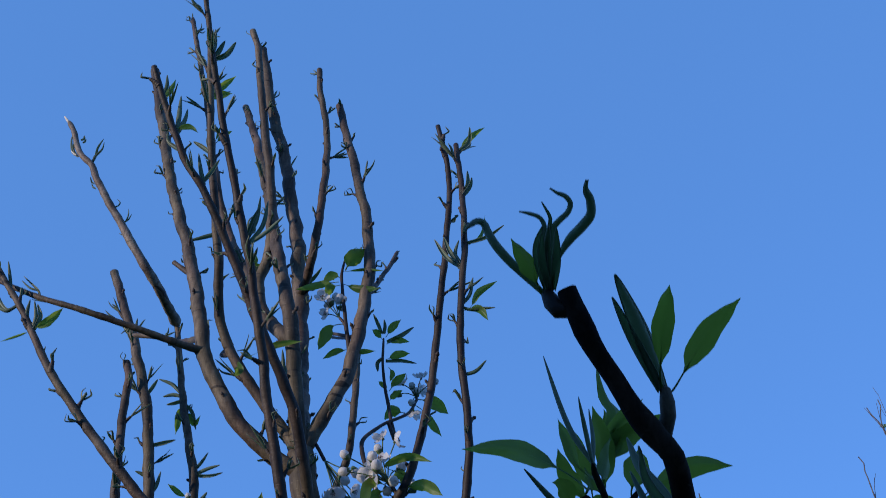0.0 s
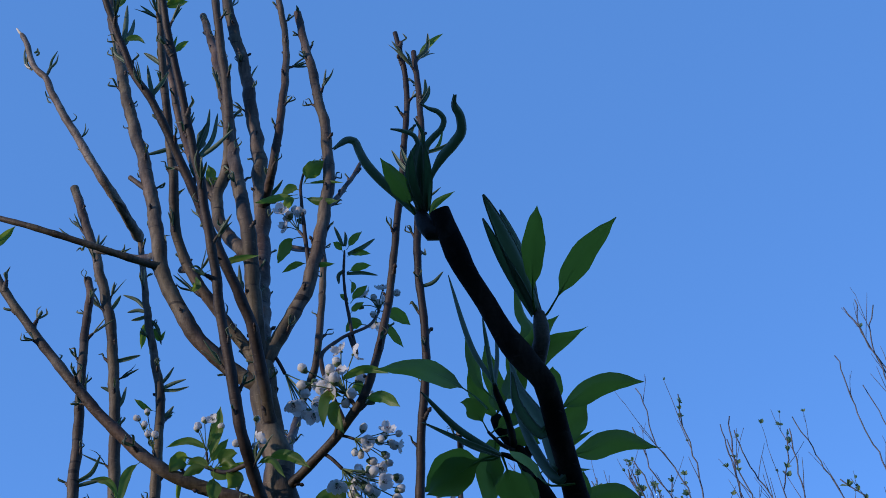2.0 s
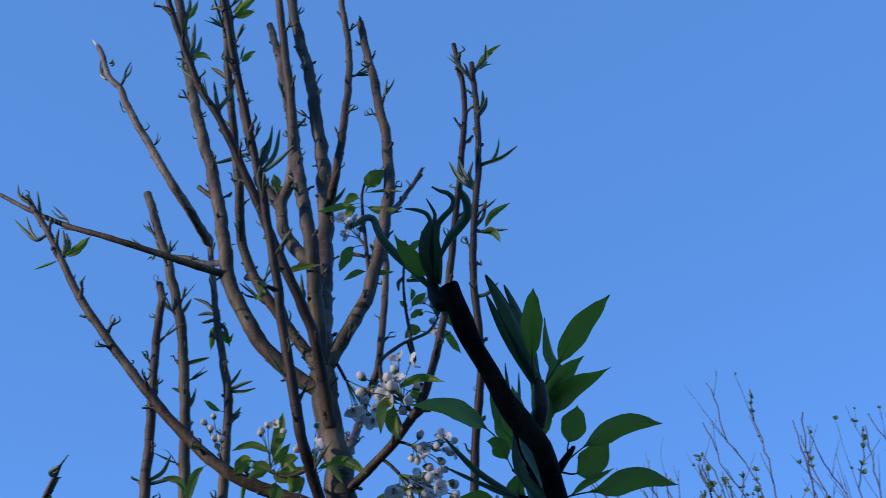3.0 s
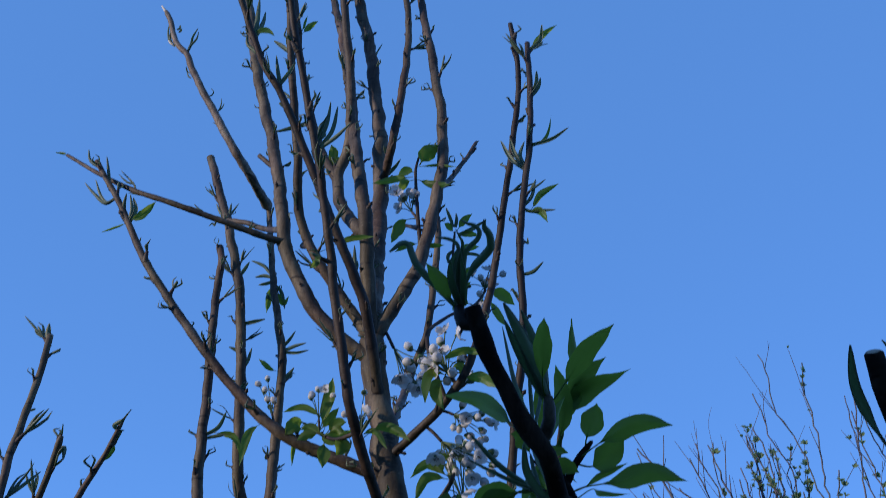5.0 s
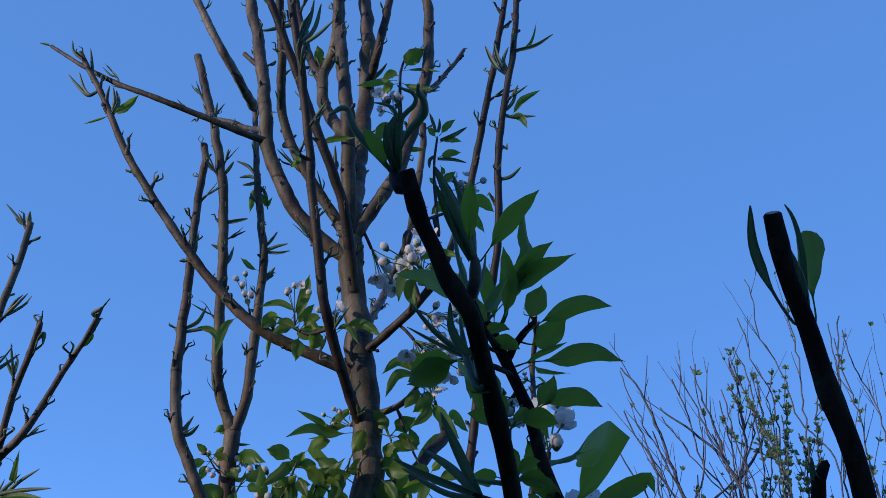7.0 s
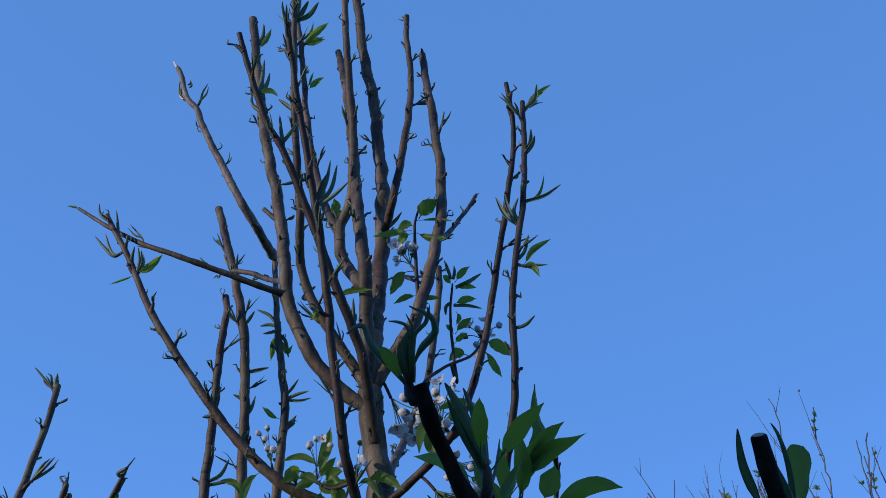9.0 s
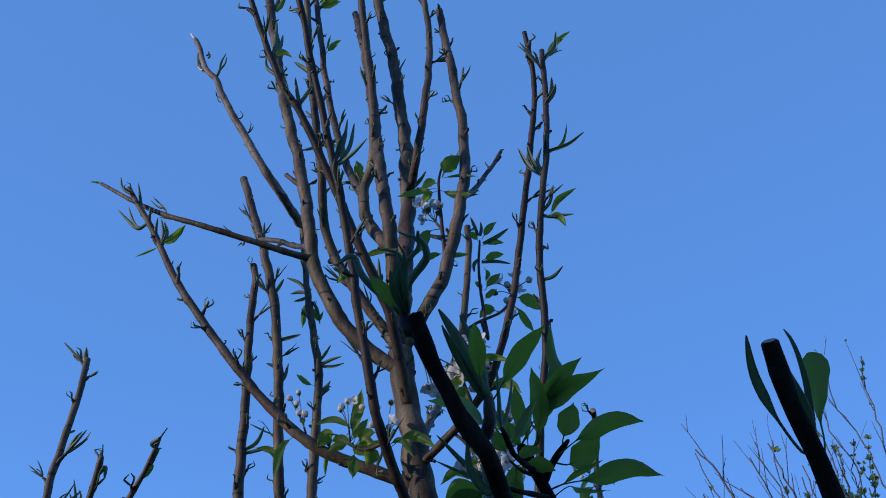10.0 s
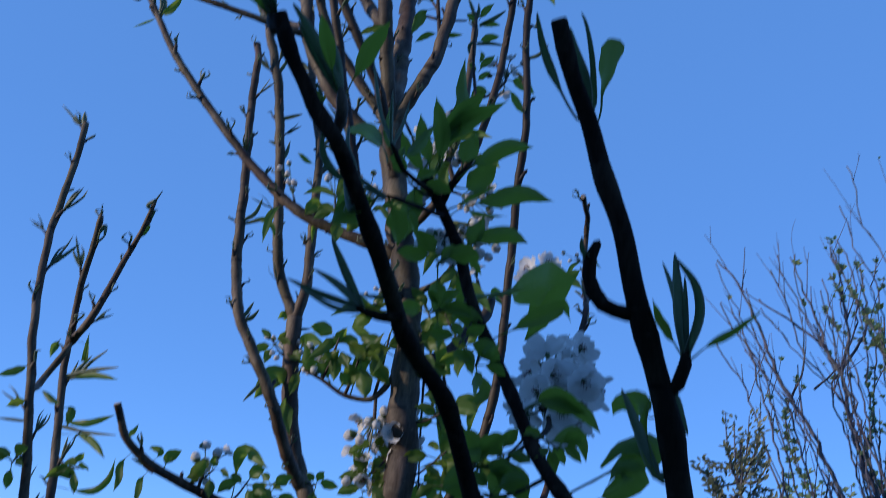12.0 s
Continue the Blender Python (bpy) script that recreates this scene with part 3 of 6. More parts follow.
limbR1 = limb("branch", pear, [(-0.162, 1.654, 2.223), (-0.111, 1.615, 2.257), (-0.064, 1.583, 2.298), (-0.028, 1.560, 2.348), (-0.009, 1.555, 2.413), (0.005, 1.551, 2.482), (0.013, 1.547, 2.556), (0.037, 1.529, 2.884), (0.033, 1.524, 2.975), (0.015, 1.519, 3.069)], 0.0076, 0.0046, cut=True, spurs=1, tufts=0.2, skin=SHADED_TWIG_BARK)
limbR2 = limb("branch", pear, [(-0.094, 1.655, 1.655), (0.032, 1.604, 1.868), (0.058, 1.562, 2.191), (0.059, 1.543, 2.253), (0.070, 1.513, 2.384), (0.058, 1.499, 2.533), (0.057, 1.497, 2.616), (0.065, 1.504, 2.803), (0.050, 1.525, 3.025)], 0.0080, 0.0050, cut=True, spurs=1, tufts=0.15, skin=SHADED_TWIG_BARK)
stemR4 = limb("branch", pear, [(-0.171, 1.668, 2.261), (-0.219, 2.150, 2.573), (-0.189, 2.128, 2.675), (-0.183, 2.125, 2.732), (-0.182, 2.133, 2.860), (-0.184, 2.144, 2.931), (-0.194, 2.160, 3.008)], 0.0085, 0.0080, cut=True, spurs=1, tufts=0.06)
Rs = limb("branch", pear, [(-0.094, 1.645, 1.505), (0.103, 1.792, 1.770), (0.155, 1.913, 2.170), (0.138, 2.060, 2.264), (0.127, 2.148, 2.347), (0.121, 2.175, 2.414), (0.126, 2.143, 2.459), (0.121, 2.050, 2.478)], 0.0061, 0.0057, cut=True, spurs=1, tufts=0.06, skin=SHADED_TWIG_BARK)
twigV = limb("twig", pear, [(-0.059, 1.580, 2.304), (-0.109, 1.633, 2.444), (-0.084, 1.687, 2.509), (-0.039, 1.740, 2.563), (-0.025, 1.794, 2.622)], 0.0043, 0.0023, cut=False, spurs=0, tufts=0.06)
twigV2 = limb("twig", pear, [(-0.071, 1.702, 2.525), (-0.057, 1.700, 2.487), (-0.068, 1.715, 2.541), (-0.079, 1.730, 2.597), (-0.089, 1.740, 2.660), (-0.090, 1.745, 2.727)], 0.0038, 0.0023, cut=False, spurs=0, tufts=0.2)
twigW = limb("twig", pear, [(-0.143, 1.680, 2.638), (-0.172, 1.688, 2.829), (-0.169, 1.692, 2.874)], 0.0044, 0.0024, cut=False, spurs=0, tufts=0.06)
twigX = limb("twig", pear, [(-0.185, 1.498, 2.214), (-0.230, 1.539, 2.216), (-0.305, 1.619, 2.269)], 0.0036, 0.0024, cut=False, spurs=0, tufts=0.06)
twigY = limb("twig", pear, [(-0.137, 1.641, 2.115), (-0.105, 1.629, 2.119), (-0.070, 1.617, 2.136), (-0.048, 1.604, 2.162), (-0.037, 1.592, 2.185)], 0.0065, 0.0032, cut=False, spurs=0, tufts=0.06)
twigZ = limb("twig", pear, [(-0.114, 1.625, 2.005), (-0.157, 1.611, 1.923), (-0.206, 1.598, 1.920), (-0.245, 1.584, 1.941), (-0.272, 1.570, 1.952)], 0.0061, 0.0028, cut=False, spurs=0, tufts=0.06)
twigU = limb("twig", pear, [(-0.350, 1.642, 2.630), (-0.379, 1.679, 2.650), (-0.371, 1.717, 2.697)], 0.0050, 0.0029, cut=False, spurs=0, tufts=0.06)
twigG = limb("twig", pear, [(-0.457, 1.685, 2.829), (-0.505, 1.694, 2.872)], 0.0054, 0.0048, cut=True, spurs=0, tufts=0.06)
twigK = limb("twig", pear, [(-0.136, 1.682, 2.689), (-0.217, 1.812, 2.783), (-0.213, 1.942, 2.854), (-0.191, 2.073, 2.934)], 0.0034, 0.0027, cut=False, spurs=0, tufts=0.06)
limbR3 = limb("branch", pear, [(-0.114, 1.625, 2.005), (-0.091, 1.660, 2.002), (-0.052, 1.695, 2.035), (-0.032, 1.730, 2.083), (-0.014, 1.765, 2.115), (-0.011, 1.800, 2.163)], 0.0115, 0.0091, cut=False, spurs=0, tufts=0.06, skin=SHADED_TWIG_BARK)
# limbs of the slim tree
limbT = limb("branch", slim, [(-0.604, 2.087, 2.985), (-0.612, 2.005, 2.989), (-0.626, 1.942, 3.005), (-0.654, 1.914, 3.041), (-0.763, 1.897, 3.211), (-0.801, 1.898, 3.275), (-0.820, 1.899, 3.315), (-0.841, 1.900, 3.335), (-0.858, 1.901, 3.357), (-0.874, 1.902, 3.393), (-0.888, 1.903, 3.429), (-0.908, 1.904, 3.462)], 0.0114, 0.0060, cut=False, spurs=0, tufts=0.15, skin=SUNLIT_BARK)
limbT_end = limb("twig", slim, [(-0.906, 1.904, 3.458), (-0.914, 1.904, 3.468), (-0.923, 1.904, 3.480)], 0.0042, 0.0026, cut=False, spurs=0, skin=PEELED)
S2 = limb("branch", slim, [(-0.397, 2.000, 1.798), (-0.411, 1.947, 1.841), (-0.428, 1.889, 1.907), (-0.449, 1.853, 1.973), (-0.528, 1.844, 2.107), (-0.547, 1.844, 2.171), (-0.560, 1.846, 2.250), (-0.594, 1.866, 2.536), (-0.608, 1.877, 2.620), (-0.617, 1.890, 2.723), (-0.634, 1.905, 2.771)], 0.0129, 0.0075, cut=True, spurs=1, tufts=0.15)
S1 = limb("branch", slim, [(-0.472, 2.000, 2.156), (-0.507, 1.992, 2.217), (-0.527, 1.986, 2.283), (-0.556, 1.974, 2.492), (-0.569, 1.976, 2.568), (-0.608, 1.988, 2.730), (-0.676, 2.014, 2.909), (-0.766, 2.052, 3.109)], 0.0115, 0.0098, cut=True, spurs=1, tufts=0.15)
S3 = limb("branch", slim, [(-0.472, 2.000, 2.150), (-0.458, 1.998, 2.220), (-0.462, 1.999, 2.299), (-0.475, 2.009, 2.469), (-0.487, 2.019, 2.561), (-0.545, 2.047, 2.759), (-0.604, 2.087, 2.985)], 0.0114, 0.0062, cut=True, spurs=1, tufts=0.35)
S0 = limb("trunk", slim, [(-0.318, 2.050, -0.030), (-0.308, 2.030, 0.700), (-0.338, 2.010, 1.400), (-0.378, 2.000, 1.761), (-0.414, 2.000, 1.832), (-0.440, 2.000, 1.908), (-0.468, 2.000, 2.071), (-0.472, 2.000, 2.156)], 0.0262, 0.0170, cut=False, spurs=0, tufts=0.06)
# limbs of the left tree
LT1 = limb("trunk", left, [(-0.597, 1.498, -0.030), (-0.597, 1.488, 0.800), (-0.627, 1.448, 1.350), (-0.647, 1.438, 1.685), (-0.650, 1.405, 1.813), (-0.660, 1.397, 1.879), (-0.674, 1.395, 1.948), (-0.695, 1.408, 2.096), (-0.704, 1.442, 2.259), (-0.719, 1.467, 2.351)], 0.0127, 0.0053, cut=False, spurs=1, tufts=0.4)
LT2 = limb("branch", left, [(-0.597, 1.488, 1.050), (-0.681, 1.530, 1.400), (-0.671, 1.550, 1.695), (-0.693, 1.572, 1.756), (-0.711, 1.587, 1.819), (-0.725, 1.595, 1.884), (-0.733, 1.596, 1.950), (-0.731, 1.590, 2.015), (-0.724, 1.577, 2.079), (-0.706, 1.557, 2.140), (-0.686, 1.530, 2.198)], 0.0108, 0.0053, cut=False, spurs=1, tufts=0.4)
LT3 = limb("branch", left, [(-0.733, 1.594, 1.973), (-0.678, 1.558, 2.015), (-0.637, 1.557, 2.126), (-0.611, 1.546, 2.178), (-0.586, 1.529, 2.231)], 0.0074, 0.0035, cut=False, spurs=1, tufts=0.4)
LTx = limb("branch", left, [(-0.656, 1.400, 1.855), (-0.706, 1.501, 1.888), (-0.681, 1.520, 1.957)], 0.0065, 0.0050, cut=False, spurs=0, tufts=0.06)
LT4 = limb("branch", left, [(-0.275, 1.750, 1.639), (-0.317, 1.714, 1.678), (-0.363, 1.679, 1.709), (-0.511, 1.571, 1.772), (-0.547, 1.536, 1.807), (-0.559, 1.500, 1.859)], 0.0105, 0.0062, cut=True, spurs=1, tufts=0.06)
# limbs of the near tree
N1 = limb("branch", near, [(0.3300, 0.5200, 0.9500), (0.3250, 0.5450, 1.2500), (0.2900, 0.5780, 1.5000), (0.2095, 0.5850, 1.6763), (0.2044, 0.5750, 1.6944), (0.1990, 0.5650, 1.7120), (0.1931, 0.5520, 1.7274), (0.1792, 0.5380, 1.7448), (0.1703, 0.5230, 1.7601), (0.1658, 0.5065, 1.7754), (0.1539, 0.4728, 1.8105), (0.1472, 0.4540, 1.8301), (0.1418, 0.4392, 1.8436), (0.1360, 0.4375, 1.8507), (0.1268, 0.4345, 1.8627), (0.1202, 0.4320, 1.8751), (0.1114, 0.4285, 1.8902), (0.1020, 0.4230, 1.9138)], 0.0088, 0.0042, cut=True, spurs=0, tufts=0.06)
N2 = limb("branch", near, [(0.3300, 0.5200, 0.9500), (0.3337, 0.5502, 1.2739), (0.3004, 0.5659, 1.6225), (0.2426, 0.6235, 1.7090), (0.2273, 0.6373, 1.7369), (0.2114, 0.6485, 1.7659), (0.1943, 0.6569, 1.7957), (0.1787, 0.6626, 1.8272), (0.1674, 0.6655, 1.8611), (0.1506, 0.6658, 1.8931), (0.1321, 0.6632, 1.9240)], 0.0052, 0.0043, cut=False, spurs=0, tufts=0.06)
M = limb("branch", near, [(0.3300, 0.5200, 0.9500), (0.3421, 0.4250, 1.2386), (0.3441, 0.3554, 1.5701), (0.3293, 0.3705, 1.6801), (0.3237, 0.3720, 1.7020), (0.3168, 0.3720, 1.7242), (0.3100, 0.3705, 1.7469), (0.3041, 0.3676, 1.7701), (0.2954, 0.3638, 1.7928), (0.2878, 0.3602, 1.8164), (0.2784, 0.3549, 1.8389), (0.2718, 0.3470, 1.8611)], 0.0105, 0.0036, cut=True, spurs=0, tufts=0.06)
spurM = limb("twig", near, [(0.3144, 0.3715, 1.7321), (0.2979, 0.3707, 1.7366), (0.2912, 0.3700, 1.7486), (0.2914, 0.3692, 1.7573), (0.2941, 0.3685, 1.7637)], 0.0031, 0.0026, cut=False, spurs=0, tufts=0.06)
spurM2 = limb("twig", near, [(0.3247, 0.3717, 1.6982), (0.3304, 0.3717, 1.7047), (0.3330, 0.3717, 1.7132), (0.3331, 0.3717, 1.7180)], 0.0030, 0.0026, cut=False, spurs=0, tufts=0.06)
spurN = limb("twig", near, [(0.1063, 0.4280, 1.9065), (0.0984, 0.4290, 1.9080), (0.0941, 0.4300, 1.9170)], 0.0039, 0.0040, cut=False, spurs=0, tufts=0.06, skin=SHADED_TWIG_BARK)
spurN1 = limb("twig", near, [(0.1358, 0.4496, 1.8523), (0.1402, 0.4449, 1.8564), (0.1421, 0.4402, 1.8626), (0.1412, 0.4356, 1.8725)], 0.0034, 0.0030, cut=False, spurs=0, tufts=0.06, skin=SPUR)
spurN2 = limb("twig", near, [(0.1430, 0.6647, 1.9058), (0.1354, 0.5956, 1.8960), (0.1301, 0.5893, 1.9068), (0.1288, 0.5831, 1.9090)], 0.0023, 0.0016, cut=False, spurs=0, tufts=0.06)
spurN3 = limb("twig", near, [(0.1536, 0.6657, 1.8874), (0.1402, 0.5927, 1.8699), (0.1310, 0.5833, 1.8697)], 0.0019, 0.0016, cut=False, spurs=0, tufts=0.06)
spurN4 = limb("twig", near, [(0.1723, 0.5121, 1.7643), (0.1589, 0.5085, 1.7634), (0.1474, 0.5013, 1.7656)], 0.0034, 0.0024, cut=False, spurs=0, tufts=0.06)
twigB = limb("twig", near, [(0.2389, 0.6267, 1.7157), (0.2347, 0.7587, 1.7523), (0.2136, 0.8487, 1.7974), (0.1882, 0.9387, 1.8490), (0.1795, 1.0287, 1.8961)], 0.0022, 0.0018, cut=False, spurs=0, tufts=0.06)
spurN5 = limb("twig", near, [(0.1488, 0.6655, 1.8960), (0.1556, 0.6655, 1.9129), (0.1665, 0.6655, 1.9295)], 0.0029, 0.0019, cut=False, spurs=0, tufts=0.06)
# leaves, one by one
leaf(S3, [(-0.491, 2.021, 2.573), (-0.463, 2.021, 2.588), (-0.438, 2.021, 2.596)], 0.0072, 1.5)
leaf(S3, [(-0.492, 2.021, 2.578), (-0.475, 2.021, 2.602), (-0.466, 2.021, 2.624)], 0.0072, 1.5)
leaf(S3, [(-0.491, 2.021, 2.573), (-0.456, 2.021, 2.572), (-0.430, 2.021, 2.579)], 0.0063, 1.5)
leaf(S3, [(-0.477, 2.013, 2.503), (-0.464, 2.013, 2.517), (-0.454, 2.013, 2.533)], 0.0080, 1.4)
leaf(S3, [(-0.489, 2.015, 2.523), (-0.512, 2.015, 2.531), (-0.537, 2.015, 2.552)], 0.0149, 0.8)
leaf(S3, [(-0.556, 2.052, 2.783), (-0.576, 2.052, 2.803), (-0.609, 2.052, 2.817)], 0.0076, 1.6)
leaf(S3, [(-0.553, 2.050, 2.773), (-0.571, 2.050, 2.777), (-0.592, 2.050, 2.772)], 0.0076, 1.6)
leaf(S3, [(-0.547, 2.048, 2.762), (-0.560, 2.048, 2.757), (-0.580, 2.048, 2.751)], 0.0075, 1.6)
leaf(S3, [(-0.546, 2.046, 2.754), (-0.549, 2.046, 2.717), (-0.549, 2.046, 2.678)], 0.0168, 0.6)
leaf(S3, [(-0.533, 2.044, 2.739), (-0.510, 2.044, 2.703), (-0.502, 2.044, 2.722)], 0.0168, 0.6)
leaf(S3, [(-0.544, 2.048, 2.762), (-0.530, 2.048, 2.712), (-0.530, 2.048, 2.668)], 0.0129, 0.8)
leaf(S3, [(-0.543, 2.046, 2.754), (-0.522, 2.046, 2.733), (-0.507, 2.046, 2.690)], 0.0074, 1.6)
leaf(S3, [(-0.465, 2.001, 2.343), (-0.478, 2.001, 2.324), (-0.477, 2.001, 2.343)], 0.0068, 1.6)
leaf(S1, [(-0.578, 1.978, 2.618), (-0.560, 1.978, 2.621), (-0.526, 1.978, 2.631)], 0.0081, 1.3)
leaf(S1, [(-0.558, 1.975, 2.509), (-0.547, 1.975, 2.529), (-0.543, 1.975, 2.560)], 0.0071, 1.6)
leaf(S1, [(-0.569, 1.975, 2.548), (-0.581, 1.975, 2.555), (-0.595, 1.975, 2.561)], 0.0071, 1.6)
leaf(S1, [(-0.665, 2.009, 2.880), (-0.668, 2.009, 2.918), (-0.670, 2.009, 2.949)], 0.0077, 1.6)
leaf(S1, [(-0.677, 2.013, 2.904), (-0.695, 2.013, 2.924), (-0.709, 2.013, 2.950)], 0.0068, 1.6)
leaf(S1, [(-0.608, 1.990, 2.743), (-0.599, 1.990, 2.762), (-0.591, 1.990, 2.780)], 0.0074, 1.6)
leaf(S2, [(-0.566, 1.850, 2.316), (-0.540, 1.850, 2.334), (-0.528, 1.850, 2.368)], 0.0073, 1.4)
leaf(S2, [(-0.566, 1.850, 2.310), (-0.528, 1.850, 2.320), (-0.503, 1.850, 2.324)], 0.0064, 1.5)
leaf(S2, [(-0.567, 1.850, 2.323), (-0.514, 1.850, 2.321), (-0.496, 1.850, 2.307), (-0.486, 1.850, 2.281)], 0.0154, 0.6)
leaf(S2, [(-0.526, 1.844, 2.107), (-0.514, 1.844, 2.119), (-0.504, 1.844, 2.141)], 0.0069, 1.5)
leaf(S2, [(-0.521, 1.844, 2.102), (-0.504, 1.844, 2.108), (-0.490, 1.844, 2.126)], 0.0069, 1.5)
leaf(S2, [(-0.537, 1.844, 2.139), (-0.551, 1.844, 2.140), (-0.560, 1.844, 2.146)], 0.0062, 1.5)
leaf(S0, [(-0.472, 2.000, 2.156), (-0.501, 2.000, 2.160), (-0.511, 2.000, 2.150)], 0.0229, 0.5)
leaf(S0, [(-0.472, 2.000, 2.156), (-0.461, 2.000, 2.134), (-0.432, 2.000, 2.133)], 0.0065, 1.5)
leaf(spurN, [(0.0927, 0.4300, 1.9173), (0.0841, 0.4266, 1.9251), (0.0766, 0.4220, 1.9308), (0.0711, 0.4185, 1.9364), (0.0680, 0.4175, 1.9427), (0.0663, 0.4166, 1.9466), (0.0629, 0.4148, 1.9460), (0.0580, 0.4138, 1.9406)], 0.0041, 2.3, blunt=True)
leaf(spurN, [(0.0915, 0.4300, 1.9174), (0.0867, 0.4215, 1.9249), (0.0780, 0.4103, 1.9325)], 0.0090, 0.6)
leaf(spurN, [(0.0945, 0.4300, 1.9188), (0.0923, 0.4213, 1.9328), (0.0937, 0.4157, 1.9424), (0.0918, 0.4135, 1.9462), (0.0874, 0.4119, 1.9474), (0.0824, 0.4095, 1.9467)], 0.0024, 2.3, blunt=True)
leaf(spurN, [(0.0953, 0.4300, 1.9188), (0.0957, 0.4225, 1.9291), (0.0966, 0.4140, 1.9404), (0.0994, 0.4111, 1.9430), (0.1032, 0.4082, 1.9455), (0.1043, 0.4054, 1.9482), (0.1020, 0.4029, 1.9502), (0.0985, 0.4009, 1.9503), (0.0954, 0.3988, 1.9510)], 0.0029, 2.3, blunt=True)
leaf(spurN, [(0.0933, 0.4300, 1.9189), (0.0942, 0.4189, 1.9357), (0.0961, 0.4125, 1.9451), (0.0943, 0.4101, 1.9481), (0.0921, 0.4078, 1.9510)], 0.0022, 2.0)
leaf(spurN, [(0.0968, 0.4300, 1.9187), (0.0973, 0.4223, 1.9228), (0.0996, 0.4148, 1.9268), (0.1036, 0.4074, 1.9301), (0.1083, 0.4012, 1.9322), (0.1117, 0.3959, 1.9344), (0.1115, 0.3903, 1.9379), (0.1091, 0.3857, 1.9400), (0.1093, 0.3829, 1.9418)], 0.0044, 2.2, blunt=True, stalk=0.2)
leaf(spurN, [(0.0942, 0.4300, 1.9182), (0.0899, 0.4233, 1.9298), (0.0900, 0.4201, 1.9370), (0.0935, 0.4161, 1.9452)], 0.0036, 1.5)
leaf(spurN, [(0.0958, 0.4300, 1.9188), (0.0939, 0.4204, 1.9308), (0.0949, 0.4115, 1.9408)], 0.0036, 1.5)
leaf(spurN, [(0.0968, 0.4300, 1.9194), (0.0978, 0.4162, 1.9248), (0.0970, 0.4010, 1.9309)], 0.0036, 1.5)
leaf(spurN, [(0.0947, 0.4300, 1.9182), (0.0910, 0.4168, 1.9253), (0.0910, 0.4045, 1.9314)], 0.0036, 1.5)
leaf(spurN1, [(0.1419, 0.4375, 1.8707), (0.1443, 0.4360, 1.8717), (0.1487, 0.4316, 1.8773), (0.1590, 0.4215, 1.8902), (0.1721, 0.4109, 1.9012)], 0.0112, 0.5)
leaf(spurN1, [(0.1399, 0.4356, 1.8716), (0.1386, 0.4291, 1.8755), (0.1383, 0.4199, 1.8809), (0.1382, 0.4085, 1.8874), (0.1393, 0.3931, 1.8953)], 0.0098, 0.45)
leaf(spurN1, [(0.1400, 0.4356, 1.8722), (0.1356, 0.4275, 1.8802), (0.1286, 0.4151, 1.8922), (0.1194, 0.4002, 1.9056)], 0.0062, 1.5)
leaf(spurN1, [(0.1397, 0.4370, 1.8725), (0.1346, 0.4310, 1.8796), (0.1265, 0.4215, 1.8909), (0.1193, 0.4120, 1.9025)], 0.0046, 1.9)
leaf(spurN1, [(0.1402, 0.4370, 1.8730), (0.1380, 0.4317, 1.8856), (0.1330, 0.4257, 1.8993), (0.1268, 0.4200, 1.9119)], 0.0046, 1.7)
leaf(N1, [(0.1514, 0.4637, 1.8175), (0.1464, 0.4637, 1.8171), (0.1415, 0.4704, 1.8392), (0.1335, 0.4771, 1.8576), (0.1314, 0.4837, 1.8743)], 0.0055, 1.6)
leaf(N1, [(0.1514, 0.4637, 1.8175), (0.1472, 0.4637, 1.8125), (0.1389, 0.4737, 1.8307), (0.1314, 0.4837, 1.8580)], 0.0039, 1.8)
leaf(N1, [(0.1534, 0.4657, 1.8117), (0.1439, 0.4657, 1.8110), (0.1378, 0.4824, 1.8242), (0.1316, 0.4991, 1.8356), (0.1308, 0.5157, 1.8460)], 0.0077, 0.8)
leaf(N1, [(0.1442, 0.4572, 1.8340), (0.1399, 0.4572, 1.8291), (0.1311, 0.4522, 1.8392), (0.1295, 0.4472, 1.8520)], 0.0042, 1.7)
leaf(spurN2, [(0.1252, 0.5920, 1.8984), (0.1190, 0.6041, 1.9114), (0.1048, 0.6253, 1.9314), (0.0851, 0.6497, 1.9517), (0.0566, 0.6796, 1.9657)], 0.0142, 0.45)
leaf(spurN2, [(0.1300, 0.5842, 1.9088), (0.1177, 0.5842, 1.9320), (0.1052, 0.5842, 1.9790)], 0.0031, 2.2)
leaf(spurN2, [(0.1290, 0.5842, 1.9086), (0.1270, 0.5842, 1.9266), (0.1240, 0.5842, 1.9515)], 0.0027, 2.2)
leaf(spurN2, [(0.1290, 0.5842, 1.9086), (0.1317, 0.5936, 1.9311), (0.1319, 0.6030, 1.9539)], 0.0025, 2.2)
leaf(spurN2, [(0.1335, 0.5934, 1.9000), (0.1221, 0.5996, 1.9167), (0.1186, 0.6059, 1.9356), (0.1143, 0.6122, 1.9523)], 0.0092, 0.9)
leaf(spurN2, [(0.1332, 0.5931, 1.9004), (0.1403, 0.6119, 1.9219), (0.1472, 0.6307, 1.9488)], 0.0109, 0.8)
leaf(spurN2, [(0.1358, 0.5986, 1.8965), (0.1294, 0.6080, 1.9099), (0.1281, 0.6174, 1.9229)], 0.0077, 0.9)
leaf(N2, [(0.1321, 0.6632, 1.9240), (0.1575, 0.6632, 1.9806), (0.1542, 0.6726, 2.0002), (0.1505, 0.6820, 2.0331)], 0.0132, 0.6)
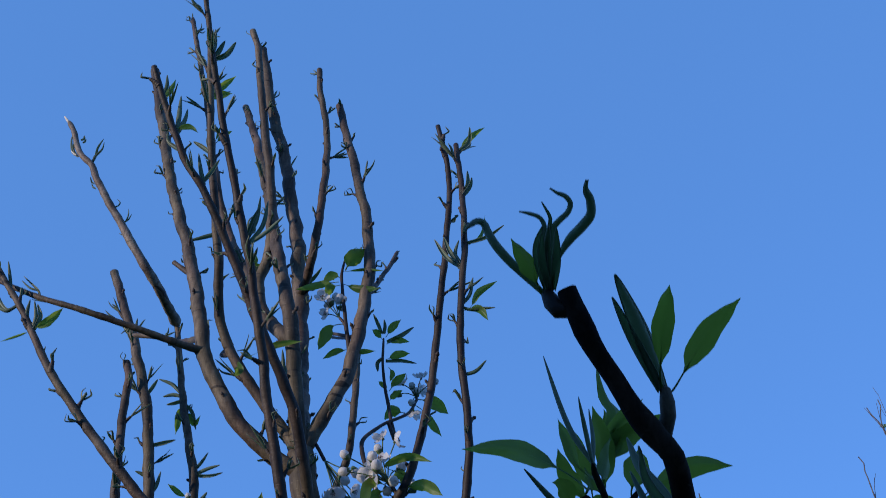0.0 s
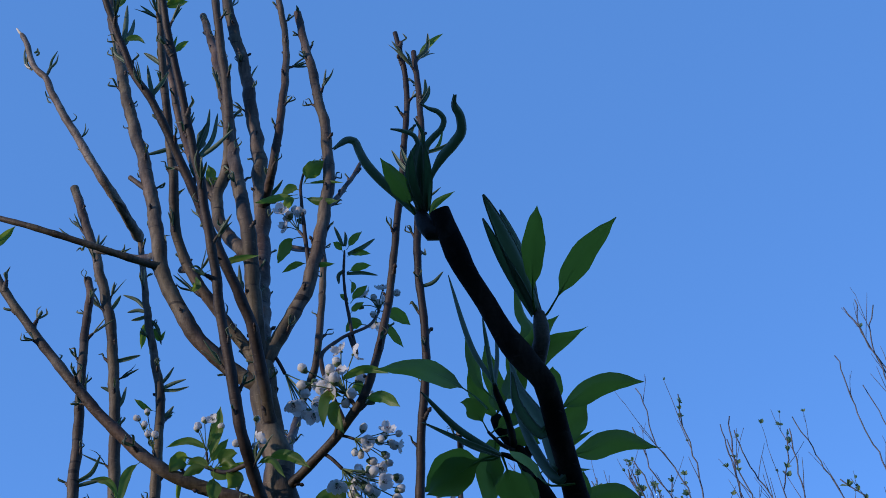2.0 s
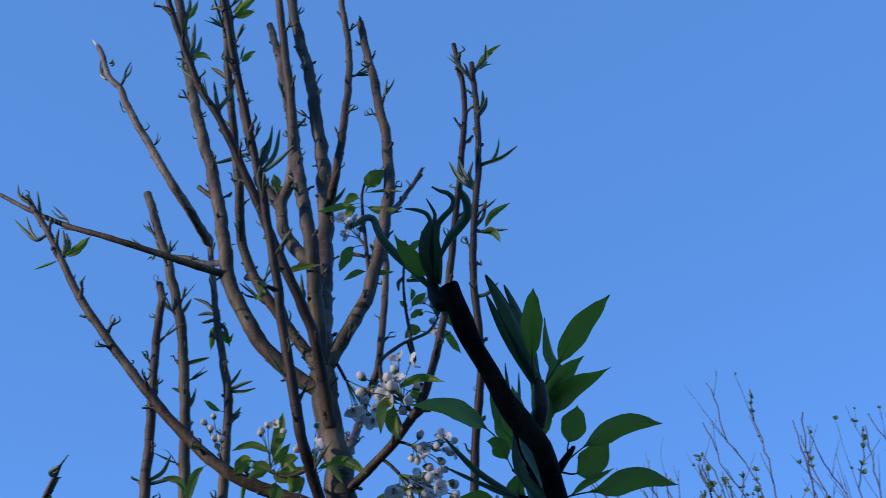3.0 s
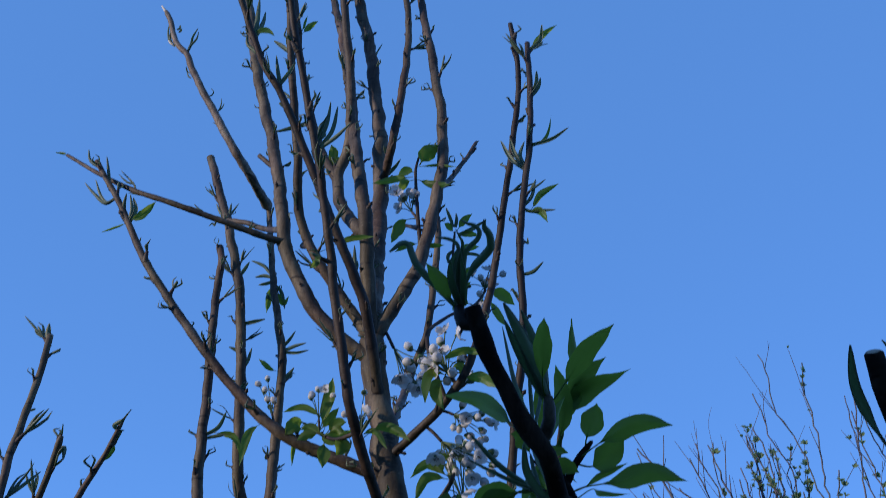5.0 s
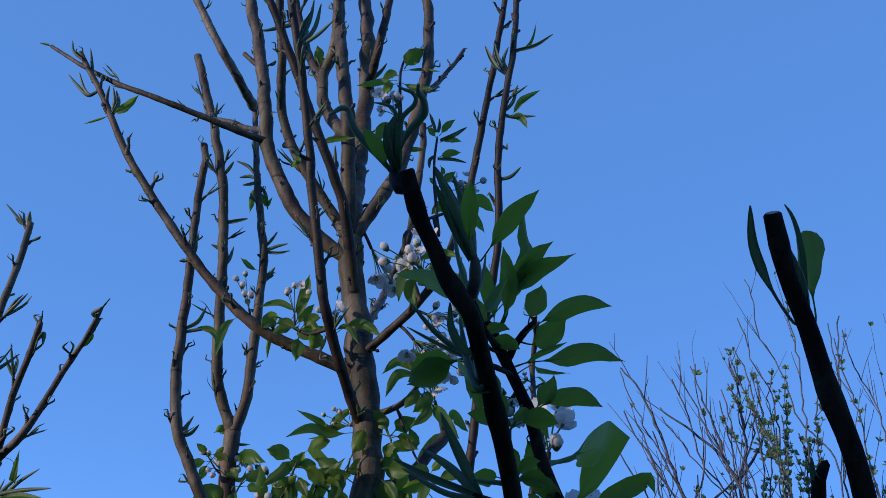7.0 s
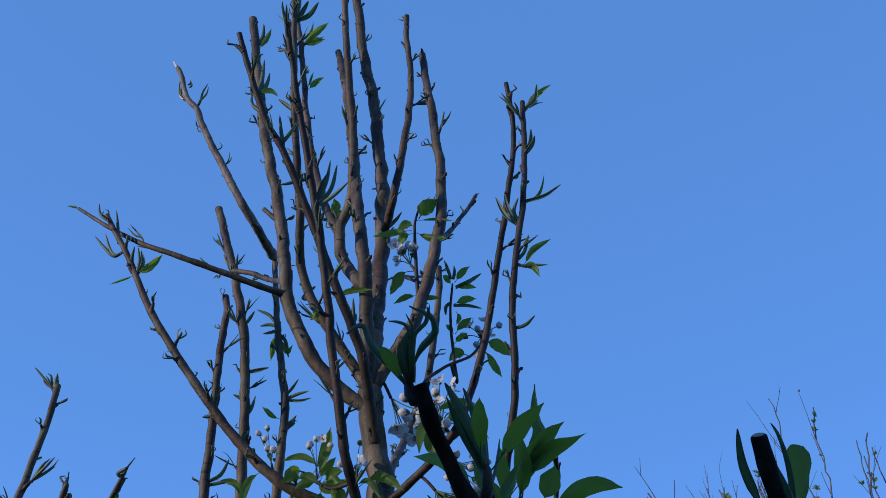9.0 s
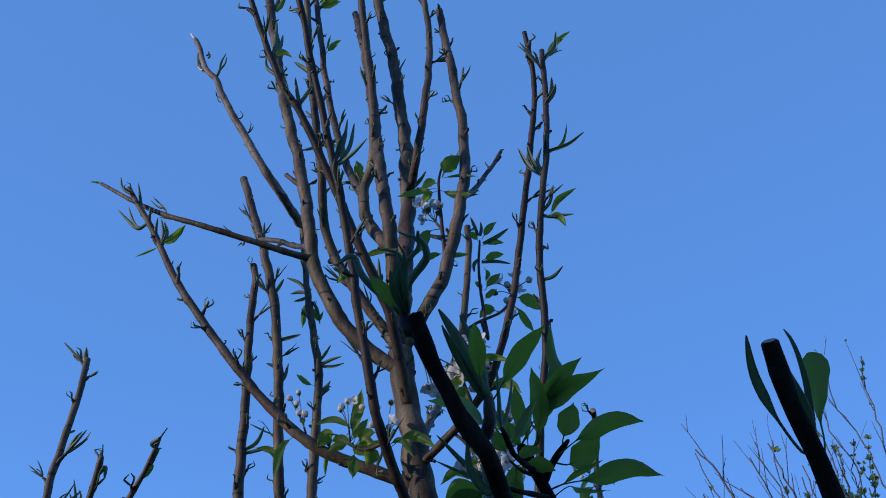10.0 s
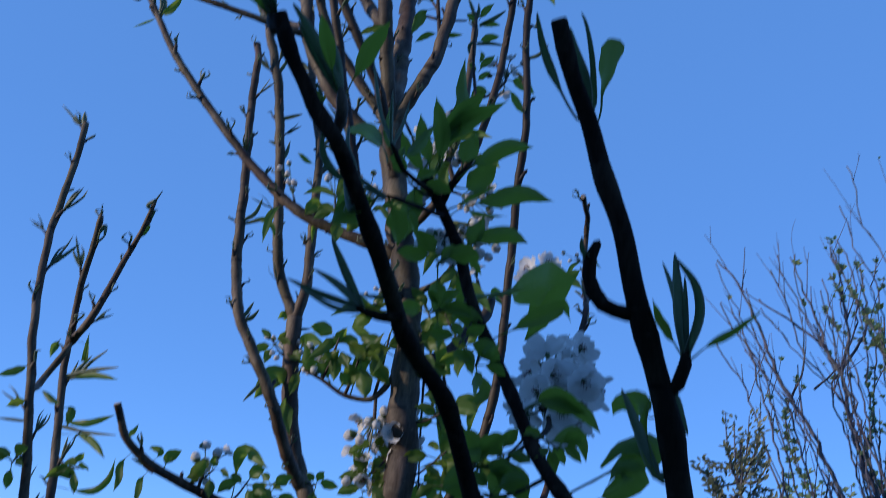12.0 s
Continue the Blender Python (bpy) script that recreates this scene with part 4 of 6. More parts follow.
leaf(N2, [(0.1321, 0.6632, 1.9240), (0.1546, 0.6632, 1.9605), (0.1541, 0.6726, 1.9772), (0.1529, 0.6820, 1.9967)], 0.0121, 0.6)
leaf(N2, [(0.1353, 0.6637, 1.9187), (0.1440, 0.6637, 1.9275), (0.1455, 0.6637, 1.9476), (0.1580, 0.6637, 1.9746), (0.1765, 0.6637, 1.9944)], 0.0184, 0.4)
leaf(N2, [(0.1353, 0.6637, 1.9187), (0.1449, 0.6637, 1.9263), (0.1493, 0.6627, 1.9518), (0.1703, 0.6618, 1.9722), (0.1943, 0.6609, 1.9842)], 0.0164, 0.45)
leaf(spurN5, [(0.1630, 0.6655, 1.9209), (0.1626, 0.6655, 1.9301), (0.1683, 0.6655, 1.9475), (0.1702, 0.6655, 1.9584)], 0.0189, 0.6)
leaf(spurN5, [(0.1555, 0.6655, 1.9150), (0.1746, 0.6561, 1.9274), (0.1972, 0.6467, 1.9376), (0.2207, 0.6373, 1.9338)], 0.0154, 0.5)
leaf(spurN5, [(0.1556, 0.6655, 1.9129), (0.1675, 0.6655, 1.9116), (0.1807, 0.6655, 1.9228), (0.1894, 0.6655, 1.9326)], 0.0203, 0.5)
leaf(N2, [(0.1515, 0.6658, 1.8916), (0.1625, 0.6658, 1.8969), (0.1855, 0.6705, 1.9032), (0.2087, 0.6752, 1.9132), (0.2341, 0.6799, 1.9085)], 0.0168, 0.45)
leaf(N2, [(0.1515, 0.6658, 1.8916), (0.1625, 0.6658, 1.8969), (0.1718, 0.6658, 1.9046), (0.1916, 0.6658, 1.9152)], 0.0063, 1)
leaf(N2, [(0.1544, 0.6657, 1.8860), (0.1664, 0.6657, 1.8952), (0.1739, 0.6845, 1.8995), (0.1948, 0.7033, 1.9042)], 0.0065, 1)
leaf(N2, [(0.1661, 0.6656, 1.8637), (0.1721, 0.6656, 1.8637), (0.1755, 0.6656, 1.8698), (0.1809, 0.6656, 1.8781), (0.1834, 0.6656, 1.8893)], 0.0157, 0.5)
leaf(N2, [(0.1661, 0.6656, 1.8637), (0.1721, 0.6656, 1.8637), (0.1868, 0.6656, 1.8725), (0.2019, 0.6656, 1.8755), (0.2191, 0.6656, 1.8688)], 0.0154, 0.5)
leaf(N2, [(0.1686, 0.6652, 1.8579), (0.1743, 0.6746, 1.8564), (0.1828, 0.6840, 1.8484)], 0.0099, 0.9)
leaf(spurN3, [(0.1303, 0.5833, 1.8691), (0.1076, 0.5739, 1.8812), (0.0896, 0.5645, 1.8972)], 0.0035, 2)
leaf(spurN3, [(0.1303, 0.5833, 1.8685), (0.1103, 0.5739, 1.8734), (0.0902, 0.5645, 1.8802)], 0.0025, 2)
leaf(spurN3, [(0.1303, 0.5833, 1.8685), (0.1162, 0.5833, 1.8737), (0.1030, 0.5833, 1.8810)], 0.0022, 2.2)
leaf(spurN3, [(0.1298, 0.5833, 1.8691), (0.1220, 0.5833, 1.8674), (0.1070, 0.5833, 1.8585), (0.0918, 0.5833, 1.8483)], 0.0198, 0.35)
leaf(spurN3, [(0.1297, 0.5833, 1.8685), (0.1265, 0.5865, 1.8679), (0.1086, 0.5896, 1.8670), (0.0906, 0.5927, 1.8531)], 0.0208, 0.4)
leaf(spurN3, [(0.1310, 0.5833, 1.8697), (0.1338, 0.5896, 1.8633), (0.1365, 0.5959, 1.8531), (0.1377, 0.6021, 1.8400)], 0.0189, 0.4)
leaf(spurN3, [(0.1407, 0.6022, 1.8709), (0.1447, 0.6022, 1.8613), (0.1500, 0.6022, 1.8488)], 0.0095, 0.7)
leaf(N2, [(0.1811, 0.6617, 1.8225), (0.2309, 0.7650, 1.8685), (0.2249, 0.7720, 1.8591), (0.2152, 0.7800, 1.8393), (0.2054, 0.7850, 1.8254)], 0.0400, 0.3)
leaf(N2, [(0.1725, 0.6642, 1.8460), (0.1676, 0.6642, 1.8418), (0.1737, 0.6736, 1.8330), (0.1705, 0.6830, 1.8196)], 0.0162, 0.5)
leaf(N2, [(0.1515, 0.6658, 1.8916), (0.1345, 0.6626, 1.9064), (0.1279, 0.6595, 1.8927), (0.1266, 0.6564, 1.8639)], 0.0178, 0.5)
leaf(N2, [(0.1386, 0.6641, 1.9132), (0.1367, 0.6610, 1.9312), (0.1317, 0.6579, 1.9467), (0.1270, 0.6547, 1.9691)], 0.0129, 0.5)
leaf(N2, [(0.1386, 0.6641, 1.9132), (0.1463, 0.6579, 1.9390), (0.1453, 0.6516, 1.9579), (0.1401, 0.6453, 1.9788)], 0.0145, 0.5)
leaf(N2, [(0.1398, 0.6641, 1.9136), (0.1270, 0.6579, 1.9294), (0.1210, 0.6516, 1.9351), (0.1163, 0.6453, 1.9494)], 0.0126, 0.6)
leaf(spurM, [(0.2914, 0.3692, 1.7573), (0.2890, 0.3662, 1.7588), (0.2877, 0.3632, 1.7641)], 0.0024, 2)
leaf(spurM2, [(0.3327, 0.3717, 1.7168), (0.3293, 0.3692, 1.7329), (0.3268, 0.3667, 1.7594)], 0.0048, 1.5)
leaf(spurM2, [(0.3340, 0.3717, 1.7169), (0.3391, 0.3701, 1.7337), (0.3368, 0.3684, 1.7466), (0.3278, 0.3667, 1.7574)], 0.0041, 1.8)
leaf(spurM2, [(0.3322, 0.3717, 1.7168), (0.3279, 0.3742, 1.7392), (0.3217, 0.3767, 1.7588)], 0.0030, 1.9)
leaf(spurM2, [(0.3331, 0.3717, 1.7168), (0.3322, 0.3692, 1.7282), (0.3313, 0.3667, 1.7495)], 0.0026, 1.9)
leaf(spurM2, [(0.3330, 0.3717, 1.7144), (0.3286, 0.3701, 1.7209), (0.3236, 0.3684, 1.7299), (0.3186, 0.3667, 1.7389)], 0.0062, 0.7)
leaf(spurM2, [(0.3330, 0.3717, 1.7132), (0.3421, 0.3684, 1.7213), (0.3518, 0.3651, 1.7282), (0.3614, 0.3617, 1.7345)], 0.0061, 1.2)
leaf(M, [(0.2856, 0.3605, 1.8170), (0.2819, 0.3607, 1.8191), (0.2754, 0.3606, 1.8295), (0.2710, 0.3605, 1.8390), (0.2659, 0.3559, 1.8508), (0.2622, 0.3435, 1.8630)], 0.0040, 1.5, stalk=0.3)
leaf(M, [(0.2870, 0.3625, 1.8215), (0.2887, 0.3680, 1.8300), (0.2880, 0.3650, 1.8406), (0.2868, 0.3615, 1.8505), (0.2846, 0.3598, 1.8611), (0.2823, 0.3601, 1.8688), (0.2799, 0.3611, 1.8738)], 0.0026, 1.9)
leaf(M, [(0.2875, 0.3629, 1.8192), (0.2912, 0.3629, 1.8200), (0.2916, 0.3679, 1.8372), (0.2928, 0.3729, 1.8529), (0.2941, 0.3779, 1.8704)], 0.0116, 0.3, blunt=True)
leaf(M, [(0.2875, 0.3629, 1.8192), (0.2851, 0.3625, 1.8371), (0.2789, 0.3622, 1.8541), (0.2752, 0.3619, 1.8662)], 0.0062, 1.6)
leaf(M, [(0.3307, 0.3690, 1.6696), (0.3231, 0.3690, 1.6670), (0.3145, 0.3665, 1.6839), (0.3081, 0.3640, 1.6991)], 0.0046, 1.8)
leaf(M, [(0.3315, 0.3682, 1.6638), (0.3243, 0.3682, 1.6648), (0.3178, 0.3707, 1.6850), (0.3193, 0.3732, 1.6995)], 0.0061, 1.2)
leaf(M, [(0.3260, 0.3713, 1.6928), (0.3198, 0.3713, 1.6898), (0.3147, 0.3780, 1.6966), (0.3064, 0.3847, 1.6962), (0.3039, 0.3913, 1.6936)], 0.0121, 0.6)
leaf(M, [(0.3246, 0.3717, 1.6986), (0.3283, 0.3717, 1.6999), (0.3321, 0.3767, 1.6918), (0.3351, 0.3817, 1.6860)], 0.0033, 1.5)
leaf(spurN4, [(0.1481, 0.5017, 1.7655), (0.1212, 0.5017, 1.7730), (0.1014, 0.5017, 1.7814)], 0.0040, 1.9)
leaf(spurN4, [(0.1498, 0.5030, 1.7653), (0.1322, 0.5030, 1.7793), (0.1169, 0.5030, 1.7884)], 0.0047, 1.8)
leaf(spurN4, [(0.1513, 0.5039, 1.7650), (0.1375, 0.5039, 1.7886), (0.1247, 0.5039, 1.8096)], 0.0057, 1.4)
leaf(spurN4, [(0.1649, 0.5102, 1.7638), (0.1640, 0.5102, 1.7737), (0.1515, 0.5048, 1.7739), (0.1445, 0.4993, 1.7735)], 0.0027, 2)
leaf(spurN4, [(0.1499, 0.5031, 1.7640), (0.1305, 0.5085, 1.7669), (0.1054, 0.5140, 1.7796)], 0.0032, 2)
leaf(twigX, [(-0.266, 1.579, 2.242), (-0.259, 1.579, 2.279), (-0.255, 1.579, 2.339)], 0.0232, 0.5)
leaf(twigX, [(-0.281, 1.595, 2.253), (-0.274, 1.595, 2.274), (-0.306, 1.595, 2.288), (-0.337, 1.595, 2.279)], 0.0145, 0.6)
leaf(twigX, [(-0.300, 1.615, 2.268), (-0.311, 1.605, 2.265), (-0.328, 1.595, 2.239)], 0.0286, 0.4)
leaf(twigX, [(-0.305, 1.619, 2.269), (-0.314, 1.619, 2.245), (-0.318, 1.619, 2.224), (-0.315, 1.619, 2.194)], 0.0114, 0.8)
leaf(twigX, [(-0.266, 1.579, 2.242), (-0.254, 1.579, 2.259), (-0.238, 1.579, 2.285)], 0.0171, 0.6)
leaf(twigX, [(-0.219, 1.528, 2.217), (-0.211, 1.523, 2.206), (-0.218, 1.518, 2.183)], 0.0287, 0.35)
leaf(twigX, [(-0.257, 1.569, 2.236), (-0.251, 1.569, 2.253), (-0.236, 1.569, 2.246), (-0.212, 1.569, 2.235)], 0.0149, 0.6)
leaf(limbL2, [(-0.367, 1.599, 2.264), (-0.388, 1.589, 2.237), (-0.392, 1.579, 2.176)], 0.0159, 0.5)
leaf(limbF, [(-0.182, 1.507, 2.207), (-0.184, 1.497, 2.222), (-0.173, 1.487, 2.238)], 0.0125, 0.7)
leaf(limbF, [(-0.182, 1.507, 2.204), (-0.151, 1.500, 2.225), (-0.127, 1.493, 2.222), (-0.096, 1.487, 2.201)], 0.0175, 0.5)
leaf(limbF, [(-0.184, 1.503, 2.208), (-0.154, 1.483, 2.214), (-0.127, 1.463, 2.179)], 0.0129, 0.5)
leaf(trunk, [(-0.134, 1.639, 2.102), (-0.194, 1.639, 2.087), (-0.207, 1.624, 2.094), (-0.245, 1.609, 2.106)], 0.0157, 0.5)
leaf(trunk, [(-0.130, 1.637, 2.087), (-0.188, 1.637, 2.078), (-0.219, 1.622, 2.080), (-0.255, 1.607, 2.059)], 0.0200, 0.4)
leaf(trunk, [(-0.134, 1.639, 2.102), (-0.186, 1.639, 2.093), (-0.178, 1.639, 2.109), (-0.154, 1.639, 2.128)], 0.0187, 0.5)
leaf(twigY, [(-0.046, 1.603, 2.165), (-0.050, 1.593, 2.144), (-0.062, 1.583, 2.116)], 0.0234, 0.5)
leaf(twigY, [(-0.048, 1.604, 2.162), (-0.033, 1.604, 2.158), (-0.026, 1.594, 2.139), (-0.048, 1.584, 2.111)], 0.0251, 0.5)
leaf(twigY, [(-0.041, 1.597, 2.176), (-0.081, 1.597, 2.178), (-0.098, 1.597, 2.136)], 0.0183, 0.5)
leaf(twigY, [(-0.041, 1.596, 2.177), (-0.083, 1.596, 2.200), (-0.109, 1.596, 2.175)], 0.0185, 0.5)
leaf(twigY, [(-0.040, 1.595, 2.180), (-0.058, 1.595, 2.187), (-0.065, 1.595, 2.207), (-0.044, 1.595, 2.216)], 0.0223, 0.5)
leaf(twigY, [(-0.052, 1.607, 2.157), (-0.028, 1.607, 2.140), (-0.027, 1.582, 2.105), (-0.045, 1.557, 2.079)], 0.0193, 0.5)
leaf(twigY, [(-0.052, 1.607, 2.157), (-0.018, 1.607, 2.131), (0.004, 1.582, 2.103), (0.035, 1.557, 2.067)], 0.0226, 0.4)
leaf(limbR1, [(-0.042, 1.569, 2.329), (-0.070, 1.569, 2.350), (-0.086, 1.554, 2.338), (-0.087, 1.539, 2.284)], 0.0221, 0.4)
leaf(limbR1, [(-0.045, 1.571, 2.324), (-0.064, 1.571, 2.336), (-0.075, 1.556, 2.319), (-0.056, 1.541, 2.274)], 0.0238, 0.4)
leaf(limbR1, [(-0.029, 1.561, 2.347), (-0.046, 1.561, 2.358), (-0.037, 1.561, 2.358), (-0.025, 1.561, 2.333)], 0.0169, 0.5)
leaf(limbR1, [(-0.025, 1.559, 2.357), (-0.061, 1.559, 2.372), (-0.028, 1.544, 2.382), (0.012, 1.529, 2.366)], 0.0158, 0.5)
leaf(limbR1, [(-0.036, 1.565, 2.338), (-0.001, 1.550, 2.338), (0.029, 1.535, 2.313)], 0.0220, 0.4)
leaf(twigV, [(-0.025, 1.794, 2.622), (0.005, 1.794, 2.615), (0.034, 1.794, 2.590)], 0.0272, 0.5)
leaf(twigV, [(-0.030, 1.773, 2.599), (-0.015, 1.773, 2.588), (-0.003, 1.773, 2.569), (0.022, 1.773, 2.533)], 0.0177, 0.6)
leaf(twigV, [(-0.044, 1.736, 2.561), (-0.066, 1.736, 2.565), (-0.080, 1.736, 2.548)], 0.0243, 0.5)
leaf(twigV2, [(-0.092, 1.745, 2.724), (-0.102, 1.745, 2.738), (-0.113, 1.745, 2.747)], 0.0148, 0.7)
leaf(twigV2, [(-0.094, 1.745, 2.737), (-0.102, 1.745, 2.758), (-0.112, 1.745, 2.782)], 0.0063, 1.6)
leaf(twigV2, [(-0.090, 1.745, 2.737), (-0.089, 1.745, 2.754), (-0.091, 1.745, 2.770)], 0.0063, 1.6)
leaf(twigV2, [(-0.086, 1.745, 2.729), (-0.075, 1.745, 2.749), (-0.058, 1.745, 2.770)], 0.0169, 0.6)
leaf(twigV2, [(-0.083, 1.745, 2.718), (-0.057, 1.745, 2.732), (-0.033, 1.745, 2.752)], 0.0084, 1.3)
leaf(twigV2, [(-0.084, 1.745, 2.714), (-0.066, 1.745, 2.721), (-0.040, 1.745, 2.719)], 0.0148, 0.6)
leaf(twigV2, [(-0.084, 1.745, 2.679), (-0.062, 1.745, 2.690), (-0.038, 1.745, 2.693)], 0.0169, 0.5)
leaf(twigV2, [(-0.084, 1.745, 2.676), (-0.055, 1.745, 2.677), (-0.026, 1.745, 2.671)], 0.0063, 1.4)
leaf(twigV2, [(-0.089, 1.745, 2.685), (-0.100, 1.745, 2.674), (-0.098, 1.745, 2.654)], 0.0074, 1.4)
leaf(twigV2, [(-0.078, 1.745, 2.663), (-0.071, 1.745, 2.650), (-0.075, 1.745, 2.631)], 0.0116, 0.7)
leaf(twigV2, [(-0.075, 1.745, 2.612), (-0.062, 1.745, 2.632), (-0.045, 1.745, 2.650)], 0.0169, 0.5)
leaf(twigV2, [(-0.078, 1.745, 2.611), (-0.087, 1.745, 2.625), (-0.096, 1.745, 2.633)], 0.0116, 0.7)
leaf(twigV2, [(-0.075, 1.745, 2.590), (-0.065, 1.745, 2.604), (-0.050, 1.745, 2.614)], 0.0137, 0.6)
leaf(twigW, [(-0.166, 1.690, 2.848), (-0.154, 1.680, 2.866), (-0.128, 1.670, 2.885)], 0.0352, 0.4)
leaf(twigW, [(-0.171, 1.690, 2.845), (-0.125, 1.680, 2.841), (-0.088, 1.670, 2.832)], 0.0091, 1)
leaf(twigW, [(-0.172, 1.688, 2.829), (-0.188, 1.688, 2.833), (-0.208, 1.688, 2.820)], 0.0210, 0.4)
leaf(twigW, [(-0.174, 1.687, 2.811), (-0.190, 1.687, 2.805), (-0.202, 1.687, 2.778)], 0.0208, 0.4)
leaf(twigW, [(-0.170, 1.687, 2.814), (-0.133, 1.677, 2.795), (-0.096, 1.667, 2.789)], 0.0171, 0.5)
leaf(twigW, [(-0.177, 1.688, 2.819), (-0.209, 1.698, 2.822), (-0.262, 1.708, 2.816)], 0.0177, 0.5)
leaf(twigW, [(-0.168, 1.691, 2.866), (-0.162, 1.691, 2.887), (-0.147, 1.691, 2.906)], 0.0086, 1.2)
leaf(twigW, [(-0.157, 1.683, 2.719), (-0.173, 1.683, 2.718), (-0.187, 1.683, 2.709), (-0.204, 1.683, 2.665)], 0.0270, 0.4)
leaf(twigW, [(-0.150, 1.681, 2.652), (-0.128, 1.681, 2.656), (-0.098, 1.681, 2.659)], 0.0122, 0.7)
leaf(twigW, [(-0.147, 1.681, 2.663), (-0.175, 1.681, 2.656), (-0.194, 1.681, 2.642)], 0.0145, 0.7)
leaf(stemB, [(-0.287, 1.894, 2.947), (-0.257, 1.869, 2.961), (-0.238, 1.844, 2.968)], 0.0083, 1.5)
leaf(limbQ, [(-0.341, 1.647, 2.614), (-0.290, 1.647, 2.645), (-0.256, 1.622, 2.640), (-0.220, 1.597, 2.628)], 0.0140, 0.5)
leaf(limbQ, [(-0.343, 1.645, 2.619), (-0.327, 1.620, 2.587), (-0.331, 1.595, 2.556)], 0.0170, 0.5)
leaf(stemH, [(-0.364, 1.739, 2.878), (-0.362, 1.739, 2.914), (-0.369, 1.739, 2.932)], 0.0223, 0.4)
leaf(stemH, [(-0.366, 1.739, 2.878), (-0.353, 1.739, 2.888), (-0.339, 1.739, 2.899)], 0.0221, 0.4)
leaf(limbL2, [(-0.679, 1.562, 2.630), (-0.696, 1.557, 2.653), (-0.697, 1.552, 2.687)], 0.0069, 1.6)
leaf(limbL2, [(-0.682, 1.562, 2.626), (-0.679, 1.557, 2.654), (-0.688, 1.552, 2.684)], 0.0069, 1.6)
leaf(limbL2, [(-0.682, 1.562, 2.626), (-0.675, 1.562, 2.657), (-0.686, 1.562, 2.684)], 0.0069, 1.6)
leaf(limbL2, [(-0.685, 1.561, 2.631), (-0.660, 1.556, 2.640), (-0.634, 1.551, 2.669)], 0.0168, 0.5)
leaf(limbL2, [(-0.682, 1.562, 2.630), (-0.701, 1.557, 2.616), (-0.727, 1.552, 2.600)], 0.0060, 1)
leaf(limbL2, [(-0.719, 1.560, 2.682), (-0.735, 1.560, 2.669), (-0.753, 1.560, 2.685), (-0.771, 1.560, 2.722)], 0.0062, 1.7)
leaf(limbL2, [(-0.719, 1.560, 2.682), (-0.737, 1.560, 2.669), (-0.765, 1.560, 2.690), (-0.791, 1.560, 2.715)], 0.0062, 1.7)
leaf(limbL2, [(-0.739, 1.559, 2.709), (-0.750, 1.559, 2.742), (-0.761, 1.559, 2.776)], 0.0055, 1.7)
leaf(limbL2, [(-0.764, 1.558, 2.745), (-0.793, 1.558, 2.766), (-0.802, 1.558, 2.792)], 0.0055, 1.7)
leaf(limbR2, [(0.064, 1.501, 2.758), (0.091, 1.501, 2.782), (0.102, 1.501, 2.832)], 0.0092, 1.2)
leaf(limbR2, [(0.064, 1.502, 2.767), (0.105, 1.492, 2.775), (0.134, 1.482, 2.793)], 0.0060, 1.5)
leaf(limbR2, [(0.058, 1.497, 2.633), (0.071, 1.497, 2.627), (0.090, 1.497, 2.662), (0.120, 1.497, 2.684)], 0.0132, 0.6)
leaf(limbR2, [(0.057, 1.497, 2.624), (0.071, 1.497, 2.625), (0.088, 1.497, 2.627), (0.103, 1.497, 2.604)], 0.0149, 0.5)
leaf(limbR2, [(0.058, 1.497, 2.633), (0.074, 1.497, 2.656), (0.079, 1.497, 2.692)], 0.0059, 1.5)
leaf(limbR2, [(0.058, 1.497, 2.633), (0.073, 1.497, 2.627), (0.093, 1.497, 2.629), (0.115, 1.497, 2.630)], 0.0058, 1.5)
leaf(limbR2, [(0.060, 1.499, 2.712), (0.033, 1.504, 2.740), (0.012, 1.509, 2.782)], 0.0076, 1.4)
leaf(limbR2, [(0.060, 1.499, 2.714), (0.039, 1.504, 2.753), (0.028, 1.509, 2.788)], 0.0076, 1.4)
leaf(limbR2, [(0.061, 1.499, 2.717), (0.050, 1.504, 2.746), (0.055, 1.509, 2.781)], 0.0068, 1.5)
leaf(limbR2, [(0.057, 1.523, 3.006), (0.075, 1.523, 3.030), (0.077, 1.523, 3.069)], 0.0074, 1.4)
leaf(limbR2, [(0.052, 1.523, 3.007), (0.081, 1.523, 3.044), (0.106, 1.523, 3.068)], 0.0137, 0.6)
leaf(limbR2, [(0.057, 1.511, 2.888), (0.069, 1.511, 2.908), (0.071, 1.511, 2.945)], 0.0079, 1.6)
leaf(limbR2, [(0.059, 1.510, 2.880), (0.074, 1.510, 2.907), (0.079, 1.510, 2.928)], 0.0079, 1.6)
leaf(limbR2, [(0.059, 1.501, 2.503), (0.082, 1.496, 2.508), (0.098, 1.491, 2.524)], 0.0056, 1.5)
leaf(limbL1, [(-0.641, 1.768, 3.401), (-0.633, 1.768, 3.438), (-0.637, 1.768, 3.482)], 0.0092, 1.4)
leaf(limbL1, [(-0.636, 1.766, 3.390), (-0.622, 1.766, 3.423), (-0.613, 1.766, 3.464)], 0.0156, 0.8)
leaf(limbE, [(-0.439, 1.378, 2.920), (-0.441, 1.378, 2.962), (-0.445, 1.378, 3.012)], 0.0079, 1.4)
leaf(limbE, [(-0.438, 1.378, 2.917), (-0.430, 1.378, 2.950), (-0.428, 1.378, 2.978)], 0.0078, 1.4)
leaf(limbE, [(-0.445, 1.375, 2.927), (-0.418, 1.375, 2.930), (-0.400, 1.375, 2.918)], 0.0128, 0.6)
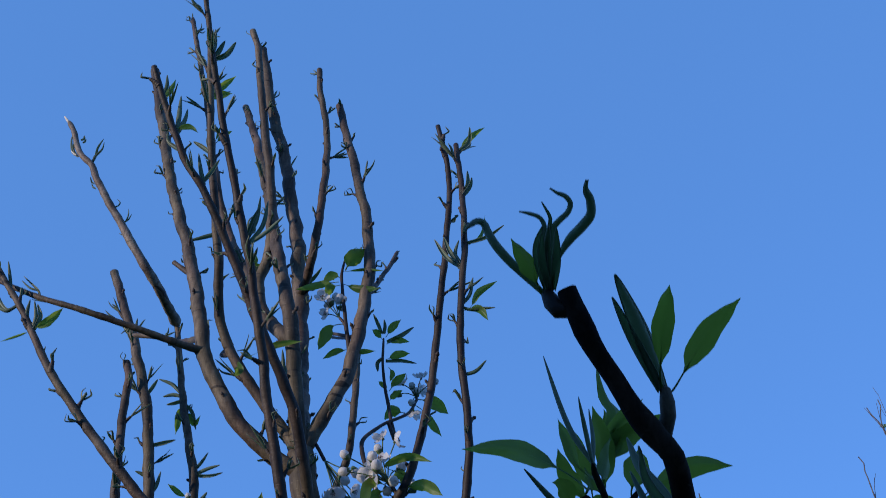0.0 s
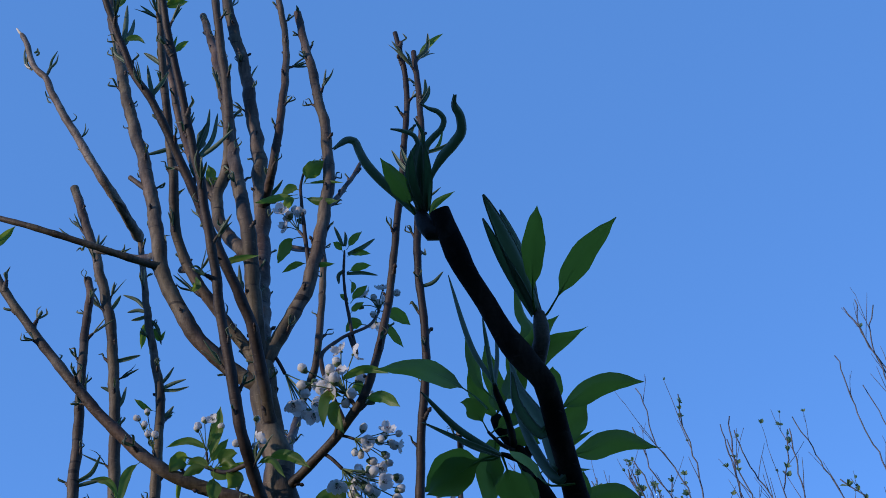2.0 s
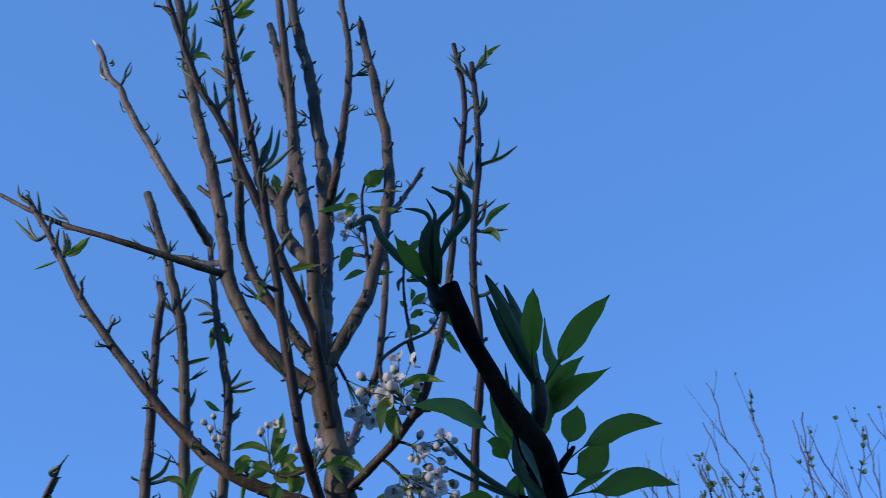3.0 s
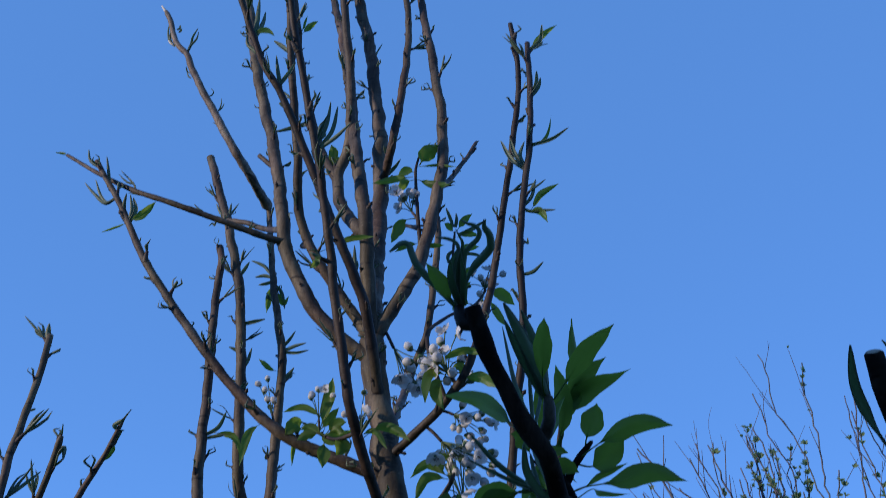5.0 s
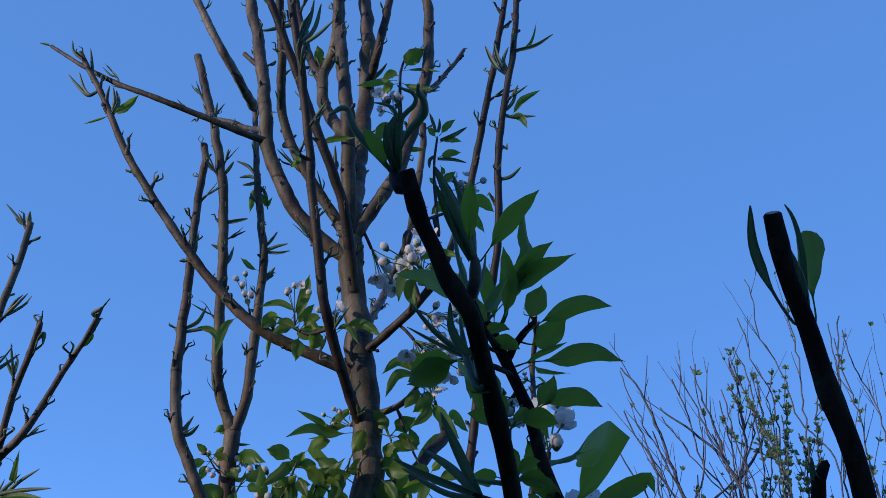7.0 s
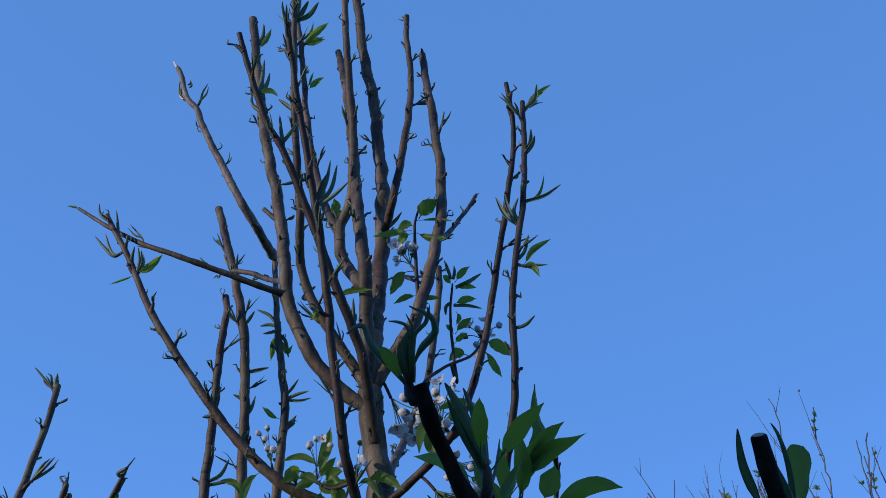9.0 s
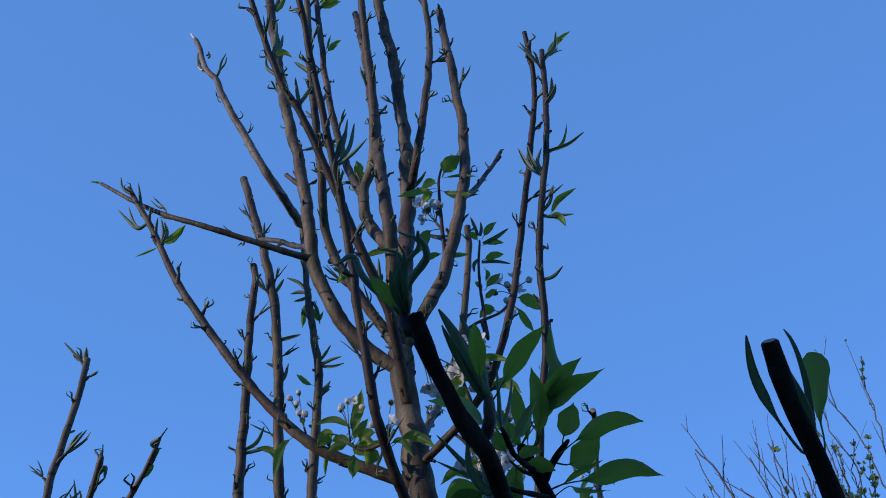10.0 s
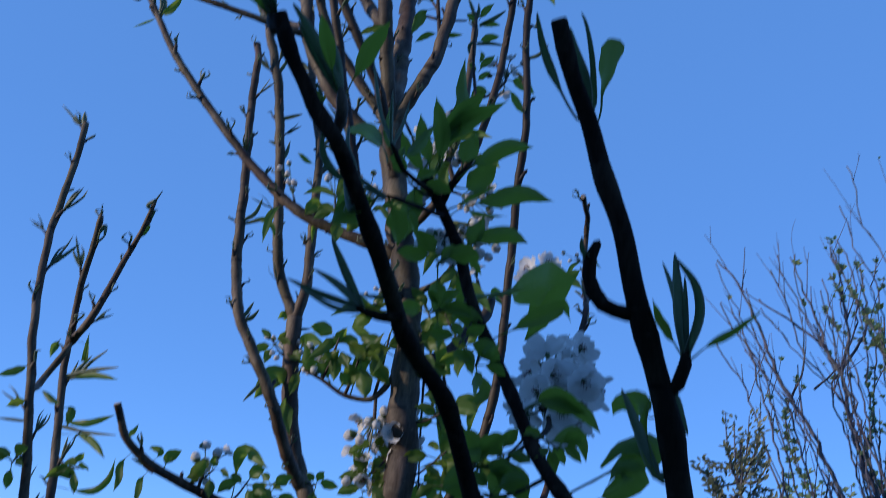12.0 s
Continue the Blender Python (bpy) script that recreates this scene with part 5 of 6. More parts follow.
leaf(limbE, [(-0.426, 1.391, 2.886), (-0.452, 1.391, 2.910), (-0.460, 1.391, 2.938)], 0.0070, 1.5)
leaf(limbE, [(-0.385, 1.415, 2.832), (-0.396, 1.415, 2.866), (-0.405, 1.415, 2.905)], 0.0070, 1.4)
leaf(limbE, [(-0.391, 1.415, 2.831), (-0.374, 1.415, 2.866), (-0.366, 1.415, 2.890)], 0.0070, 1.4)
leaf(limbF, [(-0.279, 1.343, 2.653), (-0.268, 1.343, 2.696), (-0.266, 1.343, 2.744)], 0.0065, 1.5)
leaf(limbF, [(-0.277, 1.345, 2.647), (-0.257, 1.345, 2.685), (-0.253, 1.345, 2.736)], 0.0064, 1.5)
leaf(limbF, [(-0.277, 1.345, 2.647), (-0.247, 1.335, 2.666), (-0.221, 1.325, 2.688)], 0.0063, 1.5)
leaf(limbF, [(-0.279, 1.343, 2.653), (-0.274, 1.343, 2.690), (-0.266, 1.343, 2.720)], 0.0071, 1.5)
leaf(limbQ, [(-0.427, 1.447, 3.173), (-0.416, 1.447, 3.204), (-0.408, 1.447, 3.236)], 0.0094, 1.4)
leaf(limbQ, [(-0.426, 1.445, 3.179), (-0.401, 1.445, 3.193), (-0.385, 1.445, 3.230)], 0.0094, 1.4)
leaf(limbQ, [(-0.429, 1.443, 3.185), (-0.425, 1.443, 3.217), (-0.430, 1.443, 3.266)], 0.0086, 1.4)
leaf(limbQ, [(-0.414, 1.501, 2.991), (-0.420, 1.501, 3.021), (-0.413, 1.501, 3.058)], 0.0084, 1.4)
leaf(limbQ, [(-0.413, 1.503, 2.985), (-0.429, 1.503, 3.000), (-0.449, 1.503, 3.016)], 0.0083, 1.4)
leaf(stemH, [(-0.561, 1.847, 3.485), (-0.541, 1.847, 3.527), (-0.539, 1.847, 3.566)], 0.0106, 1.2)
leaf(stemH, [(-0.559, 1.847, 3.479), (-0.532, 1.847, 3.516), (-0.496, 1.847, 3.560)], 0.0191, 0.5)
leaf(stemH, [(-0.561, 1.847, 3.485), (-0.529, 1.847, 3.493), (-0.496, 1.847, 3.499)], 0.0218, 0.4)
leaf(stemH, [(-0.514, 1.836, 3.327), (-0.512, 1.836, 3.354), (-0.507, 1.836, 3.381)], 0.0102, 1.2)
leaf(stemH, [(-0.513, 1.835, 3.321), (-0.497, 1.835, 3.344), (-0.478, 1.835, 3.362)], 0.0169, 0.7)
leaf(stemH, [(-0.441, 1.815, 3.045), (-0.488, 1.815, 3.030), (-0.514, 1.815, 3.022), (-0.530, 1.815, 3.021)], 0.0085, 1.5)
leaf(LT1, [(-0.715, 1.464, 2.330), (-0.724, 1.464, 2.353), (-0.725, 1.464, 2.372)], 0.0088, 1.6)
leaf(LT2, [(-0.696, 1.545, 2.168), (-0.685, 1.545, 2.184), (-0.680, 1.545, 2.163)], 0.0073, 1.6)
leaf(LT3, [(-0.591, 1.534, 2.214), (-0.596, 1.524, 2.218), (-0.576, 1.514, 2.228)], 0.0065, 1.7)
leaf(LT3, [(-0.621, 1.550, 2.158), (-0.602, 1.550, 2.184), (-0.605, 1.550, 2.200)], 0.0132, 0.8)
leaf(LT1, [(-0.663, 1.397, 1.895), (-0.679, 1.387, 1.881), (-0.704, 1.377, 1.868)], 0.0142, 0.5)
leaf(LT1, [(-0.654, 1.403, 1.835), (-0.664, 1.393, 1.834), (-0.680, 1.383, 1.823)], 0.0158, 0.5)
leaf(LT1, [(-0.656, 1.407, 1.806), (-0.676, 1.407, 1.807), (-0.706, 1.407, 1.807)], 0.0051, 1.4)
leaf(LT1, [(-0.656, 1.401, 1.850), (-0.640, 1.401, 1.855), (-0.605, 1.391, 1.838), (-0.588, 1.381, 1.833)], 0.0121, 0.6)
leaf(LT2, [(-0.739, 1.595, 1.968), (-0.757, 1.595, 1.972), (-0.764, 1.595, 1.948)], 0.0152, 0.5)
leaf(LT2, [(-0.716, 1.593, 1.861), (-0.698, 1.593, 1.857), (-0.698, 1.593, 1.828)], 0.0177, 0.5)
leaf(LT2, [(-0.714, 1.589, 1.835), (-0.657, 1.579, 1.833), (-0.597, 1.569, 1.851)], 0.0135, 0.5)
leaf(LT2, [(-0.713, 1.588, 1.827), (-0.648, 1.578, 1.819), (-0.588, 1.568, 1.817)], 0.0055, 1.5)
leaf(LT2, [(-0.713, 1.588, 1.827), (-0.664, 1.578, 1.818), (-0.667, 1.568, 1.803)], 0.0056, 1.5)
leaf(LT2, [(-0.729, 1.596, 1.915), (-0.668, 1.586, 1.929), (-0.615, 1.576, 1.935)], 0.0071, 1.4)
leaf(LT2, [(-0.728, 1.596, 1.908), (-0.665, 1.586, 1.919), (-0.610, 1.576, 1.913)], 0.0137, 0.6)
leaf(LT2, [(-0.729, 1.596, 1.915), (-0.709, 1.596, 1.915), (-0.677, 1.586, 1.943), (-0.643, 1.576, 1.964)], 0.0064, 1.4)
leaf(LT2, [(-0.732, 1.593, 1.982), (-0.700, 1.593, 1.975), (-0.687, 1.583, 1.942), (-0.684, 1.573, 1.991)], 0.0130, 0.6)
leaf(LT2, [(-0.709, 1.586, 1.813), (-0.667, 1.586, 1.814), (-0.631, 1.576, 1.801), (-0.598, 1.566, 1.776)], 0.0152, 0.5)
leaf(LT2, [(-0.688, 1.567, 1.743), (-0.650, 1.567, 1.746), (-0.676, 1.557, 1.747), (-0.692, 1.547, 1.730)], 0.0208, 0.5)
leaf(LT2, [(-0.681, 1.560, 1.723), (-0.608, 1.560, 1.720), (-0.576, 1.550, 1.740), (-0.564, 1.540, 1.777)], 0.0131, 0.6)
leaf(LT4, [(-0.535, 1.548, 1.795), (-0.556, 1.548, 1.770), (-0.549, 1.538, 1.741), (-0.549, 1.528, 1.722)], 0.0147, 0.5)
leaf(LT4, [(-0.511, 1.571, 1.772), (-0.527, 1.571, 1.748), (-0.522, 1.561, 1.728), (-0.520, 1.551, 1.709)], 0.0148, 0.5)
leaf(LT4, [(-0.496, 1.582, 1.771), (-0.490, 1.582, 1.790), (-0.470, 1.582, 1.804)], 0.0209, 0.4)
leaf(LT4, [(-0.515, 1.568, 1.776), (-0.500, 1.568, 1.796), (-0.517, 1.568, 1.802), (-0.524, 1.568, 1.799)], 0.0132, 0.5)
leaf(LT4, [(-0.459, 1.611, 1.750), (-0.441, 1.586, 1.767), (-0.414, 1.561, 1.789)], 0.0241, 0.4)
leaf(LT4, [(-0.402, 1.650, 1.727), (-0.396, 1.650, 1.741), (-0.380, 1.625, 1.815), (-0.320, 1.600, 1.789)], 0.0262, 0.4)
leaf(LT4, [(-0.548, 1.532, 1.813), (-0.525, 1.507, 1.816), (-0.504, 1.482, 1.826)], 0.0109, 0.8)
leaf(S0, [(-0.457, 2.000, 1.990), (-0.481, 1.975, 2.021), (-0.512, 1.950, 1.966)], 0.0512, 0.35)
leaf(S0, [(-0.454, 2.000, 1.999), (-0.451, 1.975, 1.958), (-0.424, 1.950, 1.897)], 0.0297, 0.5)
leaf(S0, [(-0.469, 2.000, 2.087), (-0.450, 2.000, 2.085), (-0.426, 1.975, 2.104), (-0.378, 1.950, 2.089)], 0.0304, 0.4)
leaf(S2, [(-0.459, 1.852, 1.983), (-0.474, 1.852, 1.965), (-0.493, 1.852, 1.941)], 0.0064, 1.4)
leaf(S0, [(-0.465, 2.000, 2.059), (-0.433, 2.000, 2.061), (-0.430, 2.000, 2.080)], 0.0120, 0.8)
leaf(twigZ, [(-0.249, 1.581, 1.944), (-0.266, 1.566, 1.957), (-0.274, 1.551, 2.001)], 0.0208, 0.5)
leaf(twigZ, [(-0.230, 1.589, 1.935), (-0.239, 1.574, 1.960), (-0.214, 1.559, 1.987)], 0.0319, 0.4)
leaf(twigZ, [(-0.216, 1.594, 1.928), (-0.196, 1.579, 1.955), (-0.203, 1.564, 1.970)], 0.0318, 0.4)
leaf(twigZ, [(-0.197, 1.600, 1.921), (-0.181, 1.585, 1.977), (-0.144, 1.570, 2.024)], 0.0282, 0.4)
leaf(twigZ, [(-0.122, 1.622, 1.989), (-0.211, 1.622, 2.044), (-0.189, 1.607, 2.061), (-0.214, 1.592, 2.055)], 0.0251, 0.4)
leaf(twigZ, [(-0.260, 1.576, 1.947), (-0.233, 1.576, 2.010), (-0.236, 1.561, 1.996), (-0.265, 1.546, 1.961)], 0.0224, 0.5)
leaf(twigX, [(-0.273, 1.587, 2.249), (-0.250, 1.587, 2.233), (-0.210, 1.587, 2.251)], 0.0239, 0.5)
leaf(Rs, [(0.125, 2.158, 2.371), (0.098, 2.158, 2.352), (0.087, 2.158, 2.313)], 0.0124, 0.8)
leaf(Rs, [(0.122, 2.158, 2.372), (0.141, 2.158, 2.373), (0.162, 2.158, 2.350)], 0.0080, 1.2)
leaf(Rs, [(0.126, 2.148, 2.349), (0.099, 2.148, 2.324), (0.125, 2.148, 2.299)], 0.0246, 0.4)
leaf(twigY, [(-0.105, 1.629, 2.119), (-0.044, 1.629, 1.977), (-0.065, 1.629, 1.985), (-0.110, 1.629, 1.953)], 0.0286, 0.4)
leaf(twigY, [(-0.082, 1.621, 2.130), (-0.044, 1.621, 2.073), (-0.072, 1.621, 2.062), (-0.093, 1.621, 2.031)], 0.0250, 0.5)
leaf(limbR3, [(-0.052, 1.695, 2.036), (0.014, 1.695, 1.967), (0.002, 1.670, 1.931), (0.002, 1.645, 1.879)], 0.0281, 0.4)
leaf(limbR3, [(-0.091, 1.660, 2.002), (-0.021, 1.660, 1.805), (-0.038, 1.635, 1.827), (-0.069, 1.610, 1.812)], 0.0238, 0.5)
leaf(limbR3, [(-0.015, 1.795, 2.156), (0.001, 1.770, 2.165), (0.031, 1.745, 2.130)], 0.0254, 0.5)
leaf(limbR3, [(-0.014, 1.790, 2.149), (-0.020, 1.765, 2.122), (-0.052, 1.740, 2.074)], 0.0232, 0.5)
leaf(N2, [(0.2275, 0.6372, 1.7366), (0.2502, 0.6372, 1.7469), (0.2693, 0.6372, 1.7408), (0.2832, 0.6372, 1.7269)], 0.0118, 0.5)
leaf(N2, [(0.2275, 0.6372, 1.7366), (0.2426, 0.6372, 1.7464), (0.2538, 0.6372, 1.7472), (0.2731, 0.6372, 1.7392)], 0.0183, 0.5)
leaf(N2, [(0.1980, 0.6550, 1.7893), (0.2435, 0.6550, 1.8147), (0.2511, 0.6550, 1.8193), (0.2560, 0.6550, 1.8072)], 0.0144, 0.5)
leaf(N2, [(0.2413, 0.6246, 1.7112), (0.2569, 0.6246, 1.7190), (0.2676, 0.6246, 1.7235), (0.2760, 0.6246, 1.7061)], 0.0115, 0.5)
leaf(N2, [(0.2627, 0.6034, 1.6789), (0.3179, 0.6034, 1.7171), (0.2975, 0.6034, 1.7154), (0.2862, 0.6034, 1.7006)], 0.0223, 0.5)
leaf(N2, [(0.2688, 0.5973, 1.6698), (0.3088, 0.5973, 1.6949), (0.2984, 0.5973, 1.7008), (0.2922, 0.5973, 1.6901)], 0.0183, 0.5)
# blossom clusters
blossoms(trunk, (-0.111, 1.627, 1.854), (-0.117, 1.627, 1.861), 0.0319, 5, 4, 0.0375)
blossoms(trunk, (-0.110, 1.627, 1.807), (-0.146, 1.627, 1.789), 0.0242, 4, 4, 0.0335)
blossoms(S0, (-0.470, 2.000, 2.114), (-0.435, 2.000, 2.110), 0.0241, 2, 6, 0.0289)
blossoms(twigB, (0.213, 0.849, 1.798), (0.215, 0.849, 1.798), 0.0200, 10, 0, 0.0360)
blossoms(twigB, (0.198, 0.906, 1.830), (0.223, 0.906, 1.829), 0.0255, 9, 0, 0.0362)
blossoms(twigB, (0.224, 0.802, 1.774), (0.221, 0.802, 1.766), 0.0169, 5, 0, 0.0310)
blossoms(twigB, (0.218, 0.831, 1.789), (0.254, 0.831, 1.802), 0.0127, 2, 1, 0.0302)
blossoms(twigB, (0.180, 1.029, 1.896), (0.180, 1.029, 1.960), 0.0186, 4, 1, 0.0323)
blossoms(limbR1, (-0.042, 1.569, 2.329), (-0.077, 1.569, 2.376), 0.0402, 7, 9, 0.0345)
blossoms(limbR1, (-0.096, 1.605, 2.270), (-0.024, 1.605, 2.209), 0.0428, 7, 14, 0.0316)
blossoms(limbR1, (-0.073, 1.589, 2.290), (-0.011, 1.589, 2.277), 0.0262, 3, 14, 0.0262)
blossoms(limbL2, (-0.349, 1.602, 2.251), (-0.368, 1.597, 2.307), 0.0235, 0, 6, 0.0235)
blossoms(twigX, (-0.266, 1.579, 2.242), (-0.273, 1.575, 2.288), 0.0248, 1, 4, 0.0229)
blossoms(limbF, (-0.182, 1.507, 2.204), (-0.183, 1.500, 2.259), 0.0199, 1, 5, 0.0236)
blossoms(trunk, (-0.130, 1.637, 2.087), (-0.184, 1.637, 2.102), 0.0205, 0, 7, 0.0167)
blossoms(twigV, (-0.026, 1.787, 2.614), (-0.027, 1.787, 2.636), 0.0275, 4, 5, 0.0298)
blossoms(twigW, (-0.156, 1.683, 2.713), (-0.185, 1.683, 2.758), 0.0207, 3, 4, 0.0298)
blossoms(S0, (-0.466, 2.000, 2.059), (-0.500, 2.000, 2.094), 0.0339, 1, 9, 0.0266)
blossoms(twigZ, (-0.156, 1.611, 1.923), (-0.149, 1.611, 1.842), 0.0372, 6, 5, 0.0372)
blossoms(twigZ, (-0.245, 1.584, 1.941), (-0.249, 1.584, 1.972), 0.0247, 2, 5, 0.0247)
blossoms(LT4, (-0.446, 1.619, 1.746), (-0.433, 1.619, 1.810), 0.0250, 3, 5, 0.0327)
blossoms(N2, (0.1598, 0.6656, 1.8753), (0.1495, 0.6656, 1.8640), 0.0106, 3, 3, 0.0163)
blossoms(Rs, (0.126, 2.151, 2.356), (0.098, 2.151, 2.370), 0.0175, 0, 6, 0.0175)
blossoms(limbR3, (-0.014, 1.771, 2.123), (-0.065, 1.771, 2.267), 0.0309, 4, 4, 0.0370)
blossoms(limbD, (-0.202, 1.675, 2.484), (-0.141, 1.675, 2.384), 0.0248, 4, 4, 0.0352)
# clusters of leaves
cluster(trunk, (-0.111, 1.627, 1.823), (-0.158, 1.607, 1.841), 5, 0.0428)
cluster(trunk, (-0.110, 1.628, 1.791), (-0.157, 1.608, 1.767), 6, 0.0458)
cluster(trunk, (-0.110, 1.627, 1.807), (-0.009, 1.607, 1.790), 6, 0.0452)
cluster(S0, (-0.413, 2.000, 1.830), (-0.468, 1.980, 1.796), 5, 0.0458)
cluster(twigZ, (-0.245, 1.584, 1.941), (-0.219, 1.564, 2.008), 6, 0.0566)
cluster(twigZ, (-0.206, 1.597, 1.920), (-0.181, 1.577, 1.994), 6, 0.0604)
cluster(twigZ, (-0.159, 1.611, 1.923), (-0.140, 1.591, 2.029), 5, 0.0609)
cluster(twigX, (-0.259, 1.571, 2.237), (-0.248, 1.551, 2.225), 5, 0.0509)
cluster(trunk, (-0.111, 1.627, 1.854), (-0.159, 1.607, 1.785), 7, 0.0552)
cluster(trunk, (-0.112, 1.626, 1.886), (-0.023, 1.606, 1.916), 6, 0.0574)
cluster(trunk, (-0.113, 1.626, 1.933), (-0.091, 1.606, 2.037), 6, 0.0592)
cluster(twigY, (-0.104, 1.628, 2.120), (-0.080, 1.608, 2.068), 6, 0.0576)
cluster(twigY, (-0.082, 1.621, 2.130), (0.007, 1.601, 1.993), 5, 0.0523)
cluster(limbR3, (-0.091, 1.660, 2.002), (-0.045, 1.640, 1.883), 6, 0.0564)
cluster(limbR3, (-0.072, 1.678, 2.019), (0.015, 1.658, 1.826), 7, 0.0559)
cluster(S0, (-0.466, 2.000, 2.059), (-0.509, 1.980, 2.100), 5, 0.0481)
cluster(S0, (-0.459, 2.000, 2.004), (-0.426, 1.980, 2.057), 5, 0.0545)
cluster(LT4, (-0.405, 1.649, 1.728), (-0.362, 1.629, 1.770), 6, 0.0495)
cluster(LT4, (-0.461, 1.608, 1.753), (-0.408, 1.588, 1.779), 5, 0.0470)
cluster(LT2, (-0.699, 1.577, 1.778), (-0.636, 1.557, 1.755), 5, 0.0454)
cluster(LT1, (-0.649, 1.413, 1.776), (-0.653, 1.393, 1.738), 5, 0.0415)
cluster(N2, (0.2219, 0.6411, 1.7475), (0.2576, 0.6223, 1.7118), 6, 0.0217)
cluster(N2, (0.1636, 0.6656, 1.8697), (0.1561, 0.6468, 1.8415), 5, 0.0306)
cluster(N2, (0.1815, 0.6618, 1.8227), (0.1570, 0.6430, 1.8058), 6, 0.0300)
cluster(N2, (0.1862, 0.6599, 1.8114), (0.1805, 0.6411, 1.7823), 5, 0.0277)
cluster(N2, (0.1946, 0.6562, 1.7945), (0.1946, 0.6374, 1.7663), 4, 0.0265)
cluster(N2, (0.2388, 0.6270, 1.7165), (0.2059, 0.6082, 1.6939), 6, 0.0352)
cluster(N2, (0.2538, 0.6129, 1.6930), (0.2106, 0.5941, 1.6751), 5, 0.0334)
cluster(trunk, (-0.110, 1.628, 1.791), (-0.025, 1.608, 1.843), 6, 0.0512)
cluster(limbR3, (-0.091, 1.660, 2.002), (-0.071, 1.640, 1.779), 6, 0.0518)
cluster(S0, (-0.413, 2.000, 1.830), (-0.361, 1.980, 1.805), 5, 0.0499)
cluster(LT4, (-0.359, 1.682, 1.706), (-0.332, 1.662, 1.758), 6, 0.0482)
cluster(N2, (0.2360, 0.6299, 1.7212), (0.2200, 0.6110, 1.7024), 7, 0.0246)
cluster(N2, (0.1448, 0.6646, 1.9026), (0.1269, 0.6458, 1.9073), 4, 0.0317)

# ---- the bare trees farther off ----
def far_tree(place, label):
    tree = thing("bare_tree", place, label, "tree", "bare trees beyond the pear trees")
    tree["count"] = 0
    return tree


def rod(tree, points, leaves, stout=0.0):
    """One long rod of a far tree, from the ground to its tip, with side twigs and a few opening leaves."""
    tree["count"] += 1
    rng = random.Random(tree["count"] * 31 + int(abs(tree.location.x) * 100))
    home = tree.location.copy()
    foot = Vector((rng.uniform(-0.12, 0.12), rng.uniform(-0.12, 0.12), 0))
    low = Vector(points[0]) - home
    upper = [Vector(p) - home for p in points]
    points = ([foot, foot.lerp(low, 0.5) + Vector((0, 0, 0.12))] if not stout or stout > 0.02 else []) + upper
    verts, faces, index = [], [], []

    def tuft(q, d, size):
        for _ in range(rng.randint(4, 7)):
            w = Vector((rng.uniform(-1, 1), rng.uniform(-1, 1), rng.uniform(-0.2, 1))).normalized()
            tip = q + (w + d * 0.6).normalized() * size
            blade(verts, faces, index, [q, q.lerp(tip, 0.35), q.lerp(tip, 0.7), tip], size * 0.6, 0.5, Vector((0.3, -0.8, 0.5)), 1, 2, 0.05)

    def twig(q, d, long, r, depth):
        n = max(4, int(long / 0.08))
        line = [q.copy()]
        for _ in range(n):
            d = (d + Vector((rng.gauss(0, 0.05), rng.gauss(0, 0.05), rng.gauss(0.03, 0.03)))).normalized()
            line.append(line[-1] + d * long / n)
        sweep(verts, faces, index, line, [r * (1 - 0.45 * i / n) for i in range(n + 1)], 5, 0)
        for i in range(1, n + 1):
            if rng.random() < leaves * 0.7:
                tuft(line[i], d, rng.uniform(0.022, 0.045))
            if depth < 1 and rng.random() < 0.12:
                side = Vector((rng.uniform(-1, 1), rng.uniform(-1, 1), 0.6)).normalized()
                twig(line[i], (d + side * 0.5).normalized(), long * rng.uniform(0.25, 0.5), r * 0.7, depth + 1)

    line = spline(points, 0.06)
    n = len(line)
    for i in range(2, n):
        line[i] = line[i] + Vector((rng.gauss(0, 0.006), rng.gauss(0, 0.006), 0))
    thick = stout or rng.uniform(0.010, 0.014)
    radii = [thick * (1 - 0.66 * (i / n) ** 0.8) for i in range(n)]
    sweep(verts, faces, index, line, radii, 6, 0)
    for i in range(int(n * 0.4), n - 1):
        d = (line[i + 1] - line[i]).normalized()
        if rng.random() < 0.24:
            side = Vector((rng.uniform(-1, 1), rng.uniform(-1, 1), 0.3)).normalized()
            twig(line[i], (d + side * 0.55).normalized(), rng.uniform(0.1, 0.38), radii[i] * 0.65, 0)
        for _ in range(1 + (leaves > 0.45)):
            if rng.random() < leaves:
                tuft(line[i] + Vector((rng.gauss(0, 0.006), rng.gauss(0, 0.006), rng.gauss(0, 0.01))), d, rng.uniform(0.028, 0.055))
    part("stem", mesh_of("stem", verts, faces, [HAZY_FAR_BARK, FAR_LEAF], index), tree)


thicket = far_tree((2.1, 7.3, 0), "bare many-stemmed tree with thin rods and yellow-green leaf buds")
leafy = far_tree((3.4, 7.5, 0), "bare many-stemmed tree with yellow-green opening leaves")
rods = far_tree((1.7, 6.9, 0), "low bare tree with a few thin pinkish rods")
# rods of the trees farther off
rod(thicket, [(2.05, 7.00, 3.38), (1.99, 7.00, 3.60), (1.82, 7.00, 3.75), (1.76, 7.00, 3.90), (1.71, 7.00, 4.05), (1.64, 7.00, 4.21), (1.53, 7.00, 4.41), (1.50, 7.00, 4.63), (1.45, 7.00, 4.81)], 0.02)
rod(thicket, [(1.77, 7.20, 3.33), (1.71, 7.20, 3.56), (1.70, 7.20, 3.79), (1.65, 7.20, 4.03), (1.54, 7.20, 4.23), (1.49, 7.20, 4.40), (1.42, 7.20, 4.59)], 0.05)
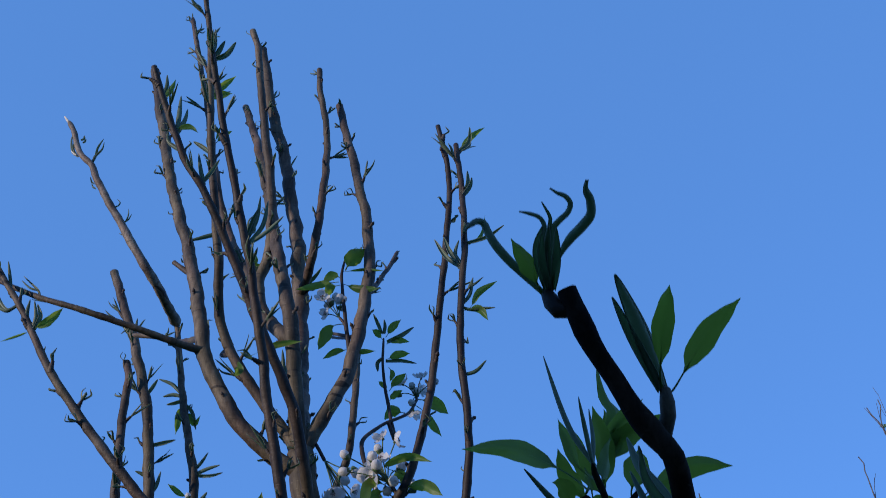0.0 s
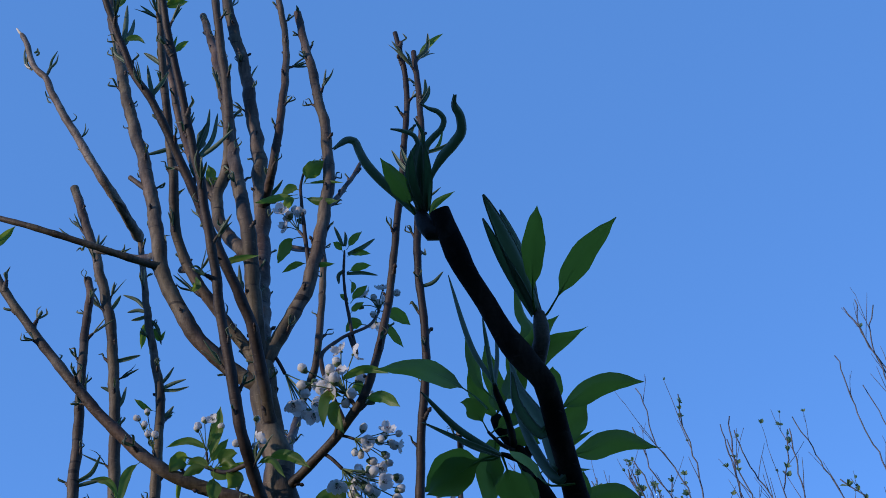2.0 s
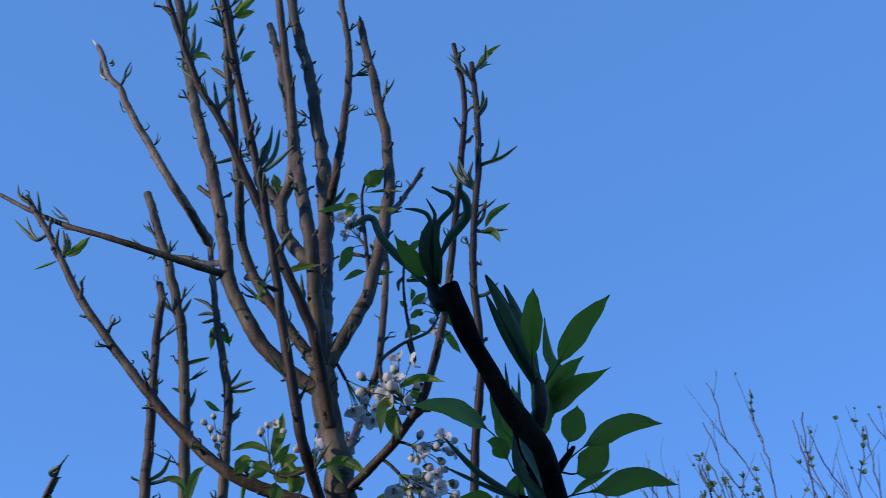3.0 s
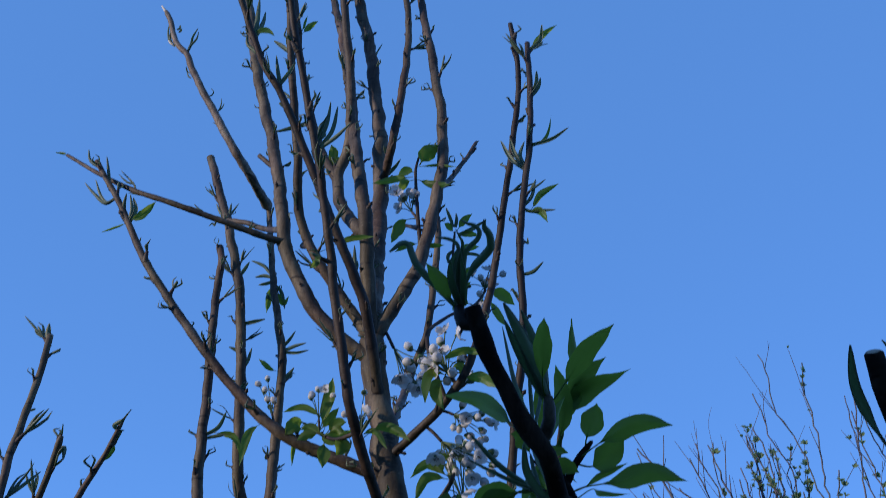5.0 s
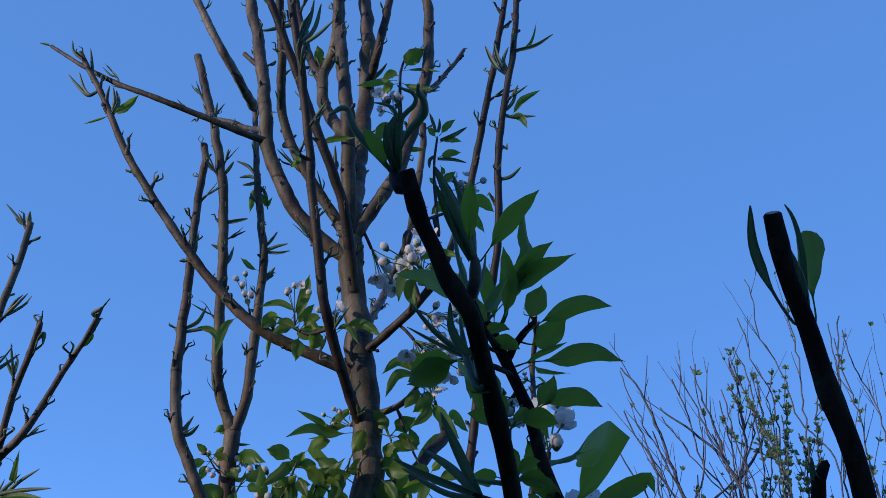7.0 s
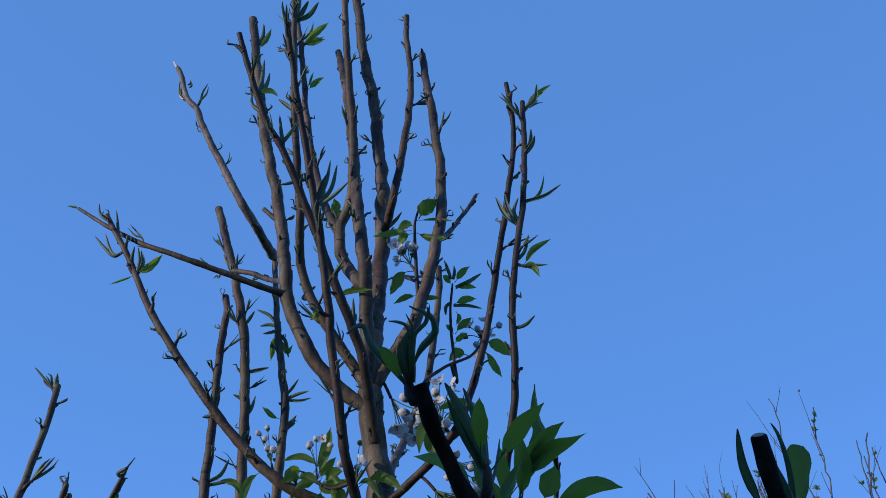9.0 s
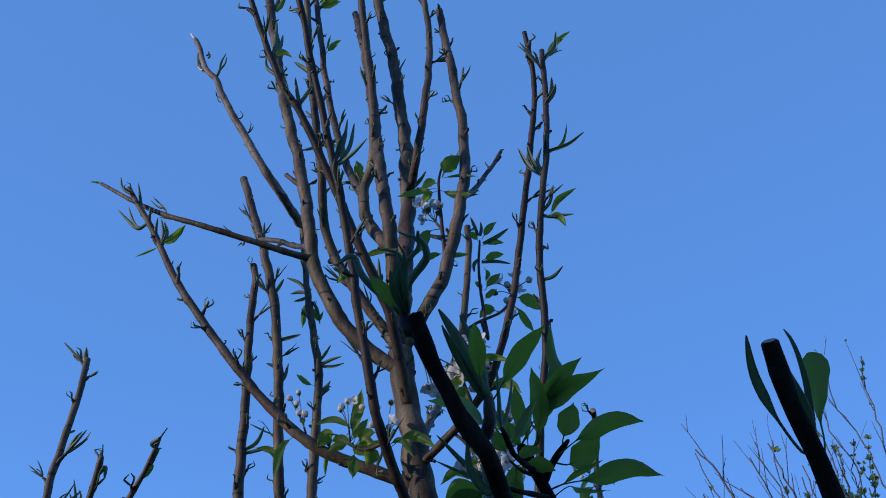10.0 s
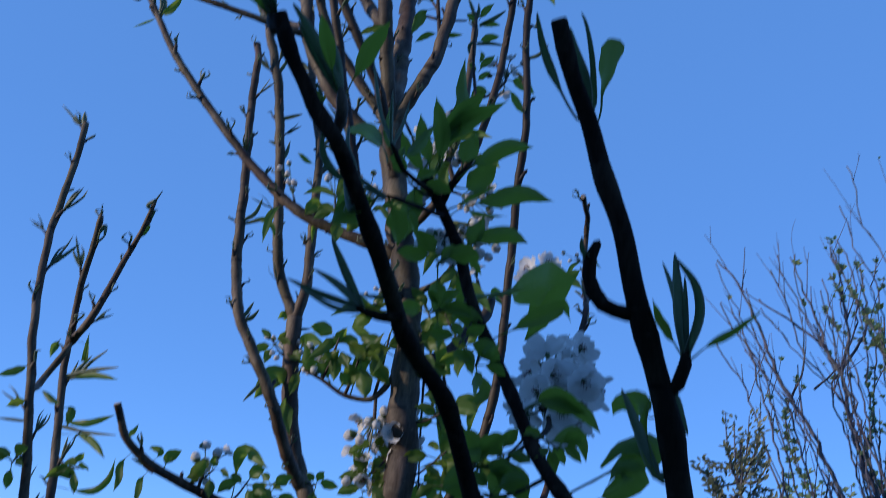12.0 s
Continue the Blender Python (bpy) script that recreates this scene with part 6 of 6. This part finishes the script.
rod(thicket, [(1.47, 7.10, 3.28), (1.46, 7.10, 3.48), (1.51, 7.10, 3.71), (1.50, 7.10, 3.99), (1.45, 7.10, 4.19), (1.39, 7.10, 4.30)], 0.05)
rod(thicket, [(1.65, 7.00, 2.66), (1.53, 7.00, 2.93), (1.43, 7.00, 3.22), (1.35, 7.00, 3.40), (1.22, 7.00, 3.59), (1.12, 7.00, 3.82), (1.02, 7.00, 4.01), (0.97, 7.00, 4.13)], 0.03)
rod(thicket, [(1.50, 7.10, 2.88), (1.43, 7.10, 3.13), (1.34, 7.10, 3.27), (1.16, 7.10, 3.49), (1.09, 7.10, 3.73), (1.03, 7.10, 3.88), (0.96, 7.10, 4.05)], 0.03)
rod(thicket, [(1.60, 7.20, 2.75), (1.50, 7.20, 3.00), (1.43, 7.20, 3.19), (1.29, 7.20, 3.33), (1.14, 7.20, 3.50), (1.01, 7.20, 3.67), (0.89, 7.20, 3.80)], 0.05)
rod(thicket, [(1.47, 7.00, 3.11), (1.36, 7.00, 3.37), (1.26, 7.00, 3.55), (1.17, 7.00, 3.74), (1.11, 7.00, 3.94), (1.09, 7.00, 4.14)], 0.02)
rod(thicket, [(1.46, 7.20, 2.93), (1.36, 7.20, 3.26), (1.43, 7.20, 3.42), (1.47, 7.20, 3.62), (1.43, 7.20, 3.86), (1.42, 7.20, 4.06), (1.36, 7.20, 4.26)], 0.04)
rod(thicket, [(1.43, 7.10, 3.28), (1.38, 7.10, 3.47), (1.36, 7.10, 3.62), (1.31, 7.10, 3.78), (1.27, 7.10, 3.92)], 0)
rod(rods, [(1.36, 6.80, 2.50), (1.26, 6.80, 2.70), (1.13, 6.80, 2.94), (1.06, 6.80, 3.08), (0.96, 6.80, 3.25), (0.81, 6.80, 3.51), (0.66, 6.80, 3.77), (0.57, 6.80, 3.98)], 0)
rod(rods, [(1.31, 6.90, 2.50), (1.21, 6.90, 2.78), (1.11, 6.90, 2.99), (1.04, 6.90, 3.17), (0.89, 6.90, 3.42), (0.82, 6.90, 3.61)], 0)
rod(rods, [(1.07, 6.90, 3.03), (0.95, 6.90, 3.20), (0.80, 6.90, 3.46), (0.69, 6.90, 3.70)], 0.02)
rod(rods, [(0.87, 6.80, 3.17), (0.80, 6.80, 3.39), (0.69, 6.80, 3.54), (0.62, 6.80, 3.70)], 0)
rod(rods, [(0.77, 6.80, 3.17), (0.66, 6.80, 3.31), (0.58, 6.80, 3.44)], 0.02)
rod(rods, [(0.91, 6.80, 3.18), (0.84, 6.80, 3.32), (0.77, 6.80, 3.39)], 0.3)
rod(leafy, [(2.16, 7.30, 3.42), (2.15, 7.30, 3.77), (2.15, 7.30, 4.14), (2.15, 7.30, 4.35), (2.16, 7.30, 4.70)], 0.04)
rod(leafy, [(2.48, 7.40, 3.82), (2.42, 7.40, 4.10), (2.29, 7.40, 4.35), (2.21, 7.40, 4.63)], 0.02)
rod(leafy, [(2.38, 7.50, 3.64), (2.35, 7.50, 3.92), (2.29, 7.50, 4.17), (2.24, 7.50, 4.34), (2.18, 7.50, 4.60)], 0.25)
rod(thicket, [(1.51, 7.00, 3.26), (1.46, 7.00, 3.42), (1.39, 7.00, 3.56), (1.34, 7.00, 3.75), (1.29, 7.00, 3.97)], 0.05)
rod(thicket, [(1.69, 7.00, 3.28), (1.65, 7.00, 3.54), (1.56, 7.00, 3.73), (1.49, 7.00, 3.84), (1.42, 7.00, 4.00), (1.36, 7.00, 4.15)], 0.8)
rod(thicket, [(1.72, 7.30, 3.43), (1.70, 7.30, 3.74), (1.66, 7.30, 3.98), (1.68, 7.30, 4.26)], 0.3)
rod(thicket, [(1.81, 7.40, 3.37), (1.75, 7.40, 3.57), (1.56, 7.40, 3.68), (1.44, 7.40, 3.73), (1.37, 7.40, 3.83)], 0.75)
rod(leafy, [(3.33, 7.00, 4.62), (3.28, 7.00, 4.91), (3.20, 7.00, 5.10), (3.16, 7.00, 5.26), (3.07, 7.00, 5.43)], 0.06)
rod(leafy, [(3.27, 7.00, 4.89), (3.20, 7.00, 5.11), (3.16, 7.00, 5.28), (3.19, 7.00, 5.50)], 0)
rod(leafy, [(3.29, 7.00, 4.62), (3.25, 7.00, 4.93), (3.22, 7.00, 5.17), (3.31, 7.00, 5.45)], 0)
rod(leafy, [(3.18, 7.20, 4.24), (3.10, 7.20, 4.54), (3.05, 7.20, 4.85), (3.02, 7.20, 5.13)], 0.03)
rod(leafy, [(3.35, 7.30, 4.40), (3.29, 7.30, 4.66), (3.22, 7.30, 4.94)], 0.03)
rod(leafy, [(2.84, 7.20, 4.03), (2.75, 7.20, 4.25), (2.67, 7.20, 4.46), (2.59, 7.20, 4.65)], 0.05)
rod(leafy, [(2.44, 7.20, 4.04), (2.52, 7.20, 4.38), (2.54, 7.20, 4.55)], 0.35)
rod(leafy, [(2.54, 7.10, 4.00), (2.53, 7.10, 4.30), (2.52, 7.10, 4.51)], 0.1)
rod(leafy, [(2.99, 7.10, 3.96), (2.91, 7.10, 4.04), (2.81, 7.10, 4.13)], 0.5)
rod(thicket, [(1.84, 7.10, 4.02), (1.82, 7.10, 4.27), (1.79, 7.10, 4.48), (1.76, 7.10, 4.61), (1.78, 7.10, 4.80)], 0.12)
rod(leafy, [(2.11, 7.10, 4.01), (2.09, 7.10, 4.22), (2.05, 7.10, 4.39), (2.04, 7.10, 4.56)], 0.05)
rod(leafy, [(1.63, 7.40, 2.79), (1.66, 7.40, 3.21), (1.68, 7.40, 3.52), (1.72, 7.40, 3.85)], 0.5)
rod(leafy, [(1.79, 7.40, 3.34), (1.80, 7.40, 3.58), (1.80, 7.40, 3.82), (1.80, 7.40, 4.06)], 0.8)
rod(leafy, [(1.96, 7.30, 3.32), (1.98, 7.30, 3.56), (1.98, 7.30, 3.79), (1.99, 7.30, 4.08)], 0.8)
rod(thicket, [(1.59, 7.20, 3.29), (1.59, 7.20, 3.48), (1.57, 7.20, 3.68), (1.53, 7.20, 3.91)], 0.4)
rod(leafy, [(1.94, 7.40, 3.34), (1.93, 7.40, 3.47), (1.93, 7.40, 3.66), (1.89, 7.40, 3.82)], 0.9)
rod(thicket, [(1.43, 7.30, 3.30), (1.40, 7.30, 3.42), (1.32, 7.30, 3.62), (1.25, 7.30, 3.73)], 0.3)
rod(leafy, [(1.79, 7.30, 3.35), (1.78, 7.30, 3.51), (1.77, 7.30, 3.71), (1.74, 7.30, 3.91)], 0.4)
rod(leafy, [(1.93, 7.40, 3.38), (1.92, 7.40, 3.58), (1.91, 7.40, 3.78)], 0.4)
rod(thicket, [(1.22, 7.00, 2.51), (1.12, 7.00, 2.72), (1.05, 7.00, 2.93), (1.08, 7.00, 3.16)], 0.8)

rod(thicket, [(1.46, 7.00, 2.36), (1.38, 7.00, 2.56), (1.27, 7.00, 2.80), (1.18, 7.00, 2.98), (1.10, 7.00, 3.11), (1.05, 7.00, 3.19)], 0.0, 0.03)
rod(leafy, [(1.73, 7.20, 2.41), (1.62, 7.20, 2.63), (1.51, 7.20, 2.95), (1.45, 7.20, 3.23), (1.42, 7.20, 3.40)], 0.02, 0.03)
rod(thicket, [(1.10, 7.00, 3.11), (0.99, 7.00, 3.32), (0.89, 7.00, 3.57), (0.79, 7.00, 3.80), (0.70, 7.00, 3.96), (0.59, 7.00, 4.07)], 0.0, 0.014)
rod(thicket, [(1.09, 7.05, 3.15), (1.16, 7.05, 3.36), (1.17, 7.05, 3.56), (1.15, 7.05, 3.71)], 0.03, 0.009)
rod(leafy, [(1.42, 7.20, 3.40), (1.29, 7.20, 3.57), (1.12, 7.20, 3.71), (0.95, 7.20, 3.81), (0.88, 7.20, 3.87)], 0.02, 0.013)
rod(leafy, [(1.43, 7.20, 3.40), (1.48, 7.20, 3.62), (1.44, 7.20, 3.86), (1.42, 7.20, 4.06), (1.36, 7.20, 4.27)], 0.03, 0.012)
rod(leafy, [(1.44, 7.25, 3.42), (1.53, 7.25, 3.56), (1.60, 7.25, 3.72), (1.59, 7.25, 3.96), (1.57, 7.25, 4.17)], 0.35, 0.012)
rod(leafy, [(1.36, 7.20, 3.45), (1.30, 7.20, 3.65), (1.23, 7.20, 3.84), (1.16, 7.20, 4.00), (1.10, 7.20, 4.19)], 0.02, 0.011)
rod(thicket, [(1.24, 7.10, 3.23), (1.36, 7.10, 3.35), (1.45, 7.10, 3.43)], 0.0, 0.01)
rod(leafy, [(1.47, 7.20, 3.78), (1.42, 7.20, 3.94), (1.36, 7.20, 4.08)], 0.95, 0.01)


def bush(place, wide, tall, seed, label):
    """A dense low bush: many leaning twigs hung with small pale leaves."""
    rng = random.Random(seed)
    ob = thing("bush", place, label, "bush")
    verts, faces, index = [], [], []
    for _ in range(110):
        w = rng.uniform(0, 6.283)
        far = math.sqrt(rng.random()) * wide
        top = Vector((math.cos(w) * far, math.sin(w) * far * 0.6, tall * (1 - 0.35 * (far / wide) ** 2) * rng.uniform(0.72, 1.05)))
        foot = Vector((top.x * 0.35, top.y * 0.35, 0))
        line = spline([foot, foot.lerp(top, 0.5) + Vector((rng.gauss(0, 0.05), 0, 0.1)), top], 0.08)
        n = len(line)
        sweep(verts, faces, index, line, [0.008 * (1 - 0.7 * i / n) for i in range(n)], 5, 0)
        for q in line[n // 2 :]:
            for _ in range(5):
                way = Vector((rng.gauss(0, 1), rng.gauss(0, 1), rng.gauss(0.4, 0.6))).normalized()
                s = rng.uniform(0.03, 0.06)
                tip = q + way * s
                blade(verts, faces, index, [q, q.lerp(tip, 0.35), q.lerp(tip, 0.7), tip], s * 0.55, 0.5, Vector((rng.uniform(-0.5, 0.5), -0.8, 0.5)), 1, 2, 0.05)
    part("foliage", mesh_of("foliage", verts, faces, [HAZY_FAR_BARK, FAR_LEAF], index), ob)


def shrub(place, tall, wide, seed, label):
    """A dense olive shrub: one leader, boughs that sweep outwards and up, and a few thin spires, all thick with short leaves."""
    rng = random.Random(seed)
    ob = thing("shrub", place, label, "bush")
    verts, faces, index = [], [], []
    leader = spline([(0, 0, -0.03), (0.03, 0.02, tall * 0.5), (0.0, 0.0, tall)], 0.08)
    sweep(verts, faces, index, leader, [0.03 * (1 - 0.8 * i / len(leader)) for i in range(len(leader))], 7, 0)
    part("trunk", mesh_of("trunk", verts, faces, [HAZY_FAR_BARK], index), ob)
    for k in range(46):
        verts, faces, index = [], [], []
        w = k * 2.4 + rng.uniform(-0.5, 0.5)
        high = tall * (0.45 + 0.53 * ((k + 0.5) / 46) ** 0.7)
        spire = k % 11 == 7
        out = Vector((math.cos(w), math.sin(w) * 0.8, 0))
        reach = wide * rng.uniform(0.5, 1.1) * (1.25 - 0.75 * (high / tall) ** 3)
        foot = Vector((0, 0, high))
        if spire:
            foot = Vector((0, 0, tall * 0.9))
            tip = foot + out * 0.12 + Vector((0, 0, rng.uniform(0.42, 0.58)))
            line = spline([foot, foot.lerp(tip, 0.5) + out * 0.03, tip], 0.035)
        else:
            line = spline([foot, foot + out * reach * 0.5 + Vector((0, 0, -0.03)), foot + out * reach + Vector((0, 0, rng.uniform(0.0, 0.16)))], 0.03)
        n = len(line)
        sweep(verts, faces, index, line, [0.008 * (1 - 0.7 * i / n) for i in range(n)], 5, 0)
        for i, q in enumerate(line):
            if i < n * 0.25:
                continue
            t = (line[min(i + 1, n - 1)] - line[i - 1]).normalized()
            for _ in range(2 if spire else 7):
                way = (Vector((rng.gauss(0, 1), rng.gauss(0, 1), rng.gauss(0.2, 0.8))).normalized() + t * 0.6).normalized()
                s = rng.uniform(0.025, 0.055)
                foot_at = q + Vector((rng.gauss(0, 0.012), rng.gauss(0, 0.012), rng.gauss(0, 0.012)))
                tip = foot_at + way * s
                blade(verts, faces, index, [foot_at, foot_at.lerp(tip, 0.35), foot_at.lerp(tip, 0.7), tip], s * 0.42, 0.5, Vector((rng.uniform(-0.6, 0.6), -0.8, 0.5)), 1, 2, 0.05)
        part("bough", mesh_of("bough", verts, faces, [HAZY_FAR_BARK, SHRUB], index), ob)


shrub((0.74, 6.5, 0), 2.72, 0.40, 21, "dense olive green shrub with upright spires before the bare trees")

bush((1.55, 7.7, 0), 0.95, 2.75, 9, "pale green bush in small fresh leaf behind the bare trees")

bush((1.05, 7.5, 0), 0.7, 2.80, 15, "pale green bush in small fresh leaf behind the bare trees")

# slender first leaves along the arm
leaf(arm, [(-0.688, 1.569, 2.703), (-0.696, 1.570, 2.720), (-0.706, 1.571, 2.730), (-0.731, 1.572, 2.752)], 0.0036, 1.7)
leaf(arm, [(-0.688, 1.569, 2.703), (-0.695, 1.568, 2.717), (-0.710, 1.567, 2.722), (-0.730, 1.566, 2.739)], 0.0036, 1.7)
leaf(arm, [(-0.650, 1.566, 2.688), (-0.658, 1.567, 2.689), (-0.674, 1.568, 2.694), (-0.703, 1.569, 2.699)], 0.0034, 1.7)
leaf(arm, [(-0.650, 1.566, 2.688), (-0.655, 1.565, 2.689), (-0.666, 1.564, 2.694), (-0.685, 1.563, 2.699)], 0.0034, 1.7)
leaf(arm, [(-0.548, 1.582, 2.660), (-0.555, 1.583, 2.667), (-0.565, 1.584, 2.672), (-0.587, 1.585, 2.682)], 0.0034, 1.7)
leaf(arm, [(-0.548, 1.582, 2.660), (-0.552, 1.581, 2.667), (-0.560, 1.580, 2.672), (-0.571, 1.579, 2.682)], 0.0034, 1.7)
leaf(arm, [(-0.524, 1.591, 2.656), (-0.527, 1.592, 2.643), (-0.532, 1.593, 2.648), (-0.539, 1.594, 2.642)], 0.0034, 1.7)
leaf(arm, [(-0.467, 1.617, 2.646), (-0.468, 1.618, 2.656), (-0.466, 1.619, 2.661), (-0.466, 1.620, 2.672)], 0.0034, 1.7)
leaf(arm, [(-0.467, 1.617, 2.646), (-0.465, 1.616, 2.653), (-0.461, 1.615, 2.653), (-0.451, 1.614, 2.659)], 0.0034, 1.7)
leaf(arm, [(-0.881, 1.621, 2.820), (-0.893, 1.623, 2.826), (-0.912, 1.626, 2.829)], 0.0060, 0.9)
leaf(arm, [(-0.880, 1.621, 2.819), (-0.890, 1.617, 2.821), (-0.905, 1.615, 2.824)], 0.0048, 0.9)
# first leaves and pale bud at the nodes of the slender tree's leaning branch
leaf(limbT, [(-0.823, 1.903, 3.322), (-0.819, 1.903, 3.343), (-0.819, 1.903, 3.373), (-0.810, 1.903, 3.403)], 0.0055, 1.5)
leaf(limbT, [(-0.823, 1.903, 3.322), (-0.815, 1.899, 3.343), (-0.803, 1.897, 3.363), (-0.803, 1.897, 3.386)], 0.005, 1.5)
leaf(limbT, [(-0.821, 1.903, 3.324), (-0.821, 1.903, 3.335), (-0.821, 1.903, 3.350)], 0.0035, 1.6)
leaf(limbT, [(-0.859, 1.903, 3.344), (-0.876, 1.903, 3.359), (-0.887, 1.903, 3.394), (-0.889, 1.903, 3.419)], 0.005, 1.5)
leaf(limbT, [(-0.859, 1.903, 3.344), (-0.873, 1.899, 3.364), (-0.876, 1.898, 3.386), (-0.875, 1.898, 3.405)], 0.0045, 1.5)
leaf(limbT, [(-0.865, 1.903, 3.399), (-0.858, 1.903, 3.404), (-0.859, 1.903, 3.414)], 0.005, 1.6)
leaf(limbT, [(-0.858, 1.903, 3.389), (-0.853, 1.903, 3.393), (-0.853, 1.903, 3.402)], 0.005, 1.6)
leaf(limbT, [(-0.802, 1.903, 3.257), (-0.811, 1.903, 3.265), (-0.817, 1.903, 3.280)], 0.0035, 1.7)
leaf(limbT, [(-0.796, 1.903, 3.243), (-0.804, 1.903, 3.248), (-0.810, 1.903, 3.261)], 0.0035, 1.7)
leaf(limbT, [(-0.748, 1.903, 3.188), (-0.735, 1.903, 3.190), (-0.731, 1.903, 3.200), (-0.739, 1.903, 3.211)], 0.003, 1.8)
leaf(limbT, [(-0.718, 1.903, 3.137), (-0.706, 1.903, 3.146), (-0.704, 1.903, 3.167), (-0.707, 1.903, 3.181)], 0.0032, 1.7)
leaf(limbT, [(-0.718, 1.903, 3.137), (-0.703, 1.903, 3.149), (-0.697, 1.903, 3.166)], 0.0032, 1.7)
leaf(limbT, [(-0.691, 1.903, 3.101), (-0.705, 1.903, 3.108), (-0.713, 1.903, 3.122)], 0.0032, 1.7)
leaf(limbT, [(-0.691, 1.903, 3.101), (-0.706, 1.903, 3.105), (-0.715, 1.903, 3.110)], 0.0028, 1.7)
limb("bud", slim, [(-0.865, 1.903, 3.350), (-0.872, 1.903, 3.354), (-0.880, 1.903, 3.363)], 0.0028, 0.0016, spurs=0, skin=PEELED)

# ---- an unseen wall, added behind the eye to keep the low sun off the nearest shoots ----
def make_shade_wall():
    m, n, l, b = material("render_plaster")
    co = n.new("ShaderNodeTexCoord").outputs["Object"]
    l.new(ramp(n, l, noise_node(n, l, co, 3, 6, 0.6), [(0.3, (0.30, 0.28, 0.25)), (0.7, (0.42, 0.40, 0.36))]), b.inputs["Base Color"])
    b.inputs["Roughness"].default_value = 0.9
    bm = bmesh.new()
    bmesh.ops.create_cube(bm, size=1, matrix=Matrix.Translation((-14.0, -2.2, SHADE_WALL_TOP / 2 - 0.05)) @ Matrix.Diagonal((36.0, 0.3, SHADE_WALL_TOP + 0.1, 1)))
    me = bpy.data.meshes.new("shade_wall")
    bm.to_mesh(me)
    bm.free()
    me.materials.append(m)
    tagged(new("shade_wall", me), "plain plastered wall, added unseen behind the eye to shade the nearest shoots", "wall", kind="structure")


# height of the added wall sets where its shadow ends on the trees
SHADE_WALL_TOP = 3.12
make_shade_wall()
